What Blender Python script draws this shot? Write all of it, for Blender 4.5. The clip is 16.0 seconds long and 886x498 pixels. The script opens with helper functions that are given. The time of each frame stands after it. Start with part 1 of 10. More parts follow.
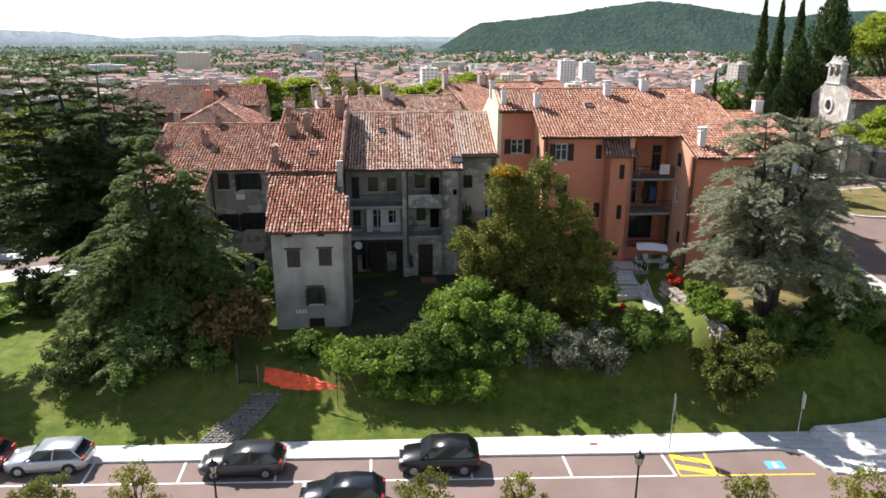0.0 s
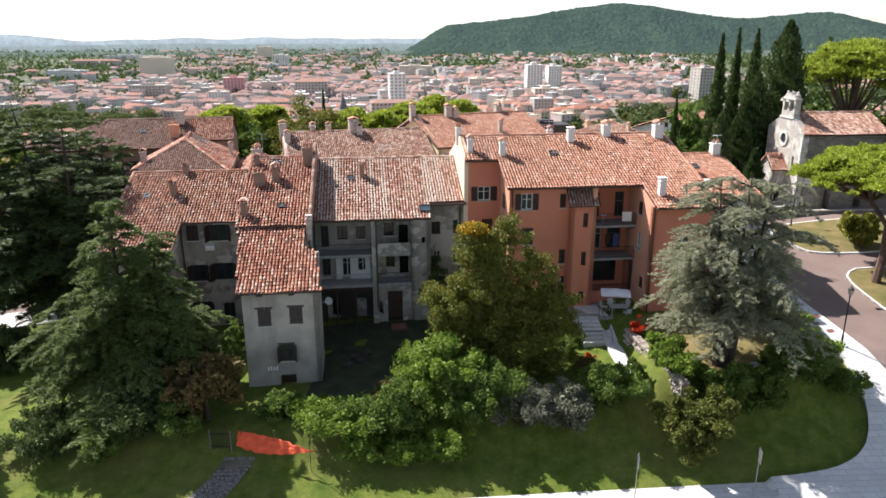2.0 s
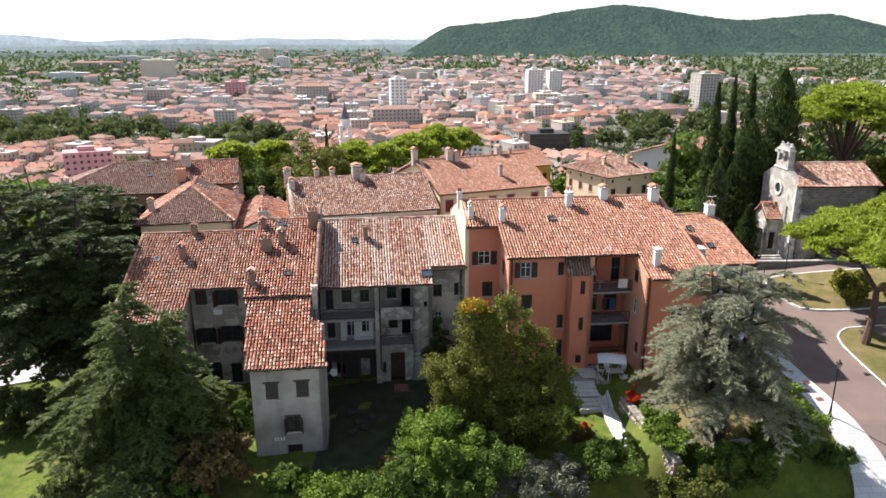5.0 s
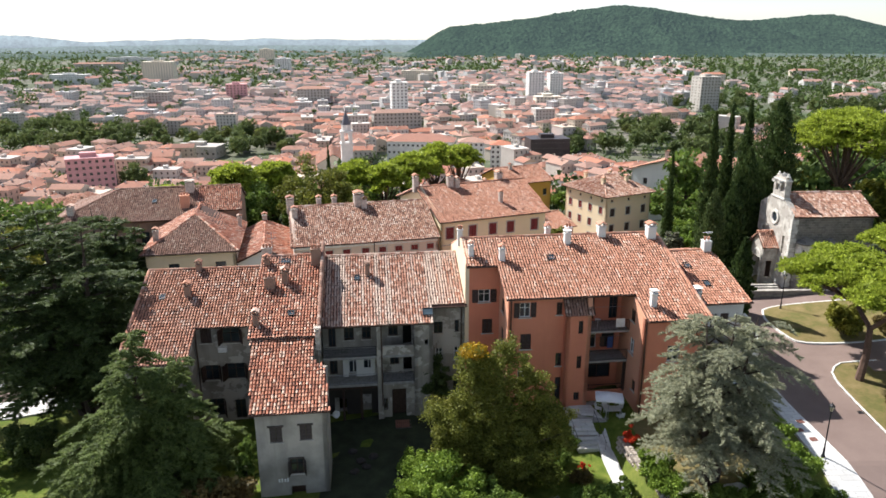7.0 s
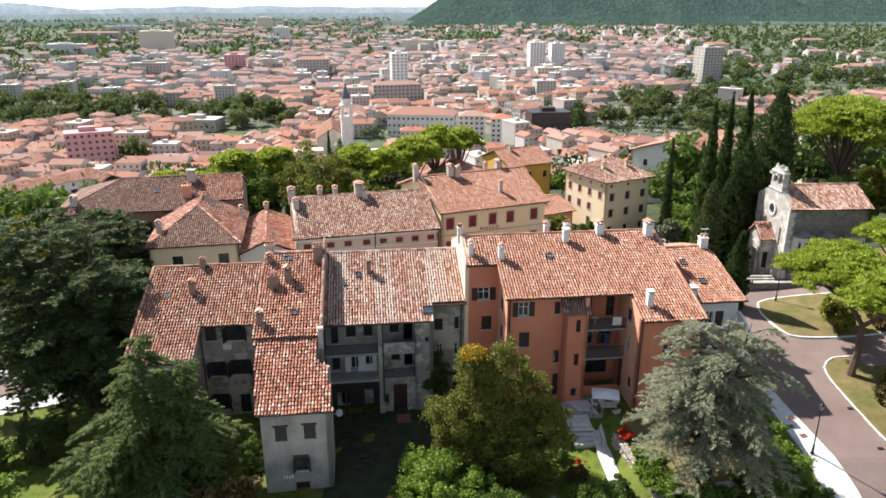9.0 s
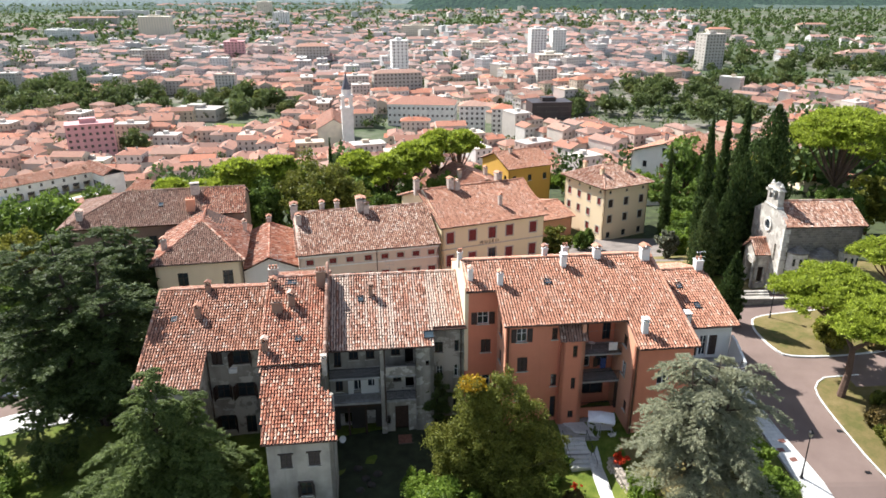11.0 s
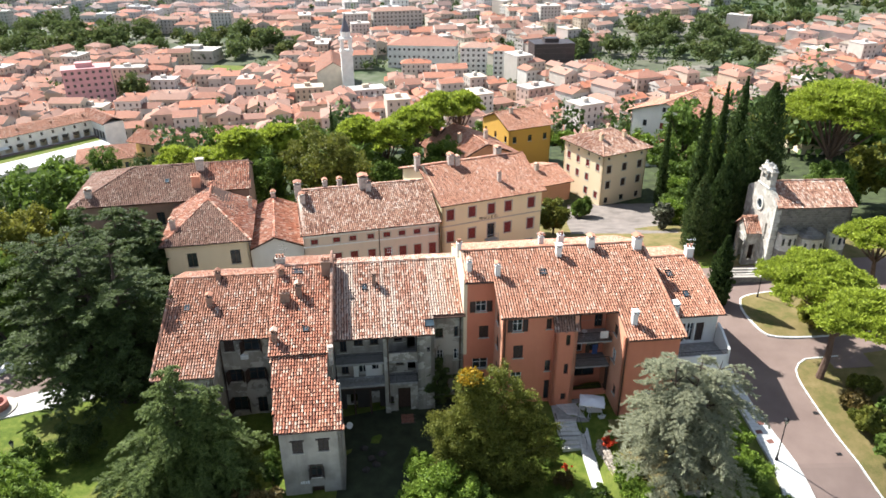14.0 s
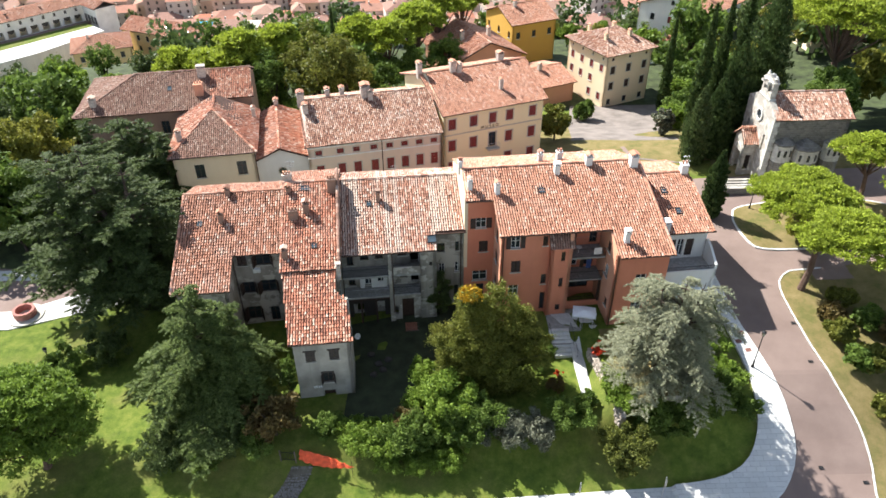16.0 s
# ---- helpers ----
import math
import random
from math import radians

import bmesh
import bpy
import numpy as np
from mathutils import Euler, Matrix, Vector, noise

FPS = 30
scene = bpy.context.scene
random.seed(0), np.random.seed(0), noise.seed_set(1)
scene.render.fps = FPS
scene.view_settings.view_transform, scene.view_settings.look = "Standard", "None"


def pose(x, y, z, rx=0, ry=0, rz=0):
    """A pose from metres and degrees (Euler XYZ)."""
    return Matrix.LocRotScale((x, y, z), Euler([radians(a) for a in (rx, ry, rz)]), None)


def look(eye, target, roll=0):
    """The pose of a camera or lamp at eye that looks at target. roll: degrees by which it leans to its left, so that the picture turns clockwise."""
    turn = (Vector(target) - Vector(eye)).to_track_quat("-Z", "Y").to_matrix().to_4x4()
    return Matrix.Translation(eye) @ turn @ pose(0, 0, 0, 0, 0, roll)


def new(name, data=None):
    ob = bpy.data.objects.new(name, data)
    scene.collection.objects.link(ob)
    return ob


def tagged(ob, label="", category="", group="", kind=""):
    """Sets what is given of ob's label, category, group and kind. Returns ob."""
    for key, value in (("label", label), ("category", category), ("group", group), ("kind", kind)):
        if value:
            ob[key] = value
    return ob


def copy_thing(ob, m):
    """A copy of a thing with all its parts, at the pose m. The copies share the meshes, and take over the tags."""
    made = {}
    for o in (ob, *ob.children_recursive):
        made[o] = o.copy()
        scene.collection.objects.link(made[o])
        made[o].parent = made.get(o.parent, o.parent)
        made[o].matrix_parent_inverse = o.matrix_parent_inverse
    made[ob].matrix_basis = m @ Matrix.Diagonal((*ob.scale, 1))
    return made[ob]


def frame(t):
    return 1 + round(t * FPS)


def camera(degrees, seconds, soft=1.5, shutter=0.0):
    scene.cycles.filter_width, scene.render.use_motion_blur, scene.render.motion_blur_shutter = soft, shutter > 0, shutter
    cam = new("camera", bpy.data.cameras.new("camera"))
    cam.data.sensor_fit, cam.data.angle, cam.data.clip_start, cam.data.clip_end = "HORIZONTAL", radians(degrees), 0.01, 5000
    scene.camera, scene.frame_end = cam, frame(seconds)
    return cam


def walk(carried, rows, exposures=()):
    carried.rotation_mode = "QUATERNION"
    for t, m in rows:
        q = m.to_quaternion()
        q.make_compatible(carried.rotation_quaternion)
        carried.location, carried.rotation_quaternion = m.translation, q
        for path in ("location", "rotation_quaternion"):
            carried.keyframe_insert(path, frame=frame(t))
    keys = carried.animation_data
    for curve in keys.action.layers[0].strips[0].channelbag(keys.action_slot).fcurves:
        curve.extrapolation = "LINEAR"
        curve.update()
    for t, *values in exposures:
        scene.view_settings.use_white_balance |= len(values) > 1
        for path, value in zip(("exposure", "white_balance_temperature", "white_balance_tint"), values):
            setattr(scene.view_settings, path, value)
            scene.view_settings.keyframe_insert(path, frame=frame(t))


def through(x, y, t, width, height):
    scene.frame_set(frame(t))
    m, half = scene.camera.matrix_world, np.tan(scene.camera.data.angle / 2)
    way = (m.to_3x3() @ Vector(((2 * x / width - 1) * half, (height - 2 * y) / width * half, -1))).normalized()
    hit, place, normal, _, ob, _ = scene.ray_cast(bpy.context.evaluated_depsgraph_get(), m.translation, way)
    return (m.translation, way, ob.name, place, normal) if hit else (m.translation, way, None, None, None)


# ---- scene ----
PATH = [
    (0, (0.319, 0.693, 22.709), (0.306, 2.604, 22.12), 0.1),
    (0.5, (0.414, 0.769, 23.731), (0.397, 2.681, 23.142), 0.1),
    (1, (0.402, 0.874, 24.745), (0.385, 2.785, 24.156), 0.0),
    (1.5, (0.607, 0.949, 25.775), (0.668, 2.859, 25.186), -0.0),
    (2, (0.465, 0.928, 26.718), (0.536, 2.839, 26.132), -0.1),
    (2.5, (0.4, 0.883, 27.706), (0.472, 2.794, 27.119), -0.1),
    (3, (0.439, 0.796, 28.73), (0.509, 2.706, 28.143), -0.1),
    (3.5, (0.449, 0.79, 29.742), (0.519, 2.7, 29.154), -0.1),
    (4, (0.373, 0.861, 30.694), (0.443, 2.772, 30.107), -0.0),
    (6.5, (0.422, 0.922, 35.341), (0.49, 2.833, 34.755), -0.0),
    (7, (0.414, 0.913, 36.228), (0.481, 2.824, 35.641), -0.0),
    (7.5, (0.394, 0.918, 37.166), (0.463, 2.83, 36.581), -0.0),
    (8, (0.413, 0.915, 38.049), (0.48, 2.818, 37.436), -0.0),
    (8.5, (0.431, 0.931, 38.613), (0.498, 2.827, 37.98), -0.0),
    (9, (0.431, 0.848, 38.989), (0.496, 2.732, 38.321), -0.0),
    (9.5, (0.422, 0.885, 39.971), (0.485, 2.762, 39.283), -0.0),
    (12, (0.513, 0.817, 45.015), (0.575, 2.675, 44.278), -0.1),
    (12.5, (0.521, 0.777, 46.003), (0.582, 2.624, 45.24), -0.1),
    (13, (0.542, 0.683, 47.015), (0.602, 2.518, 46.222), -0.1),
    (13.5, (0.528, 0.612, 48.004), (0.587, 2.431, 47.176), -0.2),
    (14, (0.61, 0.497, 49.047), (0.666, 2.294, 48.17), -0.2),
    (14.5, (0.615, 0.408, 50.089), (0.669, 2.175, 49.155), -0.2),
    (15, (0.714, 0.206, 51.151), (0.763, 1.932, 50.141), -0.3),
    (15.5, (0.971, -0.147, 52.19), (1.01, 1.534, 51.106), -0.5),
    (16, (0.679, -0.12, 53.382), (0.722, 1.507, 52.219), -0.3),
]
cam = camera(64.8, 16.0, 1.65)
walk(cam, [(t, look(eye, target, roll)) for t, eye, target, roll in PATH],
     exposures=((0, 0.98, 6200, 13), (4, 1.06, 6200, 13), (7, 0.94, 6200, 11), (8.9, 1.02, 6200, 11), (9.6, 1.12, 6200, 11), (12, 1.15, 6150, 9), (16, 1.37, 6200, 8)))

# ---------------------------------------------------------------- light
SUN_DIR = Vector((-0.74, 0.67, 1.01)).normalized()      # from the ground towards the sun
SUN_EL = math.asin(SUN_DIR.z)
world = bpy.data.worlds.new("sky")
scene.world = world
world.use_nodes = True
wn = world.node_tree.nodes
sky = wn.new("ShaderNodeTexSky")
sky.sky_type = "NISHITA"
sky.sun_disc = False
sky.sun_elevation = SUN_EL
sky.sun_rotation = math.atan2(SUN_DIR.x, SUN_DIR.y)
sky.altitude = 100
sky.air_density = 1.0
sky.dust_density = 0.3
sky.ozone_density = 2.0
wn["Background"].inputs["Strength"].default_value = 0.085
pale = wn.new("ShaderNodeHueSaturation")
pale.inputs["Saturation"].default_value = 0.6
world.node_tree.links.new(sky.outputs[0], pale.inputs["Color"])
world.node_tree.links.new(pale.outputs[0], wn["Background"].inputs["Color"])
sun_data = bpy.data.lights.new("sun", "SUN")
sun_data.energy = 5.0
sun_data.angle = radians(0.55)
sun_data.color = (1.0, 0.94, 0.86)
sun = new("sun", sun_data)
sun.matrix_world = look(SUN_DIR * 100, (0, 0, 0))

# ---------------------------------------------------------------- small builders


def S(a, b, t):
    t = min(1.0, max(0.0, (t - a) / (b - a)))
    return t * t * (3 - 2 * t)


def mesh_ob(name, verts, faces, mats, parent=None, mat_ids=None, smooth=False, label=""):
    me = bpy.data.meshes.new(name)
    me.from_pydata([tuple(v) for v in verts], [], faces)
    for m in mats if isinstance(mats, (list, tuple)) else [mats]:
        me.materials.append(m)
    if mat_ids is not None:
        me.polygons.foreach_set("material_index", np.asarray(mat_ids, dtype=np.int32))
    if smooth:
        me.polygons.foreach_set("use_smooth", np.ones(len(me.polygons), dtype=bool))
    me.update()
    ob = new(name, me)
    if parent is not None:
        ob.parent = parent
    if label:
        tagged(ob, label)
    return ob


def part(name, bm, material, parent, label=""):
    me = bpy.data.meshes.new(name)
    bmesh.ops.recalc_face_normals(bm, faces=bm.faces)
    bm.to_mesh(me)
    bm.free()
    for m in material if isinstance(material, (list, tuple)) else [material]:
        me.materials.append(m)
    ob = new(name, me)
    if parent is not None:
        ob.parent = parent
    if label:
        tagged(ob, label)
    return ob


def thing(name, m, label, category, group="", kind=""):
    ob = new(name)
    ob.empty_display_size = 0.2
    ob.matrix_basis = m
    return tagged(ob, label, category, group, kind)


def box(bm, x0, y0, z0, x1, y1, z1, bevel=0.0, mat=0):
    vs = [bm.verts.new(p) for p in ((x0, y0, z0), (x1, y0, z0), (x1, y1, z0), (x0, y1, z0), (x0, y0, z1), (x1, y0, z1), (x1, y1, z1), (x0, y1, z1))]
    fs = [bm.faces.new([vs[i] for i in f]) for f in ((3, 2, 1, 0), (4, 5, 6, 7), (0, 1, 5, 4), (1, 2, 6, 5), (2, 3, 7, 6), (3, 0, 4, 7))]
    for f in fs:
        f.material_index = mat
    if bevel:
        es = list({e for f in fs for e in f.edges})
        bmesh.ops.bevel(bm, geom=es, offset=bevel, segments=2, affect="EDGES", profile=0.6)
    return vs


def hexa(bm, p):
    """A solid from its four lower and four upper corners."""
    vs = [bm.verts.new(q) for q in p]
    for f in ((3, 2, 1, 0), (4, 5, 6, 7), (0, 1, 5, 4), (1, 2, 6, 5), (2, 3, 7, 6), (3, 0, 4, 7)):
        bm.faces.new([vs[i] for i in f])


def tube(bm, a, b, ra, rb=None, n=8, cap=True):
    a, b = Vector(a), Vector(b)
    rb = ra if rb is None else rb
    d = (b - a).normalized()
    s = d.cross(Vector((0, 0, 1)) if abs(d.z) < 0.95 else Vector((1, 0, 0))).normalized()
    t = d.cross(s)
    r0 = [bm.verts.new(a + (s * math.cos(2 * math.pi * i / n) + t * math.sin(2 * math.pi * i / n)) * ra) for i in range(n)]
    r1 = [bm.verts.new(b + (s * math.cos(2 * math.pi * i / n) + t * math.sin(2 * math.pi * i / n)) * rb) for i in range(n)]
    for i in range(n):
        bm.faces.new((r0[i], r0[(i + 1) % n], r1[(i + 1) % n], r1[i]))
    if cap:
        bm.faces.new(r0[::-1])
        bm.faces.new(r1)


def lathe(bm, profile, n=12, at=(0, 0, 0)):
    rings = []
    for r, z in profile:
        rings.append([bm.verts.new((at[0] + r * math.cos(2 * math.pi * i / n), at[1] + r * math.sin(2 * math.pi * i / n), at[2] + z)) for i in range(n)])
    for a, b in zip(rings, rings[1:]):
        for i in range(n):
            bm.faces.new((a[i], a[(i + 1) % n], b[(i + 1) % n], b[i]))
    bm.faces.new(rings[0][::-1])
    bm.faces.new(rings[-1])


def prism(bm, poly, z0, z1):
    a = [bm.verts.new((x, y, z0)) for x, y in poly]
    b = [bm.verts.new((x, y, z1)) for x, y in poly]
    bm.faces.new(a[::-1])
    bm.faces.new(b)
    for i in range(len(poly)):
        j = (i + 1) % len(poly)
        bm.faces.new((a[i], a[j], b[j], b[i]))


# ---------------------------------------------------------------- materials


class Mat:
    """A node material with short ways to its nodes."""

    def __init__(self, name):
        self.m = bpy.data.materials.new(name)
        self.m.use_nodes = True
        self.t = self.m.node_tree
        self.b = self.t.nodes["Principled BSDF"]
        self.out = self.t.nodes["Material Output"]

    def n(self, kind, **props):
        node = self.t.nodes.new("ShaderNode" + kind)
        for k, v in props.items():
            if k == "operation":
                node.operation = v
            elif k == "blend":
                node.blend_type = v
            elif k == "dims":
                node.noise_dimensions = v
        return node

    def link(self, a, b):
        self.t.links.new(a, b)

    def coords(self, space="Object"):
        return self.n("TexCoord").outputs[space]

    def noise(self, vec, scale, detail=4.0, rough=0.55, stretch=None):
        if stretch is not None:
            mp = self.n("Mapping")
            self.link(vec, mp.inputs["Vector"])
            mp.inputs["Scale"].default_value = stretch
            vec = mp.outputs[0]
        nz = self.n("TexNoise")
        nz.inputs["Scale"].default_value = scale
        nz.inputs["Detail"].default_value = detail
        nz.inputs["Roughness"].default_value = rough
        self.link(vec, nz.inputs["Vector"])
        return nz.outputs["Fac"]

    def ramp(self, fac, stops):
        r = self.n("ValToRGB")
        e = r.color_ramp.elements
        while len(e) < len(stops):
            e.new(0.5)
        for el, (p, c) in zip(e, stops):
            el.position = p
            el.color = (*c, 1) if len(c) == 3 else c
        self.link(fac, r.inputs[0])
        return r.outputs[0]

    def grey(self, fac, lo, hi, a=0.0, b=1.0):
        mr = self.n("MapRange")
        mr.inputs[1].default_value, mr.inputs[2].default_value, mr.inputs[3].default_value, mr.inputs[4].default_value = lo, hi, a, b
        self.link(fac, mr.inputs[0])
        return mr.outputs[0]

    def mix(self, fac, a, b, blend="MIX"):
        mx = self.n("MixRGB", blend=blend)
        for i, v in ((0, fac), (1, a), (2, b)):
            if isinstance(v, (int, float)):
                mx.inputs[i].default_value = v
            elif isinstance(v, tuple):
                mx.inputs[i].default_value = (*v, 1)
            else:
                self.link(v, mx.inputs[i])
        return mx.outputs[0]

    def bump(self, height, strength=0.3, dist=0.02):
        bp = self.n("Bump")
        bp.inputs["Strength"].default_value = strength
        bp.inputs["Distance"].default_value = dist
        self.link(height, bp.inputs["Height"])
        self.link(bp.outputs[0], self.b.inputs["Normal"])

    def color(self, c):
        if isinstance(c, tuple):
            self.b.inputs["Base Color"].default_value = (*c, 1)
        else:
            self.link(c, self.b.inputs["Base Color"])

    def set(self, rough=None, metal=None, spec=None):
        if rough is not None:
            self.b.inputs["Roughness"].default_value = rough
        if metal is not None:
            self.b.inputs["Metallic"].default_value = metal
        if spec is not None:
            self.b.inputs["Specular IOR Level"].default_value = spec
        return self.m


def plain(name, c, rough=0.6, metal=0.0, scale=3.0, vary=0.25, bump=0.0, spec=0.4):
    """One colour with mottling at two sizes."""
    k = Mat(name)
    v = k.coords()
    a = k.noise(v, scale, 5)
    b = k.noise(v, scale * 9, 3)
    lo = tuple(x * (1 - vary) for x in c)
    hi = tuple(min(1, x * (1 + vary)) for x in c)
    col = k.ramp(a, [(0.3, lo), (0.7, hi)])
    col = k.mix(k.grey(b, 0.35, 0.75, 0, vary), col, tuple(x * 0.6 for x in c))
    k.color(col)
    if bump:
        k.bump(b, bump, 0.02)
    return k.set(rough, metal, spec)


def stucco(name, c, stain, amount=0.45, peel=None, big=0.35):
    """Old plaster: broad blotches, streaks that run down, grain."""
    k = Mat(name)
    v = k.coords()
    blot = k.noise(v, big, 6, 0.6)
    run = k.noise(v, 1.0, 4, 0.6, (1.6, 1.6, 0.12))
    fine = k.noise(v, 14, 4)
    col = k.mix(k.grey(blot, 0.42, 0.66, 0, amount), c, stain)
    col = k.mix(k.grey(run, 0.5, 0.75, 0, amount * 0.7), col, stain)
    if peel:
        patch = k.noise(v, 0.55, 7, 0.62, (1, 1, 1.3))
        col = k.mix(k.grey(patch, 0.52, 0.545), col, peel)
    col = k.mix(k.grey(fine, 0.3, 0.8, 0, 0.22), col, tuple(x * 0.7 for x in c))
    k.color(col)
    k.bump(fine, 0.25, 0.015)
    return k.set(0.92, spec=0.2)


def tiles_mat(name, stops, patch=0.35, lichen=0.25, pale=(0.62, 0.5, 0.42), stripes=0.0):
    """Clay tiles: each one its own shade, with lichen and bleached patches."""
    k = Mat(name)
    v = k.coords()
    g = k.n("NewGeometry")
    ad = k.n("Math", operation="ADD")
    k.link(g.outputs["Random Per Island"], ad.inputs[0])
    k.link(k.n("ObjectInfo").outputs["Random"], ad.inputs[1])
    fr = k.n("Math", operation="FRACT")
    k.link(ad.outputs[0], fr.inputs[0])
    col = k.ramp(fr.outputs[0], stops)
    big = k.noise(v, 0.33, 6, 0.65)
    col = k.mix(k.grey(big, 0.5, 0.72, 0, patch), col, pale)
    if stripes:
        st = k.noise(v, 1.2, 4, 0.7, (1, 0.05, 0.05))
        col = k.mix(k.grey(st, 0.5, 0.58, 0, stripes), col, (0.62, 0.5, 0.41))
    li = k.noise(v, 1.6, 7, 0.7)
    col = k.mix(k.grey(li, 0.52, 0.7, 0, lichen), col, (0.1, 0.07, 0.055))
    k.color(col)
    k.bump(k.noise(v, 30, 3), 0.3, 0.01)
    return k.set(0.85, spec=0.25)


def leaf_mat(name, dark, light, yellow=None, through=0.35, blotch=0.7):
    """Leaves: each its own green, a part of the light passing through."""
    k = Mat(name)
    v = k.coords()
    g = k.n("NewGeometry")
    col = k.ramp(g.outputs["Random Per Island"], [(0.0, dark), (0.6, light), (1.0, tuple(x * 1.25 for x in light))])
    blot = k.noise(v, blotch, 4)
    col = k.mix(k.grey(blot, 0.45, 0.7, 0, 0.5), col, yellow if yellow else tuple(x * 0.7 for x in dark))
    k.color(col)
    k.set(0.55, spec=0.16)
    tr = k.n("BsdfTranslucent")
    tcol = k.mix(0.5, col, tuple(min(1.0, x * 1.6) for x in light))
    k.link(tcol, tr.inputs[0])
    ms = k.n("MixShader")
    ms.inputs[0].default_value = through * 0.72
    k.link(k.b.outputs[0], ms.inputs[1])
    k.link(tr.outputs[0], ms.inputs[2])
    k.link(ms.outputs[0], k.out.inputs[0])
    return k.m


def glass_mat(name, tint=(0.02, 0.025, 0.03)):
    k = Mat(name)
    v = k.coords()
    k.color(k.ramp(k.noise(v, 0.6, 2), [(0.3, tint), (0.7, tuple(x * 2.2 for x in tint))]))
    return k.set(0.08, spec=0.6)


OLD_TILE = tiles_mat("old_clay_tiles", [(0.0, (0.2, 0.1, 0.068)), (0.18, (0.36, 0.17, 0.11)), (0.5, (0.44, 0.21, 0.135)), (0.82, (0.5, 0.27, 0.185)), (1.0, (0.61, 0.45, 0.36))], 0.3, 0.4)
RED_TILE = tiles_mat("weathered_red_tiles", [(0.0, (0.19, 0.085, 0.058)), (0.2, (0.36, 0.145, 0.09)), (0.55, (0.46, 0.19, 0.117)), (0.8, (0.51, 0.27, 0.18)), (1.0, (0.61, 0.45, 0.35))], 0.22, 0.5)
PALE_TILE = tiles_mat("bleached_tiles", [(0.0, (0.2, 0.1, 0.07)), (0.2, (0.38, 0.175, 0.115)), (0.5, (0.48, 0.25, 0.17)), (0.75, (0.55, 0.36, 0.27)), (1.0, (0.64, 0.5, 0.41))], 0.35, 0.45, stripes=0.8)
NEW_TILE = tiles_mat("salmon_tiles", [(0.0, (0.27, 0.125, 0.08)), (0.16, (0.42, 0.195, 0.125)), (0.55, (0.48, 0.235, 0.15)), (0.85, (0.51, 0.275, 0.185)), (1.0, (0.58, 0.4, 0.31))], 0.2, 0.22)
BROWN_TILE = tiles_mat("brown_mossy_tiles", [(0.0, (0.15, 0.09, 0.068)), (0.15, (0.25, 0.14, 0.1)), (0.8, (0.33, 0.195, 0.145)), (1.0, (0.46, 0.34, 0.27))], 0.3, 0.5, (0.42, 0.33, 0.27))
MUSEUM_TILE = tiles_mat("speckled_tiles", [(0.0, (0.18, 0.09, 0.065)), (0.25, (0.36, 0.18, 0.12)), (0.6, (0.46, 0.26, 0.18)), (0.8, (0.54, 0.36, 0.27)), (1.0, (0.64, 0.51, 0.42))], 0.35, 0.4)
TILE_BED = plain("dark_tile_bed", (0.07, 0.036, 0.026), 0.95, vary=0.4)
MORTAR = plain("lime_mortar", (0.5, 0.44, 0.38), 0.95, vary=0.3, bump=0.3)
GREY_WALL = stucco("grey_plaster", (0.36, 0.33, 0.285), (0.15, 0.135, 0.115), 0.8, (0.5, 0.465, 0.41))
WING_WALL = stucco("pale_grey_plaster", (0.46, 0.425, 0.365), (0.2, 0.19, 0.165), 0.75)
ORANGE_WALL = stucco("orange_plaster", (0.68, 0.26, 0.16), (0.54, 0.2, 0.125), 0.4)
PINK_WALL = stucco("faded_orange_plaster", (0.66, 0.33, 0.21), (0.55, 0.27, 0.17), 0.4)
WHITE_WALL = stucco("white_plaster", (0.74, 0.73, 0.7), (0.55, 0.54, 0.5), 0.3)
CREAM_WALL = stucco("cream_plaster", (0.8, 0.66, 0.47), (0.68, 0.54, 0.37), 0.3)
ROSE_WALL = stucco("rose_cream_plaster", (0.68, 0.56, 0.46), (0.55, 0.44, 0.36), 0.3)
MUSEUM_WALL = stucco("pale_yellow_plaster", (0.82, 0.73, 0.48), (0.74, 0.63, 0.41), 0.25)
YELLOW_WALL = stucco("yellow_plaster", (0.8, 0.65, 0.44), (0.7, 0.55, 0.36), 0.25)
OCHRE_WALL = stucco("ochre_plaster", (0.66, 0.38, 0.08), (0.55, 0.32, 0.09), 0.25)
# near-black: real stains on the plinth, shade painted into store wall and rubble
SHADE_STAIN_WALL = stucco("shade_and_stain_plaster", (0.06, 0.052, 0.045), (0.025, 0.022, 0.02), 0.6)
BROWN_WALL = stucco("brown_plaster", (0.3, 0.2, 0.15), (0.2, 0.13, 0.1), 0.4)
ROOM_SHADE = plain("painted_room_shade", (0.05, 0.045, 0.04), 0.95)
DARK_WOOD = plain("dark_brown_wood", (0.05, 0.028, 0.02), 0.6, vary=0.4, scale=6)
GREY_WOOD = plain("weathered_wood", (0.13, 0.105, 0.085), 0.85, vary=0.35, scale=6, bump=0.3)
SHUTTER_BROWN = plain("worn_brown_shutters", (0.075, 0.06, 0.05), 0.8, vary=0.4, scale=6, bump=0.3)
RED_SHUTTER = plain("maroon_shutter_paint", (0.2, 0.03, 0.025), 0.55, vary=0.2)
WHITE_PAINT = plain("white_paint", (0.72, 0.72, 0.7), 0.5, vary=0.1)
STONE_TRIM = plain("stone_trim", (0.5, 0.47, 0.41), 0.9, vary=0.2, bump=0.3)
IRON = plain("dark_iron", (0.03, 0.03, 0.032), 0.45, 0.6, vary=0.3)
GALV = plain("galvanised_steel", (0.4, 0.41, 0.42), 0.45, 0.8, vary=0.15)
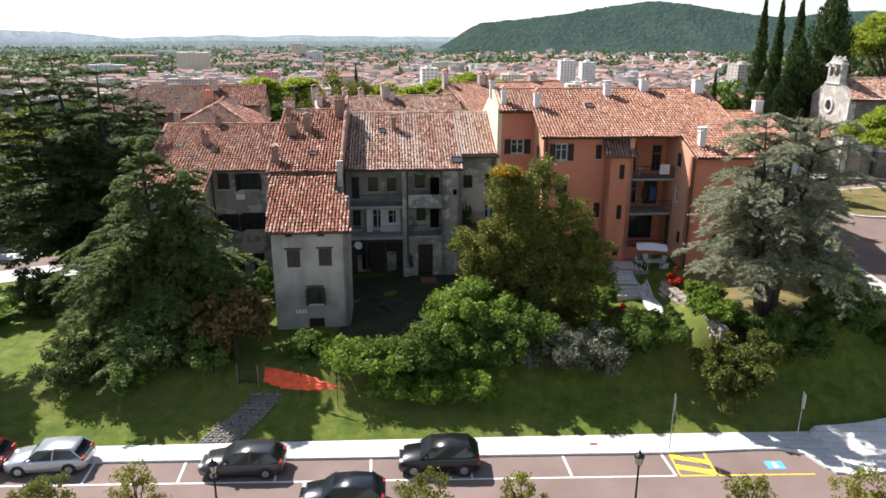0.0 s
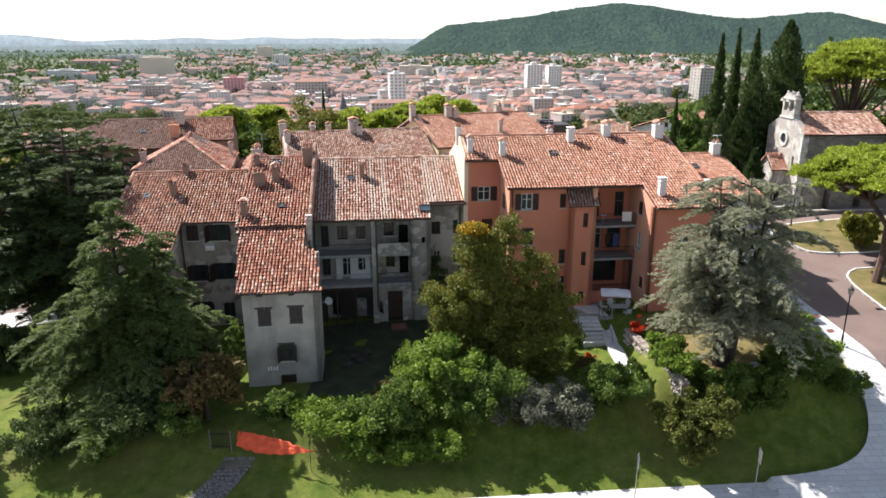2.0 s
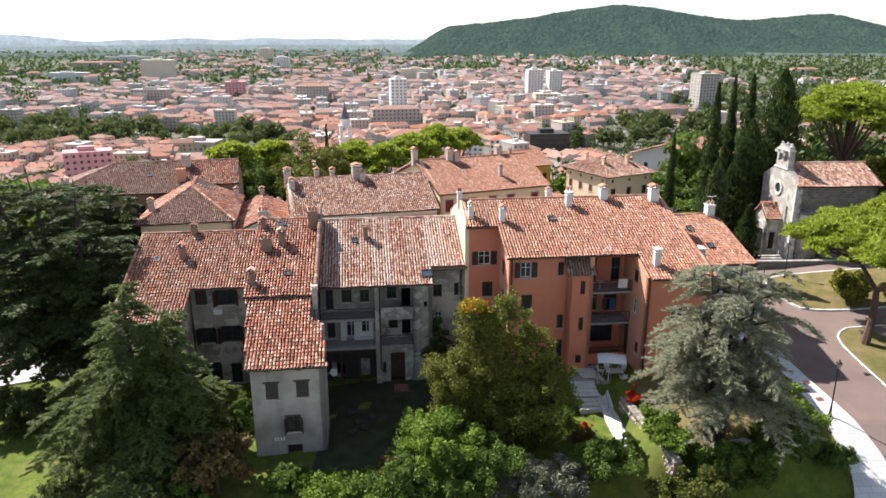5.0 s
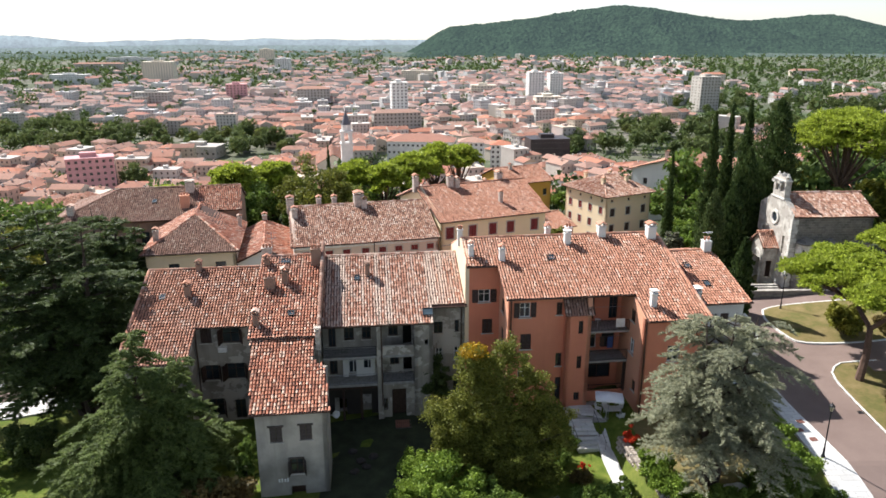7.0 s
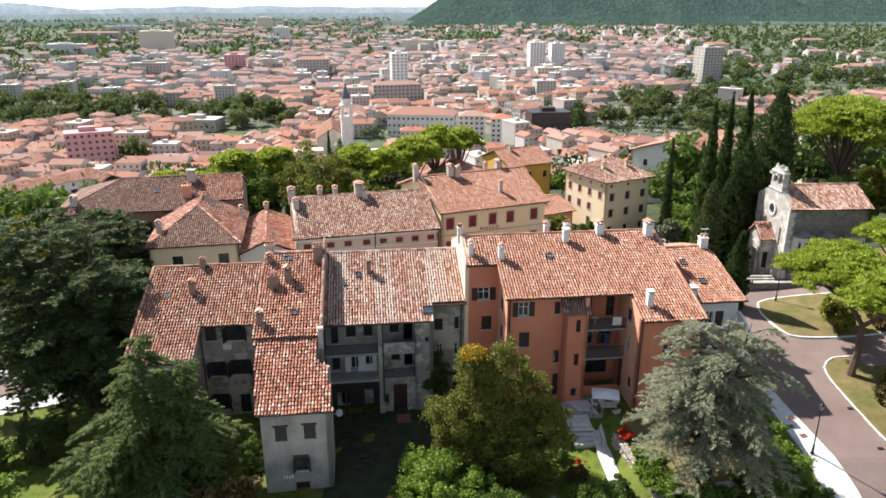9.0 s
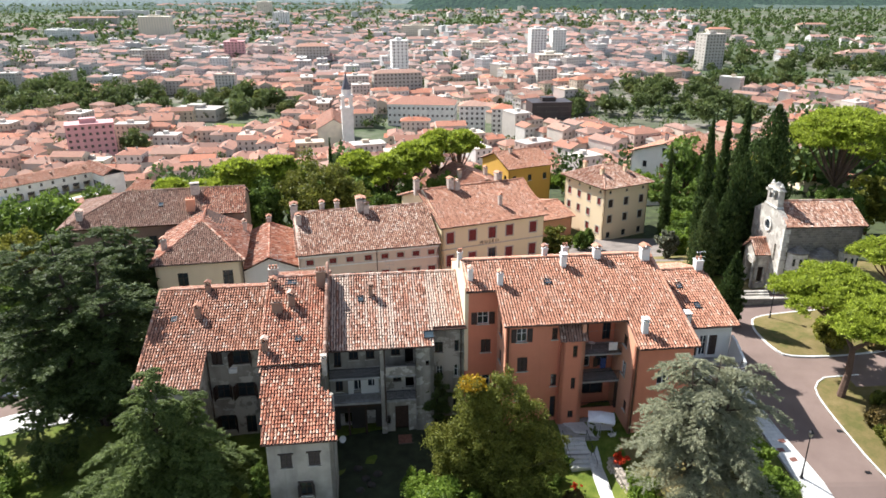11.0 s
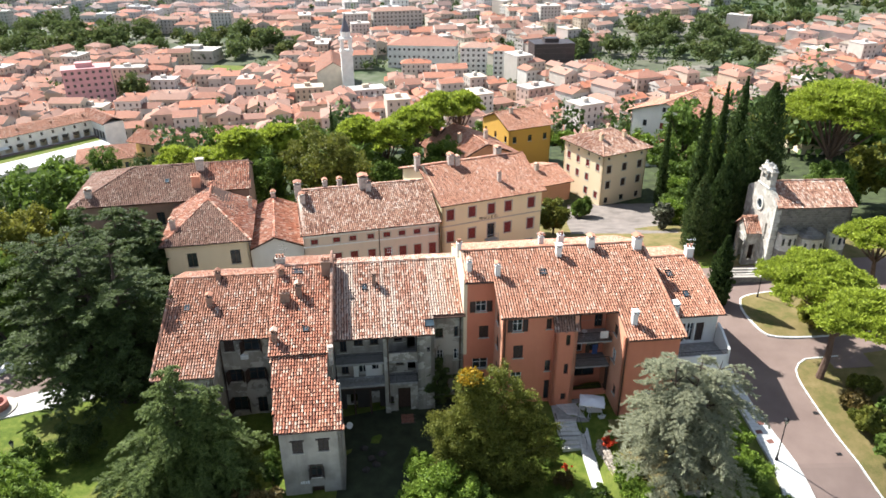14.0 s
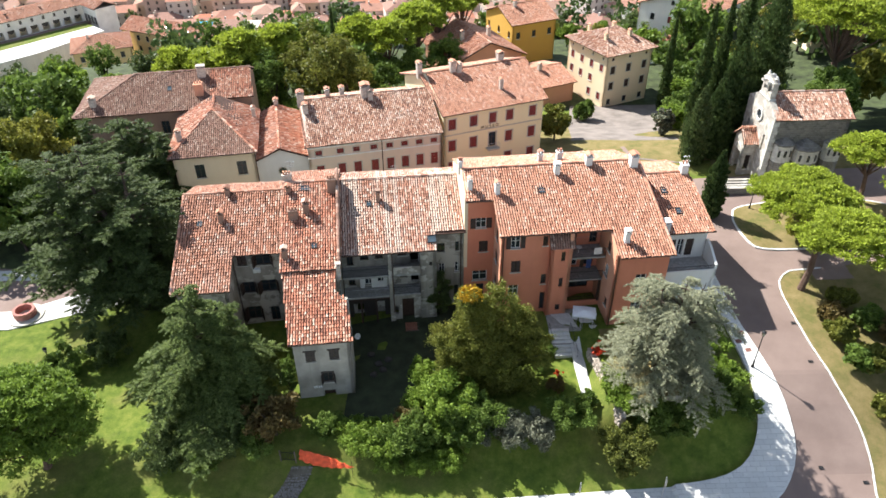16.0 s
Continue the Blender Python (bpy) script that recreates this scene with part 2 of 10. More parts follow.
COPPER = plain("brown_copper_gutter", (0.1, 0.06, 0.045), 0.5, 0.5, vary=0.3)
GLASS = glass_mat("window_glass")
SKYGLASS = glass_mat("roof_window_glass", (0.03, 0.045, 0.055))
CONCRETE = plain("grey_concrete", (0.32, 0.31, 0.29), 0.9, vary=0.25, bump=0.3)

# ---------------------------------------------------------------- lie of the land


def lerp_table(table, v):
    for (a, za), (b, zb) in zip(table, table[1:]):
        if v <= b:
            return za + (zb - za) * S(a, b, v) if v > a else za
    return table[-1][1]


def ramp_table(table, v):
    if v <= table[0][0]:
        return table[0][1]
    for (a, za), (b, zb) in zip(table, table[1:]):
        if v <= b:
            return za + (zb - za) * (v - a) / (b - a)
    return table[-1][1]


def lane_z(y):
    """Height of the lane that climbs beside the white house."""
    return ramp_table([(35.5, 0.0), (38, 0.5), (41, 1.7), (44, 3.1), (47, 4.2), (52, 5.0), (58, 5.7), (66, 6.4), (75, 6.8), (95, 6.5)], y)


def ground_z(x, y):
    # garden terraces round the houses
    garden = lerp_table([(-34, 0.0), (-15, 2.3), (9.5, 2.6), (12, 3.1), (16.2, 3.4), (16.9, 4.8), (27, 5.0)], x)
    garden += 0.2 * S(44, 60, y)
    garden = max(garden, garden + (4.6 - garden) * S(50.5, 54, y) * S(7, 11, x))
    v = y - 0.045 * x
    z = garden * (0.4 * min(1, max(0, (v - 36.3) / 3.9)) + 0.6 * S(39.9, 42.2, v))
    # the lane on the far right
    k = S(25.5, 30.5, x)
    z = z * (1 - k) + lane_z(y) * k
    # the slope past the lane
    z += 1.6 * S(44, 60, x) * S(36, 60, y)
    # the street behind, then the hill falls to the town
    back = lerp_table([(-50, 0.0), (-25, 1.5), (0, 4.2), (30, 6.4), (60, 8.0)], x)
    b = S(62, 74, y)
    z = z * (1 - b) + back * b
    fall = lerp_table([(84, 0.0), (122, 1.0)], y)
    z = z * (1 - fall) + (-1.4 + 5 * S(45, 80, x)) * fall
    z -= lerp_table([(135, 0.0), (165, 4.0), (250, 42.0), (330, 51.0)], y + 0.25 * min(0, x + 20) * -1)
    z -= 40 * S(60, 200, -x - 30) * (1 - S(150, 330, y))
    return z


GRASS = Mat("mown_grass")
gv = GRASS.coords()
g1 = GRASS.noise(gv, 0.16, 6, 0.6)
g2 = GRASS.noise(gv, 1.1, 6, 0.7)
g3 = GRASS.noise(gv, 9.0, 5, 0.8)
gc = GRASS.ramp(g2, [(0.25, (0.05, 0.085, 0.013)), (0.5, (0.115, 0.155, 0.022)), (0.75, (0.21, 0.225, 0.045))])
gc = GRASS.mix(GRASS.grey(g1, 0.48, 0.68, 0, 0.6), gc, (0.2, 0.17, 0.06))
gc = GRASS.mix(GRASS.grey(g3, 0.4, 0.8, 0, 0.6), gc, (0.03, 0.055, 0.01))
GRASS.color(gc)
GRASS.bump(g3, 0.8, 0.08)
GRASS.set(0.9, spec=0.15)

PLAIN_GROUND = Mat("town_ground")
pv = PLAIN_GROUND.coords()
p1 = PLAIN_GROUND.noise(pv, 0.004, 8, 0.65)
p2 = PLAIN_GROUND.noise(pv, 0.03, 6, 0.7)
pc = PLAIN_GROUND.ramp(p2, [(0.3, (0.06, 0.075, 0.045)), (0.5, (0.12, 0.125, 0.085)), (0.62, (0.22, 0.2, 0.175)), (0.75, (0.3, 0.27, 0.24))])
pc = PLAIN_GROUND.mix(PLAIN_GROUND.grey(p1, 0.45, 0.6, 0, 0.7), pc, (0.06, 0.1, 0.04))
PLAIN_GROUND.color(pc)
PLAIN_GROUND.set(0.95, spec=0.1)


UNDERGROWTH = plain("dark_undergrowth", (0.045, 0.06, 0.02), 0.95, scale=0.6, vary=0.6, bump=0.8)
DRY = Mat("dry_grass")
dv = DRY.coords()
dc = DRY.ramp(DRY.noise(dv, 0.5, 6, 0.7), [(0.3, (0.1, 0.115, 0.032)), (0.5, (0.19, 0.155, 0.065)), (0.72, (0.27, 0.205, 0.1))])
dc = DRY.mix(DRY.grey(DRY.noise(dv, 9, 5, 0.8), 0.4, 0.8, 0, 0.5), dc, (0.08, 0.07, 0.025))
DRY.color(dc)
DRY.bump(DRY.noise(dv, 9, 5, 0.8), 0.8, 0.06)
DRY_GRASS = DRY.set(0.95, spec=0.1)


def build_ground():
    xs = sorted(set([-4900, -3500, -2400, -1600, -1100, -800, -600, -450, -340, -260, -200, -160, -130] + list(range(-110, -60, 6)) + list(np.arange(-60, 62, 1.0)) + list(range(62, 120, 6)) + [130, 160, 200, 260, 340, 450, 600, 800, 1100, 1600, 2400, 3500, 4900]))
    ys = sorted(set([-4900, -3000, -1500, -700, -300, -120, -60, -30, -10, 5, 15, 22, 28] + list(np.arange(30, 100, 1.0)) + list(range(100, 180, 4)) + [190, 205, 220, 240, 260, 280, 300, 320, 340, 370, 400, 450, 520, 600, 700, 850, 1050, 1400, 1900, 2600, 3400, 4200, 4900]))
    nx = len(xs)
    verts = []
    for y in ys:
        for x in xs:
            z = ground_z(x, y)
            if 36.5 < y < 66 and -60 < x < 28:
                z += 0.12 * (noise.noise(Vector((x * 0.35, y * 0.35, 0))))
            if 27 < x < 62 and y < 82:
                z -= 0.15
            verts.append((x, y, z))
    faces, ids = [], []
    for j in range(len(ys) - 1):
        for i in range(nx - 1):
            faces.append((j * nx + i, j * nx + i + 1, (j + 1) * nx + i + 1, (j + 1) * nx + i))
            x, y = xs[i], ys[j]
            ids.append(1 if y > 180 or abs(x) > 110 or y < 0 else 2 if (x < -46 and y > 66) or y > 116 or (x > 47 and y > 86) or (x > 64 and y > 40) or (x < -20 and y > 92) else 3 if x > 39 or (17 < x < 28 and 42.5 < y < 53) or (9 < x < 40 and 84 < y < 116) else 0)
    ob = mesh_ob("ground", verts, faces, [GRASS.m, PLAIN_GROUND.m, UNDERGROWTH, DRY_GRASS], None, ids, True)
    tagged(ob, "mown green lawn and hillside sloping down to the town plain", "ground", kind="structure")


build_ground()

ASPHALT = Mat("red_brown_asphalt")
av = ASPHALT.coords()
a1 = ASPHALT.noise(av, 0.25, 5, 0.6)
a2 = ASPHALT.noise(av, 40, 4, 0.7)
ac = ASPHALT.ramp(a1, [(0.3, (0.19, 0.138, 0.118)), (0.7, (0.255, 0.19, 0.163))])
ac = ASPHALT.mix(ASPHALT.grey(a2, 0.35, 0.8, 0, 0.4), ac, (0.09, 0.065, 0.06))
ASPHALT.color(ac)
ASPHALT.bump(a2, 0.4, 0.01)
ASPHALT.set(0.9, spec=0.2)
PAVING = Mat("white_stone_paving")
sv = PAVING.coords()
s1 = PAVING.noise(sv, 0.5, 5)
s2 = PAVING.noise(sv, 12, 4)
sb = PAVING.n("TexBrick")
sb.inputs["Scale"].default_value = 1.0
sb.inputs["Brick Width"].default_value = 0.9
sb.inputs["Row Height"].default_value = 0.45
sb.inputs["Mortar Size"].default_value = 0.012
sb.inputs["Color1"].default_value = (0.66, 0.65, 0.62, 1)
sb.inputs["Color2"].default_value = (0.56, 0.555, 0.535, 1)
sb.inputs["Mortar"].default_value = (0.3, 0.29, 0.28, 1)
PAVING.link(sv, sb.inputs["Vector"])
pcc = PAVING.mix(PAVING.grey(s1, 0.45, 0.7, 0, 0.4), sb.outputs[0], (0.48, 0.46, 0.43))
pcc = PAVING.mix(PAVING.grey(s2, 0.4, 0.8, 0, 0.25), pcc, (0.4, 0.39, 0.37))
PAVING.color(pcc)
PAVING.set(0.8, spec=0.25)
KERB = plain("kerb_stone", (0.62, 0.61, 0.58), 0.8, vary=0.15)
LINE_WHITE = plain("road_paint_white", (0.72, 0.71, 0.68), 0.7, vary=0.15)
LINE_YELLOW = plain("road_paint_yellow", (0.75, 0.5, 0.05), 0.7, vary=0.15)
LINE_BLUE = plain("road_paint_blue", (0.12, 0.4, 0.6), 0.7, vary=0.15)


def strip(name, left, right, lift, mat, label, category="", thick=0.25, z=None, kind="structure"):
    """A ribbon between two lines on the ground, with sides."""
    verts, faces = [], []
    n = len(left)
    zz = z or ground_z
    for (ax, ay), (bx, by) in zip(left, right):
        m = 8
        for i in range(m + 1):
            x, y = ax + (bx - ax) * i / m, ay + (by - ay) * i / m
            verts.append((x, y, zz(x, y) + lift))
    m = 9
    base = len(verts)
    for v in list(verts):
        verts.append((v[0], v[1], v[2] - thick))
    for j in range(n - 1):
        for i in range(m - 1):
            a = j * m + i
            faces.append((a, a + 1, a + m + 1, a + m))
        for i in (0, m - 1):
            a = j * m + i
            faces.append((a, a + m, a + m + base, a + base))
    for j in (0, n - 1):
        for i in range(m - 1):
            a = j * m + i
            faces.append((a, a + 1, a + 1 + base, a + base))
    ob = mesh_ob(name, verts, faces, mat)
    if kind:
        tagged(ob, label, category, kind=kind)
    return ob


def curve(points, step=1.0):
    """A smooth line through a few points."""
    out = []
    p = [Vector((*q, 0)) for q in points]
    for i in range(len(p) - 1):
        p0, p1, p2, p3 = p[max(0, i - 1)], p[i], p[i + 1], p[min(len(p) - 1, i + 2)]
        n = max(2, int((p2 - p1).length / step))
        for k in range(n):
            t = k / n
            q = 0.5 * (2 * p1 + (p2 - p0) * t + (2 * p0 - 5 * p1 + 4 * p2 - p3) * t * t + (3 * p1 - p0 - 3 * p2 + p3) * t ** 3)
            out.append((q.x, q.y))
    out.append((p[-1].x, p[-1].y))
    return out


def offset(line, d):
    """A line d metres to the right of another."""
    out = []
    for i, (x, y) in enumerate(line):
        ax, ay = line[max(0, i - 1)]
        bx, by = line[min(len(line) - 1, i + 1)]
        l = math.hypot(bx - ax, by - ay) or 1
        out.append((x + (by - ay) / l * d, y - (bx - ax) / l * d))
    return out


def low_z(x, y):
    return lane_z(y) if x > 22 else 0.0


# pavement edge towards the lawn: along the parking bays, then round the bend and up the lane
LAWN_EDGE = curve([(-70, 33.2), (-24, 35.2), (-7.6, 36.0), (7.3, 36.75), (17.4, 37.2), (24.5, 37.6), (28.6, 38.9), (30.7, 41.6), (31.4, 45), (31.3, 49), (31.0, 54), (31.2, 60)])
KERB_EDGE = curve([(-70, 31.7), (-24, 33.8), (-5.7, 34.55), (7.0, 35.05), (12.8, 35.25), (20.4, 35.6), (21.3, 33.3), (26.5, 34.2), (31.0, 36.2), (33.6, 39.8), (33.9, 44), (33.2, 49), (32.4, 54), (32.2, 60)])


def resample(line, n):
    d = [0]
    for a, b in zip(line, line[1:]):
        d.append(d[-1] + math.hypot(b[0] - a[0], b[1] - a[1]))
    t = np.linspace(0, d[-1], n)
    return list(zip(np.interp(t, d, [p[0] for p in line]), np.interp(t, d, [p[1] for p in line])))


def split(line, x):
    """The line up to x and past it."""
    k = next(i for i, q in enumerate(line) if q[0] >= x)
    return line[:k + 1], line[k:]


LAWN_A, LAWN_B = split(LAWN_EDGE, 20.4)
KERB_A, KERB_B = split(KERB_EDGE, 20.35)
strip("pavement", resample(LAWN_A, 90), resample(KERB_A, 90), 0.14, PAVING.m, "pale stone pavement beside the parking bays", "pavement", z=low_z)
strip("pavement", resample(LAWN_B, 90), resample(KERB_B, 90), 0.14, PAVING.m, "pale stone pavement curving up beside the lane", "pavement", z=low_z)
FAR_KERB = curve([(70, 14), (46, 20), (39.2, 26), (38.6, 31), (39.3, 35.7), (40.1, 38.3), (40.3, 41.6), (39.5, 45.1), (38.7, 50.1), (38.5, 55.1), (38.7, 58.2), (39.8, 60.0), (43, 60.9), (60, 61.4), (80, 61.4)])
strip("road", resample(curve([(-70, 33.5), (-24, 35), (20, 35.45), (27, 35.45), (60, 35.45)]), 120), resample(curve([(-70, 12), (-24, 14), (20, 14), (46, 14), (60, 14)]), 120), 0.03, ASPHALT.m, "reddish-brown asphalt street and parking bays", "road", z=lambda x, y: 0.0)
LANE_Y = [35.4 + 0.42 * i for i in range(63)]
strip("lane_road", [(float(np.interp(y, [35.4, 37.5, 39, 42, 47, 62], [26.5, 30.5, 32.0, 32.7, 32.4, 30.5])), y) for y in LANE_Y], [(float(np.interp(y, [35.4, 40, 46, 56, 58.5, 59.6, 62], [42, 42, 41.5, 40.5, 41, 46, 60])), y) for y in LANE_Y], 0.034, ASPHALT.m, "reddish-brown asphalt lane climbing beside the white house", "road", z=low_z)
strip("road_upper", [(29, y) for y in (59, 62, 65, 68, 71, 74, 77, 80)], [(80, y) for y in (59, 62, 65, 68, 71, 74, 77, 80)], 0.035, ASPHALT.m, "reddish-brown asphalt lane in front of the chapel", "road", z=lambda x, y: max(ground_z(x, y), lane_z(y)) if x < 44 else ground_z(x, y) + 0.02)


def z_road(x, y):
    return low_z(x, y) + 0.03


def flat_quad(name, pts, mat, label, lift=0.006, category="marking", kind="structure"):
    vs = [(x, y, z_road(x, y) + lift) for x, y in pts] + [(x, y, z_road(x, y) - 0.01) for x, y in pts]
    n = len(pts)
    fs = [tuple(range(n)), tuple(range(2 * n - 1, n - 1, -1))] + [(i, (i + 1) % n, n + (i + 1) % n, n + i) for i in range(n)]
    return tagged(mesh_ob(name, vs, fs, mat), label, category, kind=kind)


def line_y(x):
    """The bays' outer line."""
    return 32.6 + 0.035 * x


def kerb_y(x):
    return 34.75 + 0.04 * x


xs = np.linspace(-34, 12.6, 24)
for a, b in zip(xs, xs[1:]):
    flat_quad("bay_line", [(a, line_y(a) - 0.06), (b, line_y(b) - 0.06), (b, line_y(b) + 0.06), (a, line_y(a) + 0.06)], LINE_WHITE, "white painted line along the parking bays")
for bx in (-29.0, -23.9, -18.9, -13.9, -8.8, -3.7, 1.7, 7.05, 12.65):
    flat_quad("bay_line", [(bx - 0.07, line_y(bx)), (bx + 0.07, line_y(bx)), (bx - 0.16, kerb_y(bx)), (bx - 0.3, kerb_y(bx))], LINE_WHITE, "white painted line between parking bays")
# hatched bay and its yellow frame
hx0, hx1 = 12.85, 15.05
for a in (0.1, 1.05):
    y0 = line_y(13) + a
    flat_quad("hatching", [(hx0 + 0.1, y0 + 0.5), (hx1 - 0.25, y0 - 0.02), (hx1 - 0.25, y0 + 0.45), (hx0 + 0.1, y0 + 0.97)], LINE_YELLOW, "yellow hatched stripe on the asphalt")
for x0, x1, y0, y1 in ((hx0, hx0 + 0.1, line_y(13), kerb_y(13)), (hx1 - 0.25, hx1 - 0.1, line_y(13), kerb_y(13))):
    flat_quad("hatching", [(x0, y0), (x1, y0), (x1, y1), (x0, y1)], LINE_YELLOW, "yellow painted edge of the hatched bay", 0.009)
flat_quad("bay_line", [(hx0, line_y(13) - 0.08), (20.2, line_y(19) - 0.05), (20.2, line_y(19) + 0.06), (hx0, line_y(13) + 0.05)], LINE_YELLOW, "yellow painted line of the reserved bay", 0.009)
flat_quad("bay_symbol", [(17.9, 33.7), (18.9, 33.75), (18.9, 34.5), (17.9, 34.45)], LINE_BLUE, "blue painted square of the reserved bay")
flat_quad("bay_symbol", [(18.25, 33.85), (18.55, 33.87), (18.5, 34.33), (18.3, 34.3)], LINE_WHITE, "white painted sign on the blue square", 0.012)


def kerb(line, name, label, h=0.16, w=0.16, z=z_road):
    strip(name, resample(line, 90), resample(offset(line, w), 90), h, KERB, label, "kerb", z=z)


kerb(KERB_EDGE, "kerb", "pale stone kerb along the pavement", 0.125)
kerb(FAR_KERB, "kerb_far", "white stone kerb along the planted verge", z=low_z)
strip("verge", resample(offset(FAR_KERB, -0.0)[:], 90), resample(curve([(80, 10), (62, 16), (52, 24), (50, 30), (50, 37), (50, 41), (50, 45), (51, 50), (53, 54), (56, 56.5), (62, 58), (68, 59.0), (74, 59.6), (80, 60)]), 90), 0.1, DRY_GRASS, "dry yellowish grass verge beside the lane", "verge", z=lambda x, y: max(low_z(x, y), ground_z(x, y)))
ISLE = [(38.6, 71.9), (37.9, 70.0), (37.85, 67.6), (38.3, 65.3), (39.4, 64.4), (43.6, 64.2), (50.5, 64.6), (55, 66), (57, 70), (52, 72.4), (44, 72.9), (40.0, 72.6)]
isle = curve(ISLE + [ISLE[0]], 0.7)


def disc(name, line, mat, label, lift, category, z):
    cx = sum(p[0] for p in line) / len(line)
    cy = sum(p[1] for p in line) / len(line)
    vs = [(cx, cy, z(cx, cy) + lift)] + [(x, y, z(x, y) + lift) for x, y in line] + [(x, y, z(x, y) - 0.2) for x, y in line]
    n = len(line)
    fs = [(0, 1 + i, 1 + (i + 1) % n) for i in range(n)] + [(1 + i, 1 + n + i, 1 + n + (i + 1) % n, 1 + (i + 1) % n) for i in range(n)]
    return tagged(mesh_ob(name, vs, fs, mat), label, category, kind="structure")


up_z = lambda x, y: max(ground_z(x, y), lane_z(y)) if x < 44 else ground_z(x, y) + 0.02
disc("isle", isle, DRY_GRASS, "grassy traffic island with a white kerb", 0.2, "verge", up_z)
strip("kerb_isle", isle, offset(isle, 0.2), 0.2, KERB, "white stone kerb round the grassy island", "kerb", z=up_z)
# pale paved court and path on the far left, lane between the houses
WORN_ASPHALT = plain("worn_grey_asphalt", (0.2, 0.17, 0.15), 0.92, scale=0.5, vary=0.3, bump=0.3)
strip("court", [(-75, 62.5), (-56, 61.4), (-47, 60.6), (-41, 62.6), (-35, 65.2)], [(-75, 74), (-56, 72.4), (-47, 71.4), (-41, 70), (-35, 68.2)], 0.06, ASPHALT.m, "brown asphalt court beside the lawn", "pavement")
strip("court_border", [(-75, 70.2), (-56, 69.6), (-47, 69.4), (-42, 69.0)], [(-75, 72.4), (-56, 71.6), (-47, 71.6), (-42, 71.0)], 0.1, PAVING.m, "pale stone border of the court", "pavement")
strip("court_paving_near", [(-75, 61.2), (-56, 60.6), (-47, 60.2), (-41, 62.4), (-34, 64.8)], [(-75, 63.6), (-56, 63.2), (-47, 63.4), (-41, 66.6), (-34, 68.0)], 0.1, PAVING.m, "pale stone paving beside the lawn", "pavement")
strip("lane", [(-50, 72.0), (-25, 73.2), (0, 73.5), (20, 74.5), (30, 76)], [(-50, 77), (-25, 77.8), (0, 82), (20, 88), (30, 92)], 0.05, ASPHALT.m, "asphalt lane between the houses", "road")
strip("forecourt", [(20.5, 90), (23.5, 98), (25, 108), (28, 122)], [(38, 84), (39, 95), (40.5, 107), (48, 122)], 0.05, WORN_ASPHALT, "grey asphalt forecourt beside the yellow house", "road")
# garden path and steps of the orange house
strip("garden_path", [(13.05, 56.4), (14.2, 54.6), (14.95, 52.6), (15.0, 48.6), (15.04, 45.3), (16.4, 41.3)], [(15.5, 55.8), (16.0, 53.8), (16.1, 50.6), (16.3, 47.5), (16.44, 44.8), (17.34, 41.3)], 0.1, PAVING.m, "pale stone garden path running down the terrace", "path")

# ---------------------------------------------------------------- house kit


def wall(parent, mat, p0, p1, z0, top, openings=(), thick=0.35, name="wall", label=""):
    """An upright wall with thickness from p0 to p1, its outside on the right hand; top: a height or (distance, height) steps."""
    p0, p1 = Vector(p0), Vector(p1)
    d = p1 - p0
    length = d.length
    d /= length
    inner = Vector((-d.y, d.x))
    steps = [(0, top), (length, top)] if isinstance(top, (int, float)) else list(top)
    zt = lambda s: float(np.interp(s, [a for a, _ in steps], [b for _, b in steps]))
    cuts = sorted({0.0, length, *[a for a, _ in steps], *[v for o in openings for v in o[:2]]})
    cuts = [c for c in cuts if 0 <= c <= length]
    cuts = [c for i, c in enumerate(cuts) if i == 0 or c - cuts[i - 1] > 1e-4]
    lev = sorted({z0, *[v for o in openings for v in o[2:4] if v > z0]})
    lev = [c for i, c in enumerate(lev) if i == 0 or c - lev[i - 1] > 1e-4] + [None]
    nc, nl = len(cuts) - 1, len(lev) - 1

    def solid(i, j):
        if not (0 <= i < nc and 0 <= j < nl):
            return False
        mid = (cuts[i] + cuts[i + 1]) / 2
        lo, hi = lev[j], lev[j + 1] if lev[j + 1] is not None else 1e6
        if lo >= max(zt(cuts[i]), zt(cuts[i + 1])) - 1e-4:
            return False
        return not any(o[0] - 1e-6 <= mid <= o[1] + 1e-6 and o[2] - 1e-6 <= lo and hi <= o[3] + 1e-6 for o in openings)

    bm = bmesh.new()
    made = {}

    def vert(i, j, side):
        if (i, j, side) not in made:
            q = p0 + d * cuts[i] + inner * (thick * side)
            top_z = zt(cuts[i])
            made[i, j, side] = bm.verts.new((q.x, q.y, top_z if lev[j] is None else min(lev[j], top_z)))
        return made[i, j, side]

    for i in range(nc):
        for j in range(nl):
            if not solid(i, j):
                continue
            q = lambda a, b, c: vert(i + a, j + b, c)
            bm.faces.new((q(0, 0, 0), q(1, 0, 0), q(1, 1, 0), q(0, 1, 0)))
            bm.faces.new((q(1, 0, 1), q(0, 0, 1), q(0, 1, 1), q(1, 1, 1)))
            if not solid(i - 1, j):
                bm.faces.new((q(0, 0, 1), q(0, 0, 0), q(0, 1, 0), q(0, 1, 1)))
            if not solid(i + 1, j):
                bm.faces.new((q(1, 0, 0), q(1, 0, 1), q(1, 1, 1), q(1, 1, 0)))
            if not solid(i, j - 1):
                bm.faces.new((q(0, 0, 1), q(1, 0, 1), q(1, 0, 0), q(0, 0, 0)))
            if not solid(i, j + 1):
                bm.faces.new((q(0, 1, 0), q(1, 1, 0), q(1, 1, 1), q(0, 1, 1)))
    bmesh.ops.remove_doubles(bm, verts=bm.verts, dist=1e-4)
    return part(name, bm, mat, parent, label)


SHARED = {}


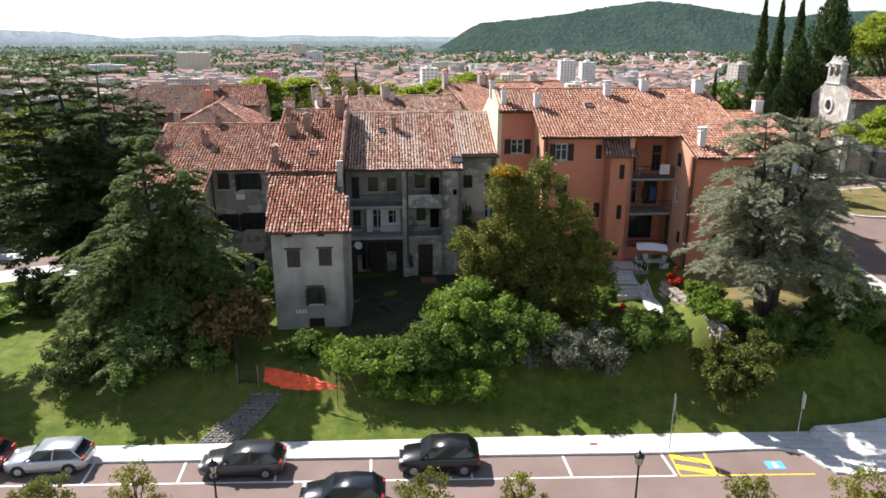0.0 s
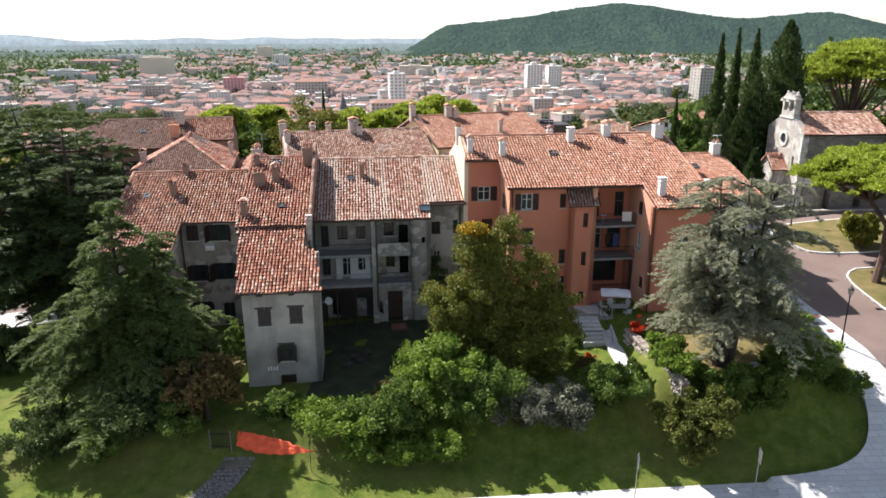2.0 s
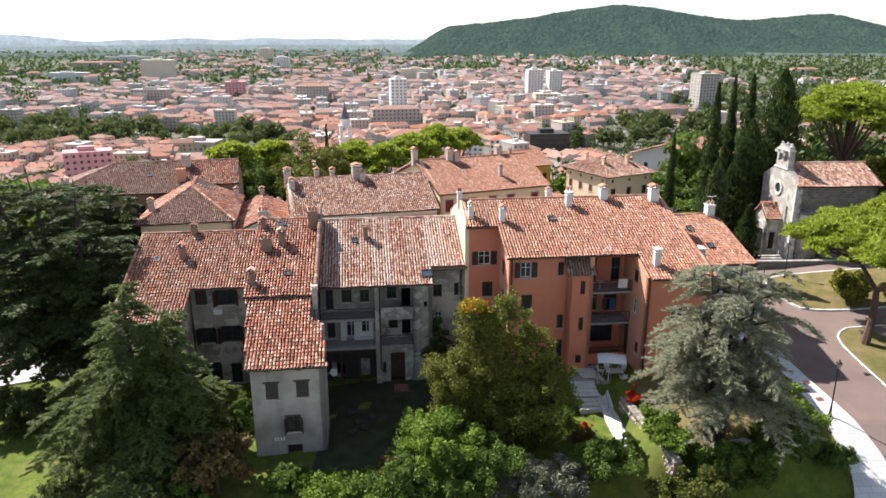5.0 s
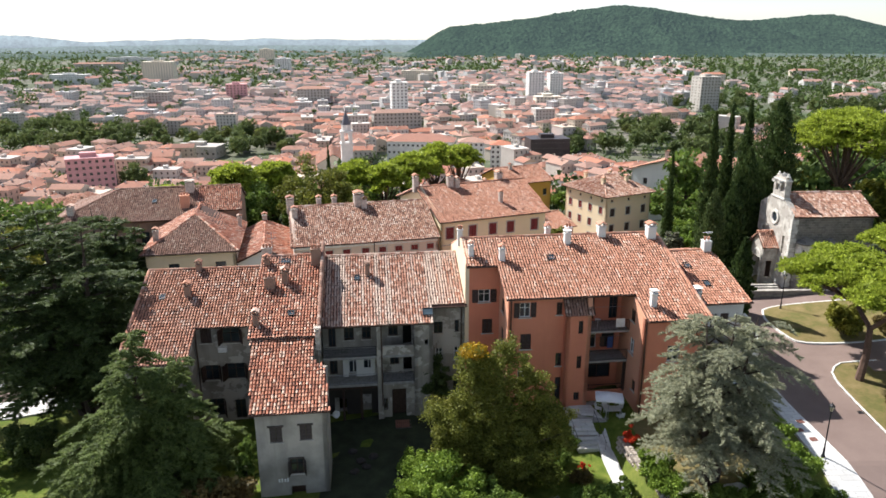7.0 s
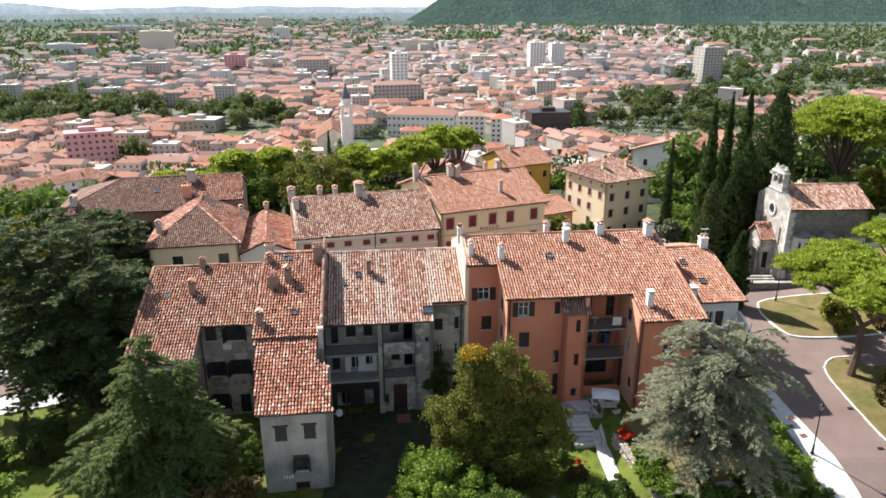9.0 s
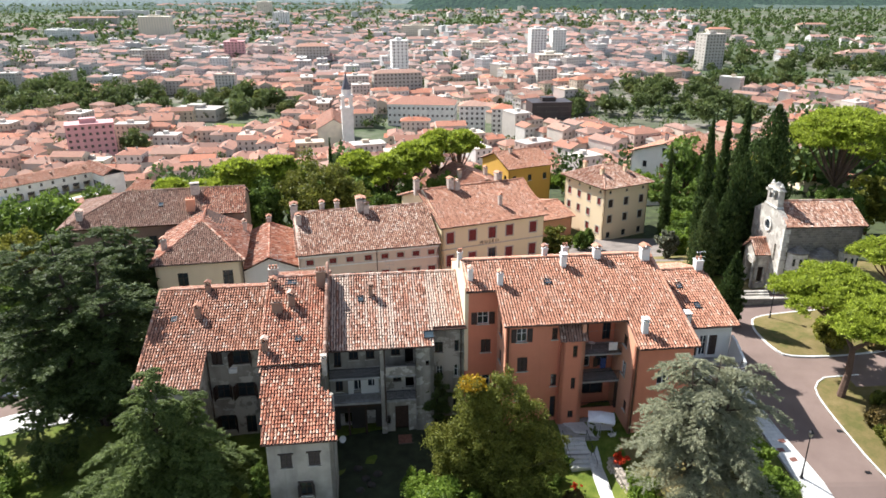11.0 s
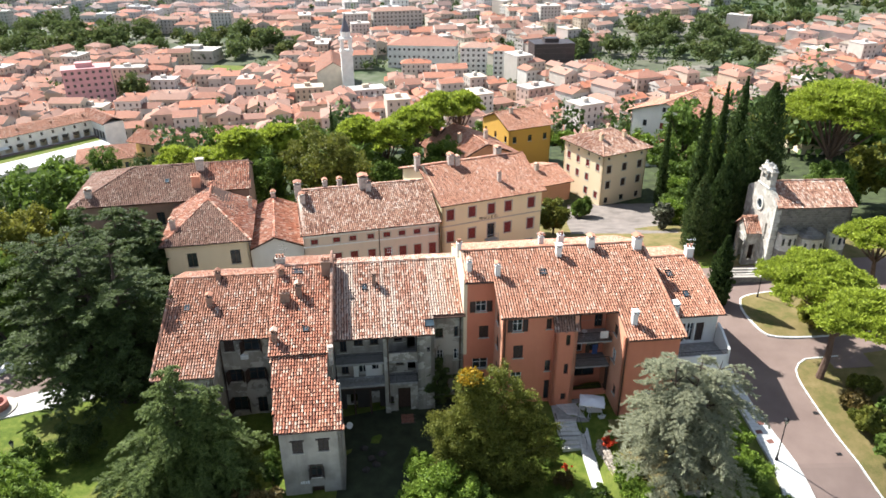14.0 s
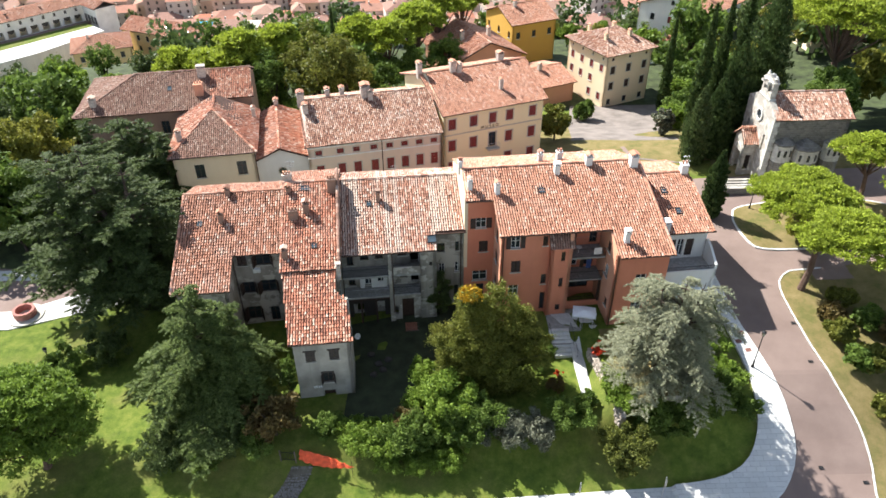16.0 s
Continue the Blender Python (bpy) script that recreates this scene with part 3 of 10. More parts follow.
def shared(key, make):
    """One mesh for all alike pieces."""
    if key not in SHARED:
        bm = bmesh.new()
        mats = make(bm)
        me = bpy.data.meshes.new(key[0])
        bmesh.ops.recalc_face_normals(bm, faces=bm.faces)
        bm.to_mesh(me)
        bm.free()
        for m in mats:
            me.materials.append(m)
        SHARED[key] = me
    return SHARED[key]


def put(name, me, parent, m, label=""):
    ob = new(name, me)
    ob.parent = parent
    ob.matrix_basis = m
    return tagged(ob, label)


def lattice(bm, xs, zs, y0, y1, solid):
    """One connected grid of bars: the cells (i, j) for which solid() holds."""
    made = {}

    def v(i, j, y):
        if (i, j, y) not in made:
            made[i, j, y] = bm.verts.new((xs[i], y, zs[j]))
        return made[i, j, y]

    full = lambda i, j: 0 <= i < len(xs) - 1 and 0 <= j < len(zs) - 1 and solid(i, j)
    for i in range(len(xs) - 1):
        for j in range(len(zs) - 1):
            if not full(i, j):
                continue
            bm.faces.new((v(i, j, y0), v(i + 1, j, y0), v(i + 1, j + 1, y0), v(i, j + 1, y0)))
            bm.faces.new((v(i, j, y1), v(i, j + 1, y1), v(i + 1, j + 1, y1), v(i + 1, j, y1)))
            for (a, b, di, dj) in (((0, 0), (0, 1), -1, 0), ((1, 0), (1, 1), 1, 0), ((0, 0), (1, 0), 0, -1), ((0, 1), (1, 1), 0, 1)):
                if not full(i + di, j + dj):
                    p, q = (i + a[0], j + a[1]), (i + b[0], j + b[1])
                    bm.faces.new((v(*p, y0), v(*q, y0), v(*q, y1), v(*p, y1)))


def frame_mesh(w, h, mat, bars=1, t=0.07, y=0.12):
    def make(bm):
        xs = [0, t] + [c for i in range(bars) for c in (w * (i + 1) / (bars + 1) - t * 0.5, w * (i + 1) / (bars + 1) + t * 0.5)] + [w - t, w]
        zs = [0, t, h * 0.62, h * 0.62 + 0.035, h - t, h]
        lattice(bm, xs, zs, y, y + 0.07, lambda i, j: j in (0, 2, 4) or i % 2 == 0)
        return [mat]
    return shared(("frame", round(w, 2), round(h, 2), mat.name, bars), make)


def pane_mesh(w, h, mat=None):
    def make(bm):
        box(bm, 0.05, 0.15, 0.05, w - 0.05, 0.165, h - 0.05)
        return [mat or GLASS]
    return shared(("pane", round(w, 2), round(h, 2), (mat or GLASS).name), make)


def louvre_mesh(w, h, mat):
    """A louvred shutter leaf, standing in its own plane."""
    def make(bm):
        t = 0.06
        lattice(bm, [0, t, w - t, w], [0, t, h / 2 - t / 2, h / 2 + t / 2, h - t, h], 0, 0.045, lambda i, j: j in (0, 2, 4) or i != 1)
        n = max(4, int(h / 0.09))
        rows = []
        for i in range(n):
            z = t + (h - 2 * t) * i / n
            for y, zz in ((0.008, z), (0.038, z + (h - 2 * t) / n * 0.8)):
                rows.append([bm.verts.new((x, y, zz)) for x in (t + 0.001, w - t - 0.001)])
        for a, b in zip(rows, rows[1:]):
            bm.faces.new((a[0], a[1], b[1], b[0]))
        return [mat]
    return shared(("shutter", round(w, 2), round(h, 2), mat.name), make)


def window(parent, p0, p1, s0, s1, zb, zt, style="plain", frame=None, shut=None, sill=True, trim=None):
    """A window in the opening from s0 to s1 along the wall p0-p1."""
    p0, p1 = Vector(p0), Vector(p1)
    d = (p1 - p0).normalized()
    a = math.degrees(math.atan2(d.y, d.x))
    o = p0 + d * s0
    w, h = s1 - s0, zt - zb
    m = pose(o.x, o.y, zb, 0, 0, a)
    frame = frame or (WHITE_PAINT if style == "open" else DARK_WOOD)
    shut = shut or DARK_WOOD
    if style == "closed":
        win = put("window", frame_mesh(w, h, shut, 0, 0.05, 0.1), parent, m)
        for i in (0, 1):
            put("shutter", louvre_mesh(w / 2 - 0.02, h - 0.02, shut), win, pose(0.01 + i * w / 2, 0.06, 0.01))
    elif style == "dark":
        win = put("window", frame_mesh(w, h, frame, 1), parent, m)
        put("pane", pane_mesh(w, h), win, pose(0, 0.02, 0))
    else:
        win = put("window", frame_mesh(w, h, frame, 1), parent, m)
        put("pane", pane_mesh(w, h), win, pose(0, 0.02, 0))
        if style == "open":
            put("shutter", louvre_mesh(w / 2, h, shut), win, pose(-w / 2 - 0.02, -0.06, 0))
            put("shutter", louvre_mesh(w / 2, h, shut), win, pose(w + 0.02, -0.06, 0))
        elif style == "ajar":
            put("shutter", louvre_mesh(w / 2, h, shut), win, pose(0.0, 0.02, 0, 0, 0, -110))
            put("shutter", louvre_mesh(w / 2, h, shut), win, pose(w, 0.02, 0, 0, 0, -65))
    if sill:
        def make(bm):
            box(bm, -0.1, -0.09, -0.09, w + 0.1, 0.12, 0.0, 0.012)
            return [STONE_TRIM]
        put("sill", shared(("sill", round(w, 2)), make), win, Matrix())
    if trim:
        def make2(bm):
            box(bm, -0.14, -0.03, 0, -0.003, 0.05, h)
            box(bm, w + 0.003, -0.03, 0, w + 0.14, 0.05, h)
            box(bm, -0.14, -0.03, h + 0.003, w + 0.14, 0.05, h + 0.14)
            return [trim]
        put("surround", shared(("surround", round(w, 2), round(h, 2), trim.name), make2), win, Matrix())
    return win


def facade(parent, mat, p0, p1, z0, top, wins=(), thick=0.35, label=""):
    """A wall and its windows; wins: (s0, s1, zb, zt, style[, options])."""
    wall(parent, mat, p0, p1, z0, top, [w[:4] for w in wins], thick, label=label)
    for w in wins:
        opts = w[5] if len(w) > 5 else {}
        if w[4] != "hole":
            window(parent, p0, p1, w[0], w[1], w[2], w[3], w[4], **opts)


def inside_poly(px, py, poly):
    res = np.zeros(px.shape, dtype=bool)
    n = len(poly)
    for i in range(n):
        x0, y0 = poly[i]
        x1, y1 = poly[(i + 1) % n]
        if abs(y1 - y0) < 1e-9:
            continue
        c = ((y0 > py) != (y1 > py)) & (px < (x1 - x0) * (py - y0) / (y1 - y0) + x0)
        res ^= c
    return res


def roof_face(parent, pts, mat, pitch=0.25, row=0.38, thick=0.14, sag=0.03, seed=1, name="roof", pieces=0):
    """A sloping roof: a slab with rows of barrel tiles on it. The first two points are its eave."""
    P = [Vector(p) for p in pts]
    e = (P[1] - P[0]).normalized()
    nrm = Vector((0, 0, 0))
    for i in range(len(P)):
        a, b = P[i] - P[0], P[(i + 1) % len(P)] - P[0]
        nrm += a.cross(b)
    nrm.normalize()
    if nrm.z < 0:
        nrm = -nrm
    s = nrm.cross(e).normalized()
    if s.z < 0:
        s = -s
        e = -e
    o = P[0]
    poly = [((p - o).dot(e), (p - o).dot(s)) for p in P]
    bm = bmesh.new()
    lo = [bm.verts.new(p - nrm * thick) for p in P]
    hi = [bm.verts.new(p) for p in P]
    bm.faces.new(lo[::-1])
    bm.faces.new(hi)
    for i in range(len(P)):
        j = (i + 1) % len(P)
        bm.faces.new((lo[i], lo[j], hi[j], hi[i]))
    slab = part(name, bm, TILE_BED, parent)
    rng = np.random.default_rng(seed)
    us = [p[0] for p in poly]
    vs = [p[1] for p in poly]
    cu = np.arange(min(us) + pitch / 2, max(us), pitch)
    cv = np.arange(min(vs) - 0.06, max(vs) - row * 0.3, row)
    U, V = np.meshgrid(cu, cv)
    U, V = U.ravel(), V.ravel()
    keep = inside_poly(U, np.clip(V + row * 0.4, None, max(vs) - 0.02), poly)
    U, V = U[keep], V[keep]
    n = len(U)
    if n == 0:
        return slab
    U = U + rng.normal(0, 0.009, n)
    V = V + rng.normal(0, 0.02, n)
    wave = sag * (np.sin(U * 0.9 + seed) * np.sin(V * 0.7 + 2 * seed) + 0.6 * np.sin(U * 2.3 + V * 1.7))
    H = 0.015 + wave + rng.normal(0, 0.008, n)
    rot = rng.normal(0, 0.035, n)
    ang = np.linspace(0.1, math.pi - 0.1, 5)
    k = pitch / 0.27
    length = row * 1.2
    vv = np.zeros((n, 10, 3))
    for end, (r, y, lift) in enumerate(((0.112 * k, 0.0, 0.055), (0.088 * k, length, -0.005))):
        for i, a in enumerate(ang):
            x = r * math.cos(a) - rot * y
            vv[:, end * 5 + i, 0] = U + x
            vv[:, end * 5 + i, 1] = V + y
            vv[:, end * 5 + i, 2] = H + lift + r * math.sin(a) * 1.0
    E, Sv, N, O = (np.array(q) for q in (e, s, nrm, o))
    quad = np.array([[i, i + 1, i + 6, i + 5] for i in range(4)])
    one = np.zeros(n, dtype=bool)
    if pieces:      # the tiles nearest the eave, one by one
        one[np.argsort(V, kind="stable")[:pieces]] = True
        c0 = int(np.argmax(one))
        local = vv[c0] - np.array([U[c0], V[c0], H[c0]])
        me = bpy.data.meshes.new("roof_tile")
        me.from_pydata([tuple(q) for q in local], [], quad.tolist())
        me.materials.append(mat)
        me.polygons.foreach_set("use_smooth", np.ones(4, dtype=bool))
        turn = Matrix((E, Sv, N)).transposed().to_4x4()
        for c in np.flatnonzero(one):
            ob = new("roof_tile", me)
            ob.parent = slab
            ob.matrix_basis = Matrix.Translation(Vector(O + U[c] * E + V[c] * Sv + H[c] * N)) @ turn @ Matrix.Rotation(float(rot[c] - rot[c0]), 4, "Z")
    vv = vv[~one]
    n = len(vv)
    if n == 0:
        return slab
    W = O + vv[..., 0:1] * E + vv[..., 1:2] * Sv + vv[..., 2:3] * N
    faces = ((np.arange(n) * 10)[:, None, None] + quad[None]).reshape(-1, 4)
    me = bpy.data.meshes.new("roof_tiles")
    me.from_pydata(W.reshape(-1, 3), [], faces.tolist())
    me.materials.append(mat)
    me.polygons.foreach_set("use_smooth", np.ones(len(faces), dtype=bool))
    ob = new("roof_tiles", me)
    ob.parent = slab
    tagged(ob, kind="stuff")
    return slab


def ridge_cap(parent, a, b, mat, r=0.13, seed=3):
    """A row of ridge tiles laid in mortar."""
    a, b = Vector(a), Vector(b)
    n = max(2, int((b - a).length / 0.4))
    d = (b - a) / n
    side = d.cross(Vector((0, 0, 1))).normalized()
    up = side.cross(d).normalized()
    rng = random.Random(seed)
    vs, fs = [], []
    for i in range(n):
        q = a + d * i
        base = len(vs)
        for end, (t, rr) in enumerate(((0, r * 1.08), (1.12, r * 0.92))):
            j = rng.uniform(-0.012, 0.012)
            for k in range(5):
                an = math.pi * k / 4
                vs.append(q + d * t + side * rr * math.cos(an) * 1.1 + up * (rr * math.sin(an) + j))
        fs += [(base + k, base + k + 1, base + k + 6, base + k + 5) for k in range(4)]
    return tagged(mesh_ob("ridge", vs, fs, mat, parent, None, True), kind="stuff")


def gutter(parent, a, b, mat=None):
    bm = bmesh.new()
    tube(bm, a, b, 0.075, n=8)
    part("gutter", bm, mat or COPPER, parent)


def downpipe(parent, x, y, z0, z1, mat=None):
    bm = bmesh.new()
    tube(bm, (x, y, z0), (x, y, z1), 0.055, n=8)
    part("downpipe", bm, mat or COPPER, parent)


def chimney(parent, x, y, z, h=1.2, w=0.55, mat=None, cap="tile", d=None, tile=None):
    """A chimney whose foot stands in the roof at height z."""
    d = d or w
    mat = mat or MORTAR
    bm = bmesh.new()
    box(bm, -w / 2, -d / 2, -0.6, w / 2, d / 2, h, 0.02)
    box(bm, -w / 2 - 0.06, -d / 2 - 0.06, h, w / 2 + 0.06, d / 2 + 0.06, h + 0.09, 0.015)
    st = part("chimney", bm, mat, parent)
    st.matrix_basis = pose(x, y, z)
    tile = tile or OLD_TILE
    if cap == "tile":
        bm = bmesh.new()
        for sx in (-1, 1):
            box(bm, sx * (w / 2 - 0.09) - 0.06, -d / 2 + 0.03, h + 0.09, sx * (w / 2 - 0.09) + 0.06, d / 2 - 0.03, h + 0.3)
        part("pillar", bm, mat, st)
        bm = bmesh.new()
        t = h + 0.3
        hexa(bm, [(-w / 2 - 0.1, -d / 2 - 0.08, t), (0, -d / 2 - 0.08, t + 0.2), (0, d / 2 + 0.08, t + 0.2), (-w / 2 - 0.1, d / 2 + 0.08, t), (-w / 2 - 0.1, -d / 2 - 0.08, t + 0.07), (0, -d / 2 - 0.08, t + 0.28), (0, d / 2 + 0.08, t + 0.28), (-w / 2 - 0.1, d / 2 + 0.08, t + 0.07)])
        hexa(bm, [(0, -d / 2 - 0.08, t + 0.2), (w / 2 + 0.1, -d / 2 - 0.08, t), (w / 2 + 0.1, d / 2 + 0.08, t), (0, d / 2 + 0.08, t + 0.2), (0, -d / 2 - 0.08, t + 0.28), (w / 2 + 0.1, -d / 2 - 0.08, t + 0.07), (w / 2 + 0.1, d / 2 + 0.08, t + 0.07), (0, d / 2 + 0.08, t + 0.28)])
        part("cap", bm, tile, st)
    elif cap == "slab":
        bm = bmesh.new()
        for i in range(4):
            sx, sy = (-1, 1, 1, -1)[i], (-1, -1, 1, 1)[i]
            box(bm, sx * (w / 2 - 0.07) - 0.05, sy * (d / 2 - 0.07) - 0.05, h + 0.09, sx * (w / 2 - 0.07) + 0.05, sy * (d / 2 - 0.07) + 0.05, h + 0.3)
        box(bm, -w / 2 - 0.08, -d / 2 - 0.08, h + 0.3, w / 2 + 0.08, d / 2 + 0.08, h + 0.38, 0.015)
        part("cap", bm, mat, st)
    elif cap == "pots":
        bm = bmesh.new()
        k = 3 if w > 0.8 else 2
        for i in range(k):
            cx = (i - (k - 1) / 2) * w / k
            lathe(bm, [(0.12, h + 0.09), (0.1, h + 0.4), (0.13, h + 0.45), (0.05, h + 0.46)], 10, (cx, 0, 0))
        part("pot", bm, tile, st)
    return st


def skylight(parent, x, y, z, slope, w=0.6, l=0.8, az=0.0):
    """A roof window lying in a slope that rises towards +y at the given angle."""
    bm = bmesh.new()
    for a in ((-w / 2, -l / 2, w / 2, -l / 2 + 0.07), (-w / 2, l / 2 - 0.07, w / 2, l / 2), (-w / 2, -l / 2 + 0.07, -w / 2 + 0.07, l / 2 - 0.07), (w / 2 - 0.07, -l / 2 + 0.07, w / 2, l / 2 - 0.07)):
        box(bm, a[0], a[1], -0.1, a[2], a[3], 0.2)
    sk = part("skylight", bm, IRON, parent)
    sk.matrix_basis = pose(x, y, z, math.degrees(math.atan(slope)), 0, az)
    bm = bmesh.new()
    box(bm, -w / 2 + 0.07, -l / 2 + 0.07, 0.12, w / 2 - 0.07, l / 2 - 0.07, 0.15)
    part("pane", bm, SKYGLASS, sk)


def railing(parent, p0, p1, z, h=0.95, gap=0.13, mat=None, name="railing"):
    p0, p1 = Vector(p0), Vector(p1)
    d = p1 - p0
    n = max(2, int(d.length / gap))
    bm = bmesh.new()
    for zz, r in ((z + h, 0.025), (z + 0.1, 0.018)):
        tube(bm, (p0.x, p0.y, zz), (p1.x, p1.y, zz), r, n=6)
    for i in range(n + 1):
        q = p0 + d * i / n
        tube(bm, (q.x, q.y, z + 0.1 if 0 < i < n else z), (q.x, q.y, z + h), 0.011 if 0 < i < n else 0.025, n=4)
    return part(name, bm, mat or IRON, parent)


def slab(parent, x0, y0, z0, x1, y1, z1, mat, name="slab", bevel=0.0, label=""):
    bm = bmesh.new()
    box(bm, x0, y0, z0, x1, y1, z1, bevel)
    return part(name, bm, mat, parent, label)


def antenna(parent, x, y, z, h=1.6):
    bm = bmesh.new()
    tube(bm, (x, y, z - 0.4), (x, y, z + h), 0.022, n=6)
    for k in (0.65, 0.95):
        tube(bm, (x - 0.45, y, z + h * k), (x + 0.45, y, z + h * k), 0.014, n=5)
        for i in range(5):
            xx = x - 0.4 + 0.2 * i
            tube(bm, (xx, y - 0.25, z + h * k), (xx, y + 0.25, z + h * k), 0.009, n=4)
    part("antenna", bm, GALV, parent)

# ---------------------------------------------------------------- the long row of old houses
ROW = pose(0, 57, 0, 0, 0, 4.5)


def old_house():
    h = thing("old_house", ROW, "old grey plastered farmhouse row with weathered red clay roof", "house")
    G = GREY_WALL
    # left block: the roof comes lower over its outer bay
    k = 0.3636
    zr = lambda v: 14.7 - (9.8 - v) * k
    roof_face(h, [(-24.7, -1.95, zr(-1.95)), (-19.05, -1.95, zr(-1.95)), (-19.05, 2.05, zr(2.05)), (-13.9, 2.05, zr(2.05)), (-13.9, 9.8, 14.7), (-24.7, 9.8, 14.7)], OLD_TILE, seed=11)
    roof_face(h, [(-13.9, 14.6, 14.7 - 4.8 * k), (-24.7, 14.6, 14.7 - 4.8 * k), (-24.7, 9.8, 14.7), (-13.9, 9.8, 14.7)], OLD_TILE, seed=12)
    ridge_cap(h, (-24.7, 9.8, 14.78), (-13.9, 9.8, 14.78), OLD_TILE)
    ridge_cap(h, (-24.65, -1.9, zr(-1.9) + 0.05), (-24.65, 9.8, 14.76), OLD_TILE)
    facade(h, G, (-24.3, -1.45), (-19.35, -1.45), 0.5, zr(-1.45) - 0.1, [(3.2, 4.15, 7.3, 8.5, "dark"), (1.2, 2.2, 7.3, 8.5, "closed"), (3.1, 4.2, 4.2, 5.5, "closed")])
    wall(h, G, (-19.35, -1.45), (-19.35, 2.5), 0.5, [(0, zr(-1.45) - 0.1), (3.95, zr(2.5) - 0.15)])
    facade(h, G, (-19.35, 2.5), (-13.3, 2.5), 0.5, zr(2.5) - 0.1, [(0.55, 1.5, 10.2, 11.55, "closed"), (2.4, 3.9, 10.15, 11.55, "ajar"), (0.65, 1.85, 6.6, 8.05, "ajar"), (2.55, 4.1, 6.65, 8.15, "ajar"), (0.6, 2.0, 3.0, 4.7, "ajar"), (3.0, 3.95, 2.6, 4.5, "dark"), (5.0, 5.7, 10.2, 11.5, "closed")])
    wall(h, G, (-24.3, 14.2), (-24.3, -1.45), 0.5, [(0, 13.0), (4.4, 14.5), (15.65, zr(-1.45) - 0.1)])
    wall(h, G, (4.6, 14.2), (-24.3, 14.2), 2.0, 13.0)
    gutter(h, (-24.7, -2.02, zr(-2.02)), (-19.0, -2.02, zr(-2.02)))
    gutter(h, (-19.05, 1.97, zr(1.97)), (-13.9, 1.97, zr(1.97)))
    downpipe(h, -19.2, 2.4, 1.0, 11.6)
    slab(h, -17.35, 2.2, 9.35, -16.6, 2.5, 9.8, WHITE_PAINT, "air_conditioner", 0.03, "white outdoor unit on the wall")
    # raised block behind the wing
    kb = 0.326
    zb = lambda v: 16.03 - (8.8 - v) * kb
    roof_face(h, [(-13.95, -2.15, zb(-2.15)), (-8.1, -2.15, zb(-2.15)), (-8.1, 8.8, 16.03), (-13.95, 8.8, 16.03)], RED_TILE, seed=21)
    roof_face(h, [(-8.1, 14.4, 16.03 - 5.6 * kb), (-13.95, 14.4, 16.03 - 5.6 * kb), (-13.95, 8.8, 16.03), (-8.1, 8.8, 16.03)], OLD_TILE, seed=22)
    ridge_cap(h, (-13.95, 8.8, 16.11), (-8.1, 8.8, 16.11), OLD_TILE)
    wall(h, G, (-8.3, -1.7), (-8.3, 14.2), 1.5, [(0, zb(-1.7) - 0.15), (10.5, 15.6), (15.9, 14.0)])
    wall(h, G, (-13.7, 14.0), (-13.7, -1.7), 1.5, [(0, 14.0), (5.2, 15.6), (15.7, zb(-1.7) - 0.15)])
    wall(h, G, (-13.7, -1.7), (-8.3, -1.7), 9.0, zb(-1.7) - 0.15)
    gutter(h, (-13.95, -2.22, zb(-2.22)), (-8.1, -2.22, zb(-2.22)))
    # raised verge over the lower roof
    bm = bmesh.new()
    hexa(bm, [(-8.3, -2.1, zb(-2.1) - 0.2), (-8.02, -2.1, zb(-2.1) - 0.2), (-8.02, 9.3, 15.5), (-8.3, 9.3, 15.5), (-8.3, -2.1, zb(-2.1) + 0.62), (-8.02, -2.1, zb(-2.1) + 0.62), (-8.02, 9.3, 17.2), (-8.3, 9.3, 17.2)])
    part("verge", bm, BROWN_WALL, h)
    ridge_cap(h, (-8.16, -2.1, zb(-2.1) + 0.62), (-8.16, 9.3, 17.2), BROWN_TILE, 0.15)
    # front wing
    kw = 0.355
    zw = lambda v: 12.35 + (v + 1.9) * kw
    roof_face(h, [(-12.95, -9.5, zw(-9.5)), (-7.1, -9.5, zw(-9.5)), (-7.55, -5.3, zw(-5.3)), (-8.5, -4.6, zw(-4.6)), (-8.55, -1.75, zw(-1.75)), (-13.75, -1.75, zw(-1.75))], RED_TILE, seed=31, pieces=300)
    facade(h, WING_WALL, (-12.65, -9.1), (-7.4, -9.1), 1.6, zw(-9.1) - 0.1, [(1.0, 1.92, 7.03, 8.3, "closed", {"shut": SHUTTER_BROWN}), (3.2, 4.12, 7.1, 8.35, "closed", {"shut": SHUTTER_BROWN}), (2.38, 3.34, 4.24, 5.52, "ajar", {"shut": SHUTTER_BROWN}), (2.3, 3.4, 1.6, 3.15, "hole"), (1.0, 1.45, 9.25, 9.42, "hole"), (3.2, 3.65, 9.25, 9.42, "hole")])
    slab(h, -10.3, -8.85, 1.6, -9.28, -8.78, 3.15, DARK_WOOD, "cellar_door")
    for x0, z in ((-11.8, 8.36), (-9.6, 8.41), (-10.42, 5.58)):
        slab(h, x0, -9.24, z, x0 + 1.2, -9.08, z + 0.09, SHUTTER_BROWN, "lintel")
    for i, x in enumerate((-11.25, -11.05, -10.82, -10.62)):
        slab(h, x, -9.13, 3.55, x + 0.12, -9.09, 3.82 + 0.05 * (i % 2), WHITE_PAINT, "painted_mark", 0.0, "white painted bars low on the wall")
    for x in (-12.5, -8.9):
        slab(h, x, -9.12, 1.6, x + 1.4, -9.08, 2.3, SHADE_STAIN_WALL, "stained_plinth")
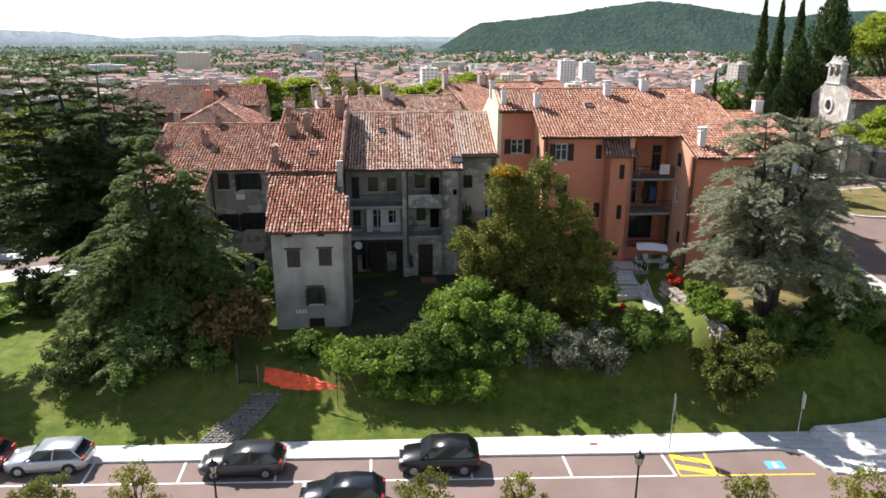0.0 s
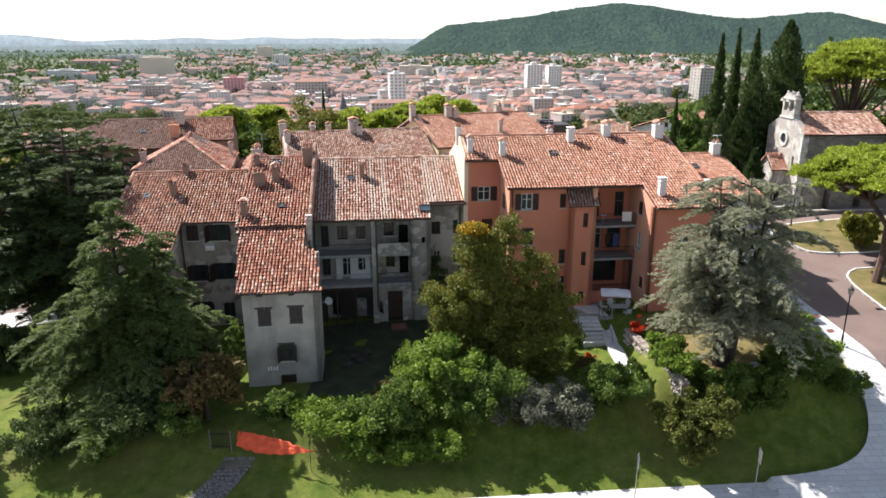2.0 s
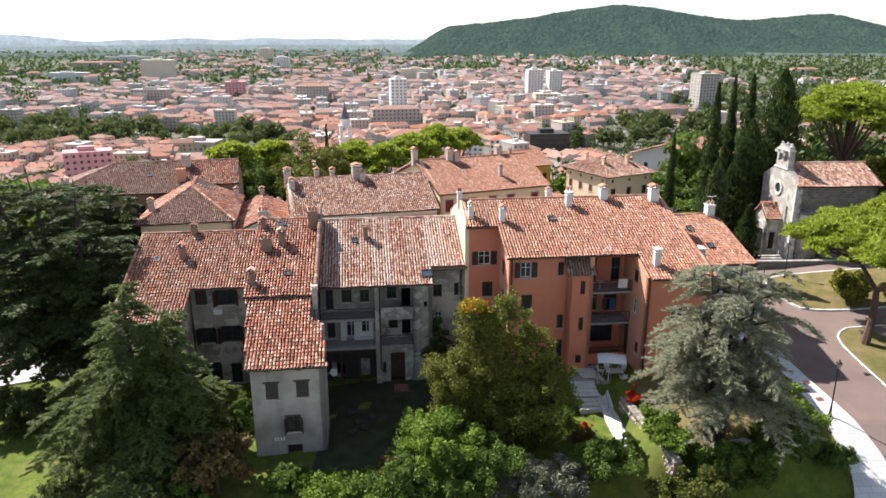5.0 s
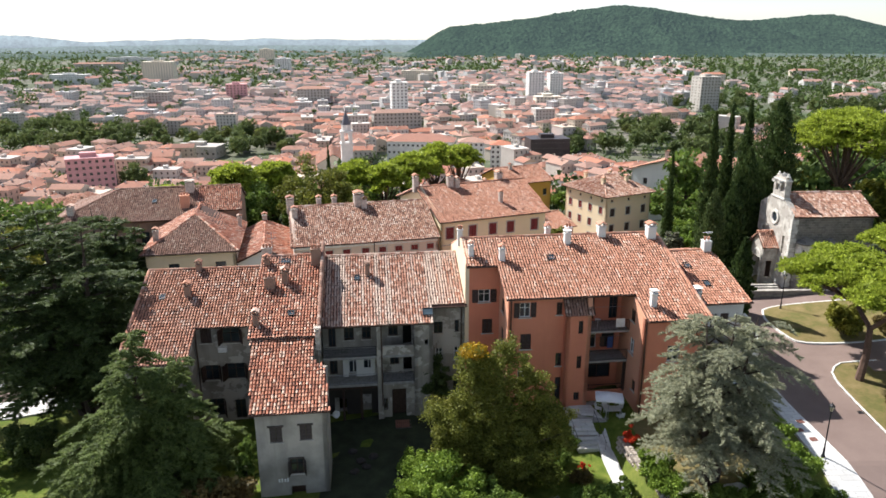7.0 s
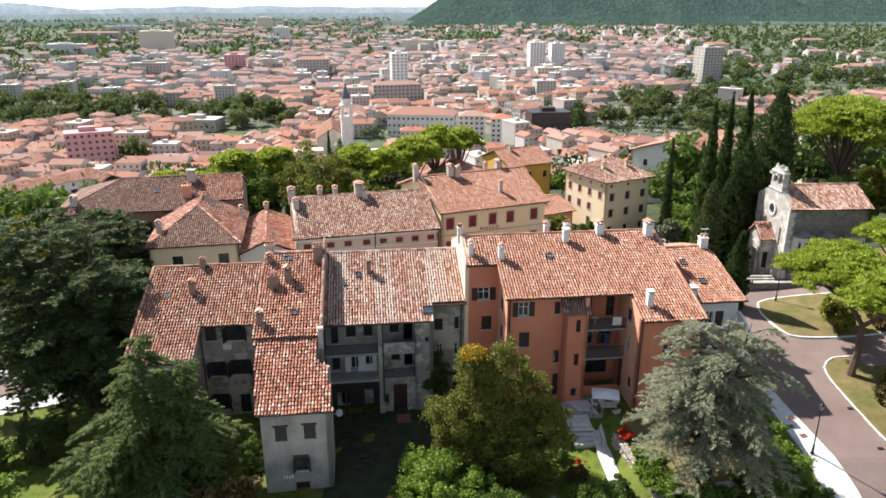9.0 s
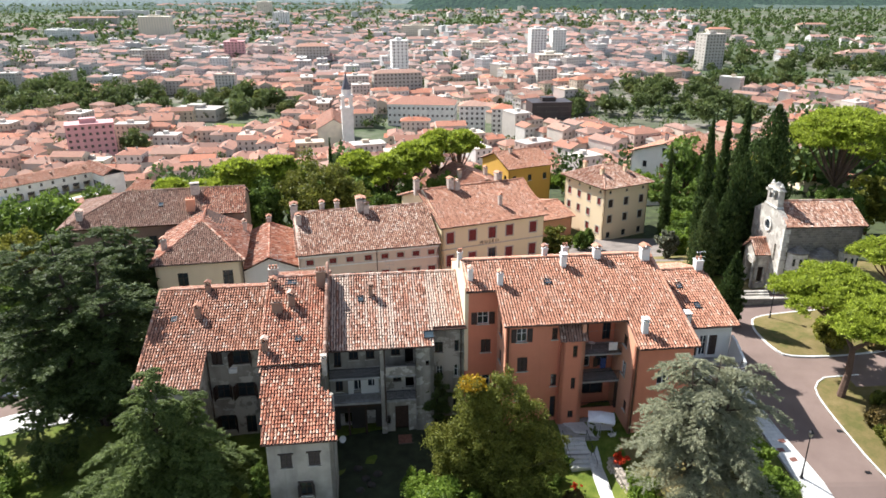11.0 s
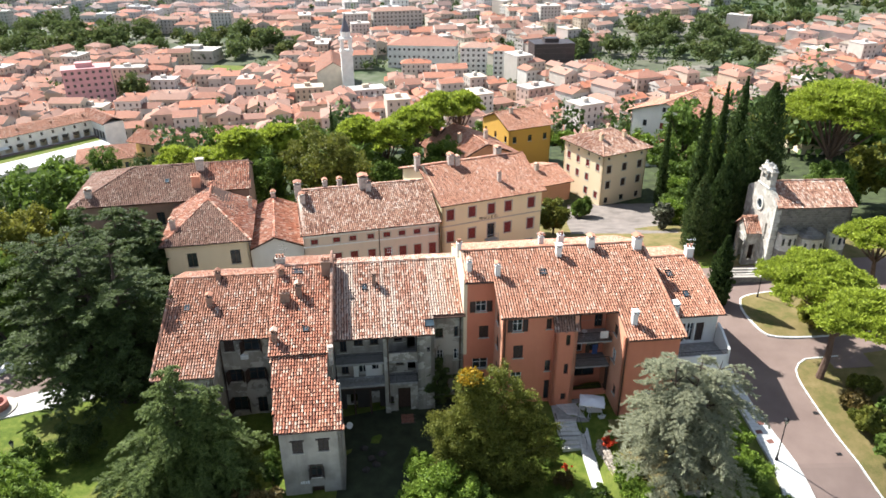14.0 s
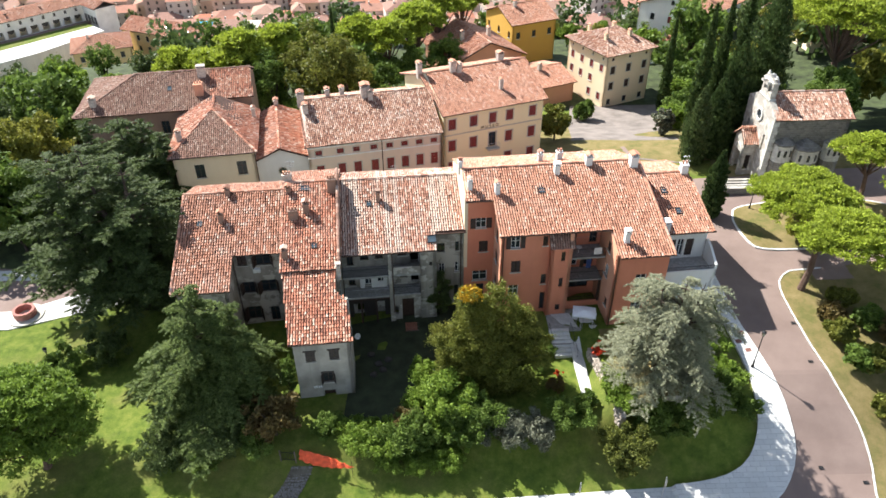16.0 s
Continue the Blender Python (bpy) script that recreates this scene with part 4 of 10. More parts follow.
    wall(h, WING_WALL, (-7.4, -9.1), (-7.4, -5.2), 1.6, [(0, zw(-9.1) - 0.1), (3.9, zw(-5.2) - 0.1)])
    wall(h, WING_WALL, (-7.4, -5.2), (-8.75, -4.4), 1.6, zw(-4.8) - 0.1)
    wall(h, WING_WALL, (-8.7, -4.5), (-8.7, -1.8), 1.6, [(0, zw(-4.6) - 0.12), (2.7, zw(-1.9) - 0.12)])
    facade(h, G, (-13.5, -1.7), (-12.65, -9.1), 1.6, [(0, zw(-1.8) - 0.1), (7.4, zw(-9.1) - 0.1)], [(3.0, 3.9, 6.9, 8.0, "dark")])
    gutter(h, (-12.95, -9.56, zw(-9.56)), (-7.1, -9.56, zw(-9.56)))
    # galleried block
    kd = 0.4
    zd = lambda v: 15.65 - (9.35 - v) * kd
    roof_face(h, [(-8.1, 0.4, zd(0.4)), (1.6, 0.4, zd(0.4)), (1.7, 2.25, zd(2.25)), (4.85, 2.25, zd(2.25)), (4.85, 9.35, 15.65), (-8.1, 9.35, 15.65)], PALE_TILE, seed=41)
    roof_face(h, [(4.85, 14.6, 15.65 - 5.25 * kd), (-8.1, 14.6, 15.65 - 5.25 * kd), (-8.1, 9.35, 15.65), (4.85, 9.35, 15.65)], PALE_TILE, seed=42)
    ridge_cap(h, (-8.1, 9.35, 15.73), (4.85, 9.35, 15.73), PALE_TILE)
    back = [(0.5, 1.15, 9.2, 11.1, "dark"), (1.9, 2.78, 9.85, 11.05, "dark"), (3.5, 4.3, 9.85, 11.0, "dark"), (5.9, 6.75, 10.05, 11.2, "dark"), (7.2, 8.0, 9.2, 11.0, "hole"),
            (0.5, 1.2, 6.5, 8.2, "dark"), (2.2, 3.1, 6.5, 8.4, "dark", {"frame": WHITE_PAINT}), (3.5, 4.5, 6.5, 8.4, "dark", {"frame": WHITE_PAINT}), (6.0, 6.8, 7.2, 8.3, "dark"), (7.2, 8.0, 6.5, 8.2, "hole"), (1.2, 2.6, 2.8, 4.9, "hole")]
    facade(h, G, (-8.2, 2.6), (0.3, 2.6), 2.3, zd(2.6) - 0.15, back)
    # added backing wall, near-black to stand in for unlit rooms behind the openings
    wall(h, ROOM_SHADE, (-8.0, 5.0), (4.6, 5.0), 2.3, 11.9, thick=0.2)
    wall(h, G, (-0.1, 0.85), (1.6, 0.85), 2.5, zd(0.85) - 0.12, [(0.95, 1.25, 9.8, 10.3)])
    wall(h, G, (1.6, 0.85), (1.6, 2.9), 2.5, [(0, zd(0.85) - 0.12), (2.05, zd(2.9) - 0.15)])
    wall(h, G, (-0.1, 2.6), (-0.1, 0.85), 2.5, [(0, zd(2.6) - 0.15), (1.75, zd(0.85) - 0.12)])
    facade(h, G, (1.6, 2.9), (4.75, 2.9), 2.5, zd(2.9) - 0.12, [(0.28, 1.08, 9.95, 11.1, "dark"), (0.42, 1.08, 7.2, 8.45, "dark", {"frame": WHITE_PAINT}), (2.2, 2.95, 10.0, 11.2, "dark"), (2.15, 2.9, 7.2, 8.5, "dark", {"frame": WHITE_PAINT}), (0.4, 1.1, 4.3, 5.5, "dark"), (2.1, 3.0, 3.0, 5.4, "dark")])
    bm = bmesh.new()
    box(bm, -3.42, 0.72, 2.4, -2.92, 1.2, zd(0.9) - 0.15, 0.03)
    part("pillar", bm, G, h)
    for z, x1 in ((8.72, 0.0), (6.05, 0.0)):
        slab(h, -8.15, 0.75, z, -3.43, 2.58, z + 0.24, CONCRETE, "balcony", 0.02)
        slab(h, -2.91, 0.8, z, -0.12, 2.58, z + 0.24, CONCRETE, "balcony", 0.02)
        railing(h, (-8.1, 0.8), (-3.45, 0.8), z + 0.24, mat=GALV if z < 7 else IRON)
    slab(h, -2.9, 0.82, 8.96, -0.12, 0.98, 9.85, G, "parapet")
    railing(h, (-2.9, 0.85), (-0.12, 0.85), 6.29, mat=IRON)
    wall(h, G, (-3.3, 1.0), (-0.1, 1.0), 2.4, 6.04, [(1.15, 2.45, 2.4, 5.5), (0.1, 0.75, 3.4, 4.6)])
    slab(h, -2.1, 1.28, 2.9, -0.85, 1.36, 5.45, DARK_WOOD, "door", 0.0, "dark plank door left ajar")
    wall(h, WHITE_WALL, (-6.5, 2.3), (-3.6, 2.3), 6.3, 8.5, [(0.5, 1.2, 6.3, 8.3), (1.9, 2.5, 7.1, 8.2)], 0.12)
    # low store wall; the black shade under the galleries is put into its plaster
    wall(h, SHADE_STAIN_WALL, (-8.2, 2.0), (-3.4, 2.0), 2.3, 5.9, [(0.8, 1.9, 2.3, 4.4), (3.2, 4.2, 2.3, 4.6)])
    for x in (-6.6, -5.0):
        slab(h, x, 0.85, 2.3, x + 0.2, 1.05, 6.0, DARK_WOOD, "post")
    slab(h, -8.1, 0.8, 5.8, -3.45, 1.0, 6.04, DARK_WOOD, "beam")
    downpipe(h, 4.4, 2.8, 2.6, 12.4)
    downpipe(h, -3.0, 0.66, 4.0, 11.9)
    gutter(h, (-8.1, 0.33, zd(0.33)), (1.6, 0.33, zd(0.33)))
    gutter(h, (1.7, 2.18, zd(2.18)), (4.85, 2.18, zd(2.18)))
    wall(h, G, (4.55, 2.9), (4.55, 14.2), 2.5, [(0, zd(2.9) - 0.2), (6.4, 15.5), (11.3, 13.4)])
    # chimneys and roof windows
    chimney(h, -20.4, 6.2, zr(6.2), 0.9, 0.55, BROWN_WALL, cap="tile")
    chimney(h, -20.0, 9.6, 14.6, 0.6, 0.5, BROWN_WALL, cap="tile")
    chimney(h, -12.7, 4.2, zb(4.2), 0.95, 0.95, BROWN_WALL, "pots", 0.6)
    chimney(h, -11.4, 4.9, zb(4.9), 1.0, 0.6, BROWN_WALL, "tile")
    chimney(h, -8.75, 7.4, zb(7.4), 1.5, 0.9, BROWN_WALL, "pots", 0.7)
    chimney(h, -13.5, 9.4, 15.6, 1.1, 0.9, MORTAR, "pots", 0.55)
    chimney(h, -13.3, 7.6, zb(7.6), 0.5, 0.5, BROWN_WALL, "tile")
    chimney(h, -13.4, -0.5, zb(-0.5), 0.9, 0.5, BROWN_WALL, "tile")
    chimney(h, -8.25, -2.45, 12.0, 1.0, 0.4, MORTAR, "slab", 0.34)
    chimney(h, -4.0, 6.6, zd(6.6), 1.0, 0.45, BROWN_WALL, "slab")
    skylight(h, -5.0, 6.2, zd(6.2), kd, 0.55, 0.7)
    skylight(h, 1.2, 1.6, zd(1.6), kd, 0.95, 0.9)
    skylight(h, -22.6, 6.0, zr(6.0), k, 0.5, 0.7)
    skylight(h, -11.7, 7.9, zb(7.9), kb, 1.1, 0.7)
    skylight(h, -10.6, 0.6, zb(0.6), kb, 0.55, 0.6)
    antenna(h, -13.0, 9.6, 16.6)
    antenna(h, -2.0, 9.8, 15.7, 1.2)
    return h


old_house()


def orange_house():
    h = thing("orange_house", ROW, "orange rendered three-storey house with salmon tile roof", "house")
    O = ORANGE_WALL
    k = 0.37
    z = lambda v: 18.0 - (6.1 - v) * k
    roof_face(h, [(7.55, -2.15, z(-2.15)), (18.75, -2.15, z(-2.15)), (18.75, -5.35, z(-5.35)), (24.3, -5.35, z(-5.35)), (23.7, 6.1, 18.0), (4.75, 6.1, 18.0), (4.75, 2.1, z(2.1)), (7.55, 2.1, z(2.1))], NEW_TILE, seed=51, sag=0.015, pieces=300)
    roof_face(h, [(23.7, 13.2, 18.0 - 7.1 * k), (4.75, 13.2, 18.0 - 7.1 * k), (4.75, 6.1, 18.0), (23.7, 6.1, 18.0)], NEW_TILE, seed=52, sag=0.015)
    ridge_cap(h, (4.75, 6.1, 18.08), (23.7, 6.1, 18.08), NEW_TILE)
    ridge_cap(h, (24.2, -5.2, z(-5.2) + 0.06), (23.68, 6.1, 18.05), NEW_TILE)
    # party wall that stands over the lower roof
    wall(h, CREAM_WALL, (4.7, 12.8), (4.7, 2.5), 8.0, [(0, z(6.1) - 6.7 * k - 0.1), (6.7, 18.1), (10.3, z(2.5) + 0.1)])
    # set-back bay
    facade(h, O, (4.75, 2.55), (7.9, 2.55), 3.5, z(2.55) - 0.1, [(1.15, 2.25, 12.95, 14.2, "open"), (1.55, 2.5, 9.9, 11.3, "closed"), (0.9, 2.5, 6.1, 7.4, "plain", {"frame": WHITE_PAINT}), (1.2, 2.2, 3.6, 5.6, "dark")])
    facade(h, PINK_WALL, (7.85, 2.55), (7.85, -1.6), 3.5, [(0, z(2.55) - 0.1), (4.15, z(-1.6) - 0.12)], [(1.2, 2.2, 12.6, 13.9, "closed"), (1.2, 2.2, 9.8, 11.1, "closed"), (1.2, 2.2, 6.9, 8.1, "closed")])
    # main front
    front = [(0.95, 1.9, 13.05, 14.4, "open"), (4.2, 4.7, 13.15, 14.3, "closed"), (1.1, 2.05, 10.05, 11.5, "closed"), (4.3, 4.85, 8.3, 9.55, "dark"), (0.95, 2.0, 6.95, 8.4, "plain", {"frame": WHITE_PAINT}), (4.35, 5.3, 4.9, 7.2, "dark", {"sill": False})]
    facade(h, O, (7.85, -1.6), (12.75, -1.6), 3.5, z(-1.6) - 0.12, front)
    facade(h, O, (12.75, -2.35), (14.95, -2.35), 3.5, 13.6, [(1.1, 1.52, 11.6, 12.8, "dark", {"sill": False}), (1.1, 1.52, 8.3, 9.5, "dark", {"sill": False}), (1.0, 1.5, 5.2, 6.0, "dark", {"sill": False})])
    wall(h, O, (12.75, -1.3), (12.75, -2.35), 3.5, 13.6)
    wall(h, PINK_WALL, (14.95, -2.35), (14.95, 0.6), 3.5, z(-2.0) - 0.15)
    # small tiled canopy on the stair bay
    roof_face(h, [(12.55, -2.75, 13.45), (15.15, -2.75, 13.45), (15.15, -1.6, 14.75), (12.55, -1.6, 14.75)], BROWN_TILE, 0.25, 0.3, 0.06, seed=53, name="canopy")
    # loggia with three floors
    facade(h, ORANGE_WALL, (14.95, 0.4), (18.6, 0.4), 3.5, z(0.4) - 0.2, [(0.3, 1.15, 11.75, 13.9, "dark", {"sill": False}), (2.5, 3.3, 11.75, 13.9, "dark", {"sill": False}), (0.4, 1.5, 8.9, 11.0, "plain", {"sill": False, "frame": WHITE_PAINT}), (2.0, 3.2, 8.9, 11.0, "plain", {"sill": False}), (0.6, 3.0, 5.9, 7.9, "plain", {"sill": False})])
    for zz in (11.55, 8.7):
        slab(h, 14.98, -1.9, zz - 0.18, 18.58, 0.38, zz, CONCRETE, "balcony", 0.02)
        railing(h, (15.0, -1.85), (18.55, -1.85), zz, 1.0)
    slab(h, 14.98, -1.7, 4.7, 18.58, -1.55, 5.7, O, "parapet")
    railing(h, (15.0, -1.62), (18.55, -1.62), 5.75, 0.5, 0.3)
    bm = bmesh.new()
    box(bm, 18.36, -1.75, 5.6, 18.58, -1.5, 8.5)
    part("pillar", bm, DARK_WOOD, h)
    # projecting right bay
    facade(h, PINK_WALL, (18.6, 0.6), (18.6, -4.9), 3.5, [(0, z(0.6) - 0.15), (5.5, z(-4.9) - 0.12)], [(2.6, 3.5, 12.6, 13.7, "closed"), (2.7, 3.7, 9.7, 11.1, "plain", {"frame": WHITE_PAINT, "shut": DARK_WOOD}), (3.9, 4.6, 6.6, 7.6, "closed")])
    facade(h, O, (18.6, -4.9), (23.9, -4.9), 3.5, z(-4.9) - 0.12, [(2.2, 3.3, 9.85, 11.3, "plain", {"frame": WHITE_PAINT}), (2.2, 3.3, 6.4, 7.7, "plain", {"frame": WHITE_PAINT})])
    wall(h, O, (23.9, -4.9), (23.6, 12.8), 3.5, [(0, z(-4.9) - 0.12), (11.0, 17.9), (17.7, 15.4)])
    wall(h, O, (23.6, 12.8), (4.7, 12.8), 3.5, 15.4)
    gutter(h, (7.5, -2.22, z(-2.22)), (18.7, -2.22, z(-2.22)))
    gutter(h, (18.75, -5.42, z(-5.42)), (24.3, -5.42, z(-5.42)))
    gutter(h, (4.75, 2.03, z(2.03)), (7.55, 2.03, z(2.03)))
    downpipe(h, 8.05, -1.72, 3.5, 14.8)
    downpipe(h, 18.75, -5.0, 4.0, 13.7)
    # laundry, table and chairs on the balconies
    slab(h, 17.3, -1.95, 11.9, 18.1, -1.9, 12.7, WHITE_PAINT, "laundry", 0.0, "white towel over the railing")
    for i, zz in ((0, 8.95), (1, 11.75)):
        bm = bmesh.new()
        tube(bm, (15.1, -1.0, zz + 1.7), (18.4, -1.0, zz + 1.7), 0.012, n=4)
        part("clothes_line", bm, GALV, h)
    bm = bmesh.new()
    box(bm, 17.0, -1.02, 9.5, 17.5, -0.98, 10.6)
    part("laundry", bm, plain("blue_cloth", (0.05, 0.08, 0.22), 0.9), h, "dark blue cloth on the line")
    bm = bmesh.new()
    box(bm, 16.3, -1.03, 9.7, 16.7, -0.97, 10.6)
    part("laundry", bm, DARK_WOOD, h, "dark cloth on the line")
    bm = bmesh.new()
    lathe(bm, [(0.3, 0.7), (0.3, 0.73)], 12, (16.0, -1.0, 11.55))
    tube(bm, (16.0, -1.0, 11.55), (16.0, -1.0, 12.25), 0.03)
    part("balcony_table", bm, WHITE_PAINT, h)
    # chimneys
    W = WHITE_WALL
    for x, y, hh, w, cp in ((5.35, 3.6, 0.95, 0.45, "tile"), (8.05, 2.9, 1.0, 0.5, "tile"), (14.6, 4.9, 0.95, 0.55, "slab"), (18.2, 5.9, 0.85, 0.7, "tile"), (22.9, 5.4, 1.05, 0.8, "tile"), (19.75, -3.6, 1.1, 0.5, "slab"), (13.6, 8.2, 0.9, 0.5, "tile"), (15.8, 8.6, 1.0, 0.6, "pots"), (4.75, 6.6, 0.9, 0.45, "pots")):
        chimney(h, x, y, z(y) if y < 6.1 else 18 - (y - 6.1) * k, hh, w, W, cp, tile=NEW_TILE)
    skylight(h, 12.6, 2.9, z(2.9), k, 0.7, 0.8)
    antenna(h, 13.2, 7.0, 17.7, 1.5)
    return h


orange_house()


def white_house():
    h = thing("white_house", ROW, "small white rendered house with a salmon tile roof and terrace", "house")
    k = 0.3
    z = lambda v: 13.55 + (v + 1.2) * k
    W = WHITE_WALL
    roof_face(h, [(24.35, -1.5, z(-1.5)), (30.0, -1.5, z(-1.5)), (29.8, 6.6, z(6.6)), (23.7, 6.6, z(6.6))], NEW_TILE, seed=61, sag=0.015, pieces=200)
    roof_face(h, [(29.8, 12.0, z(6.6) - 5.4 * k), (23.7, 12.0, z(6.6) - 5.4 * k), (23.7, 6.6, z(6.6)), (29.8, 6.6, z(6.6))], NEW_TILE, seed=62, sag=0.015)
    ridge_cap(h, (23.7, 6.6, z(6.6) + 0.07), (29.8, 6.6, z(6.6) + 0.07), NEW_TILE)
    facade(h, W, (24.2, -0.9), (29.5, -0.9), 4.5, z(-0.9) - 0.12, [(1.4, 2.1, 10.2, 12.3, "closed", {"sill": False}), (2.3, 3.0, 10.2, 12.3, "plain", {"sill": False, "frame": WHITE_PAINT}), (3.2, 4.0, 10.2, 12.3, "closed", {"sill": False})])
    wall(h, W, (29.5, -0.9), (29.4, 11.6), 4.5, [(0, z(-0.9) - 0.12), (7.5, z(6.5)), (12.5, z(6.6) - 1.7)])
    wall(h, W, (29.4, 11.6), (23.8, 11.6), 4.5, z(6.6) - 1.75)
    # terrace with parapet and side wing wall
    slab(h, 24.4, -3.6, 9.75, 29.75, -0.92, 9.95, CONCRETE, "terrace", 0.02)
    slab(h, 24.4, -3.75, 9.3, 29.75, -3.6, 10.35, W, "parapet", 0.02)
    railing(h, (24.5, -3.68), (29.7, -3.68), 10.35, 0.5)
    wall(h, W, (29.75, -3.75), (29.75, -0.92), 4.5, [(0, 10.9), (2.0, 12.0), (2.83, 12.2)], thick=0.22)
    wall(h, W, (24.2, -3.6), (29.6, -3.6), 4.5, 9.3, [(0.6, 1.9, 4.6, 7.0), (3.2, 4.6, 4.6, 7.0)], thick=0.25)
    # glazed canopy
    bm = bmesh.new()
    hexa(bm, [(24.3, -5.2, 7.55), (29.3, -5.2, 7.55), (29.3, -3.8, 8.1), (24.3, -3.8, 8.1), (24.3, -5.2, 7.6), (29.3, -5.2, 7.6), (29.3, -3.8, 8.15), (24.3, -3.8, 8.15)])
    cn = part("canopy", bm, plain("pale_canopy_sheet", (0.55, 0.62, 0.66), 0.25, vary=0.08), h, "pale blue-grey translucent canopy")
    bm = bmesh.new()
    for x in (24.3, 26.8, 29.3):
        tube(bm, (x, -5.25, 7.58), (x, -3.75, 8.16), 0.045, n=6)
    tube(bm, (24.25, -5.22, 7.56), (29.35, -5.22, 7.56), 0.05, n=6)
    part("canopy_frame", bm, IRON, cn)
    chimney(h, 24.55, -1.3, z(-1.3) - 1.0, 2.2, 0.8, W, "slab")
    chimney(h, 29.2, 6.5, z(6.5), 1.0, 0.75, W, "pots")
    chimney(h, 24.3, 1.6, z(1.6), 0.7, 0.5, BROWN_WALL, "tile")
    skylight(h, 26.2, 4.1, z(4.1), k, 0.6, 0.85)
    skylight(h, 26.9, 1.3, z(1.3), k, 0.6, 0.85)
    gutter(h, (24.35, -1.57, z(-1.57)), (30.0, -1.57, z(-1.57)))
    antenna(h, 29.5, 6.9, z(6.6), 1.8)
    return h


white_house()

# ---------------------------------------------------------------- houses on the hill behind
M = {"shut": RED_SHUTTER, "trim": STONE_TRIM}


def museum():
    h = thing("museum", pose(3.1, 86.0, 0, 0, 0, 20.2), "cream three-storey museum with maroon shutters and tiled roof", "museum")
    ze, zr, vr = 13.5, 16.45, 8.4
    roof_face(h, [(-0.1, 0, ze), (15.9, 0, ze), (16.4, vr, zr), (-0.3, vr, zr)], NEW_TILE, seed=71, sag=0.012)
    roof_face(h, [(16.4, vr * 2, ze), (-0.3, vr * 2, ze), (-0.3, vr, zr), (16.4, vr, zr)], NEW_TILE, seed=72, sag=0.012)
    ridge_cap(h, (-0.3, vr, zr + 0.08), (16.4, vr, zr + 0.08), NEW_TILE)
    wins = []
    for s in (0.7, 3.9, 6.8, 9.4, 13.0):
        wins.append((s, s + 1.05, 11.15, 12.65, "closed", M))
    for s in (0.7, 3.9, 9.4, 13.0):
        wins.append((s, s + 1.05, 7.9, 9.5, "closed", M))
    for s in (0.7, 3.9, 9.4, 13.0):
        wins.append((s, s + 1.05, 4.6, 6.2, "closed", M))
    wins.append((6.8, 7.9, 7.5, 9.7, "dark", {"sill": False, "trim": STONE_TRIM}))
    facade(h, MUSEUM_WALL, (0.25, 0.45), (15.4, 0.45), 2.0, ze + 0.1, wins)
    wall(h, MUSEUM_WALL, (15.4, 0.45), (15.9, 16.4), 2.0, [(0, ze + 0.1), (8, zr - 0.2), (15.96, ze + 0.1)])
    wall(h, MUSEUM_WALL, (0.25, 16.4), (0.25, 0.45), 2.0, [(0, ze + 0.1), (8, zr + 0.15), (15.95, ze + 0.1)])
    wall(h, MUSEUM_WALL, (15.9, 16.4), (0.25, 16.4), -2.0, ze + 0.1)
    gutter(h, (-0.1, -0.06, ze), (15.9, -0.06, ze))
    slab(h, 0.2, 0.35, 10.3, 15.45, 0.44, 10.42, STONE_TRIM, "string_course")
    slab(h, 6.6, -0.55, 7.3, 8.4, 0.43, 7.5, STONE_TRIM, "balcony", 0.02)
    railing(h, (6.65, -0.5), (8.35, -0.5), 7.5, 0.95, 0.16, GALV)
    # sign over the balcony
    fc = bpy.data.curves.new("sign", "FONT")
    fc.body = "MUSEO"
    fc.size = 0.62
    fc.space_character = 1.6
    fc.extrude = 0.02
    fc.materials.append(DARK_WOOD)
    so = new("sign", fc)
    so.parent = h
    so.matrix_basis = pose(5.75, 0.4, 10.5, 90, 0, 0)
    for x, y, hh, w in ((4.6, 8.0, 1.2, 0.8), (5.5, 7.6, 1.0, 0.6), (-0.2, 8.6, 1.4, 0.7), (10.0, 3.2, 1.2, 0.5), (12.6, 9.2, 1.1, 0.9)):
        chimney(h, x, y, ze + (zr - ze) * (1 - abs(y - vr) / vr), hh, w, MORTAR, "tile", tile=NEW_TILE)


museum()


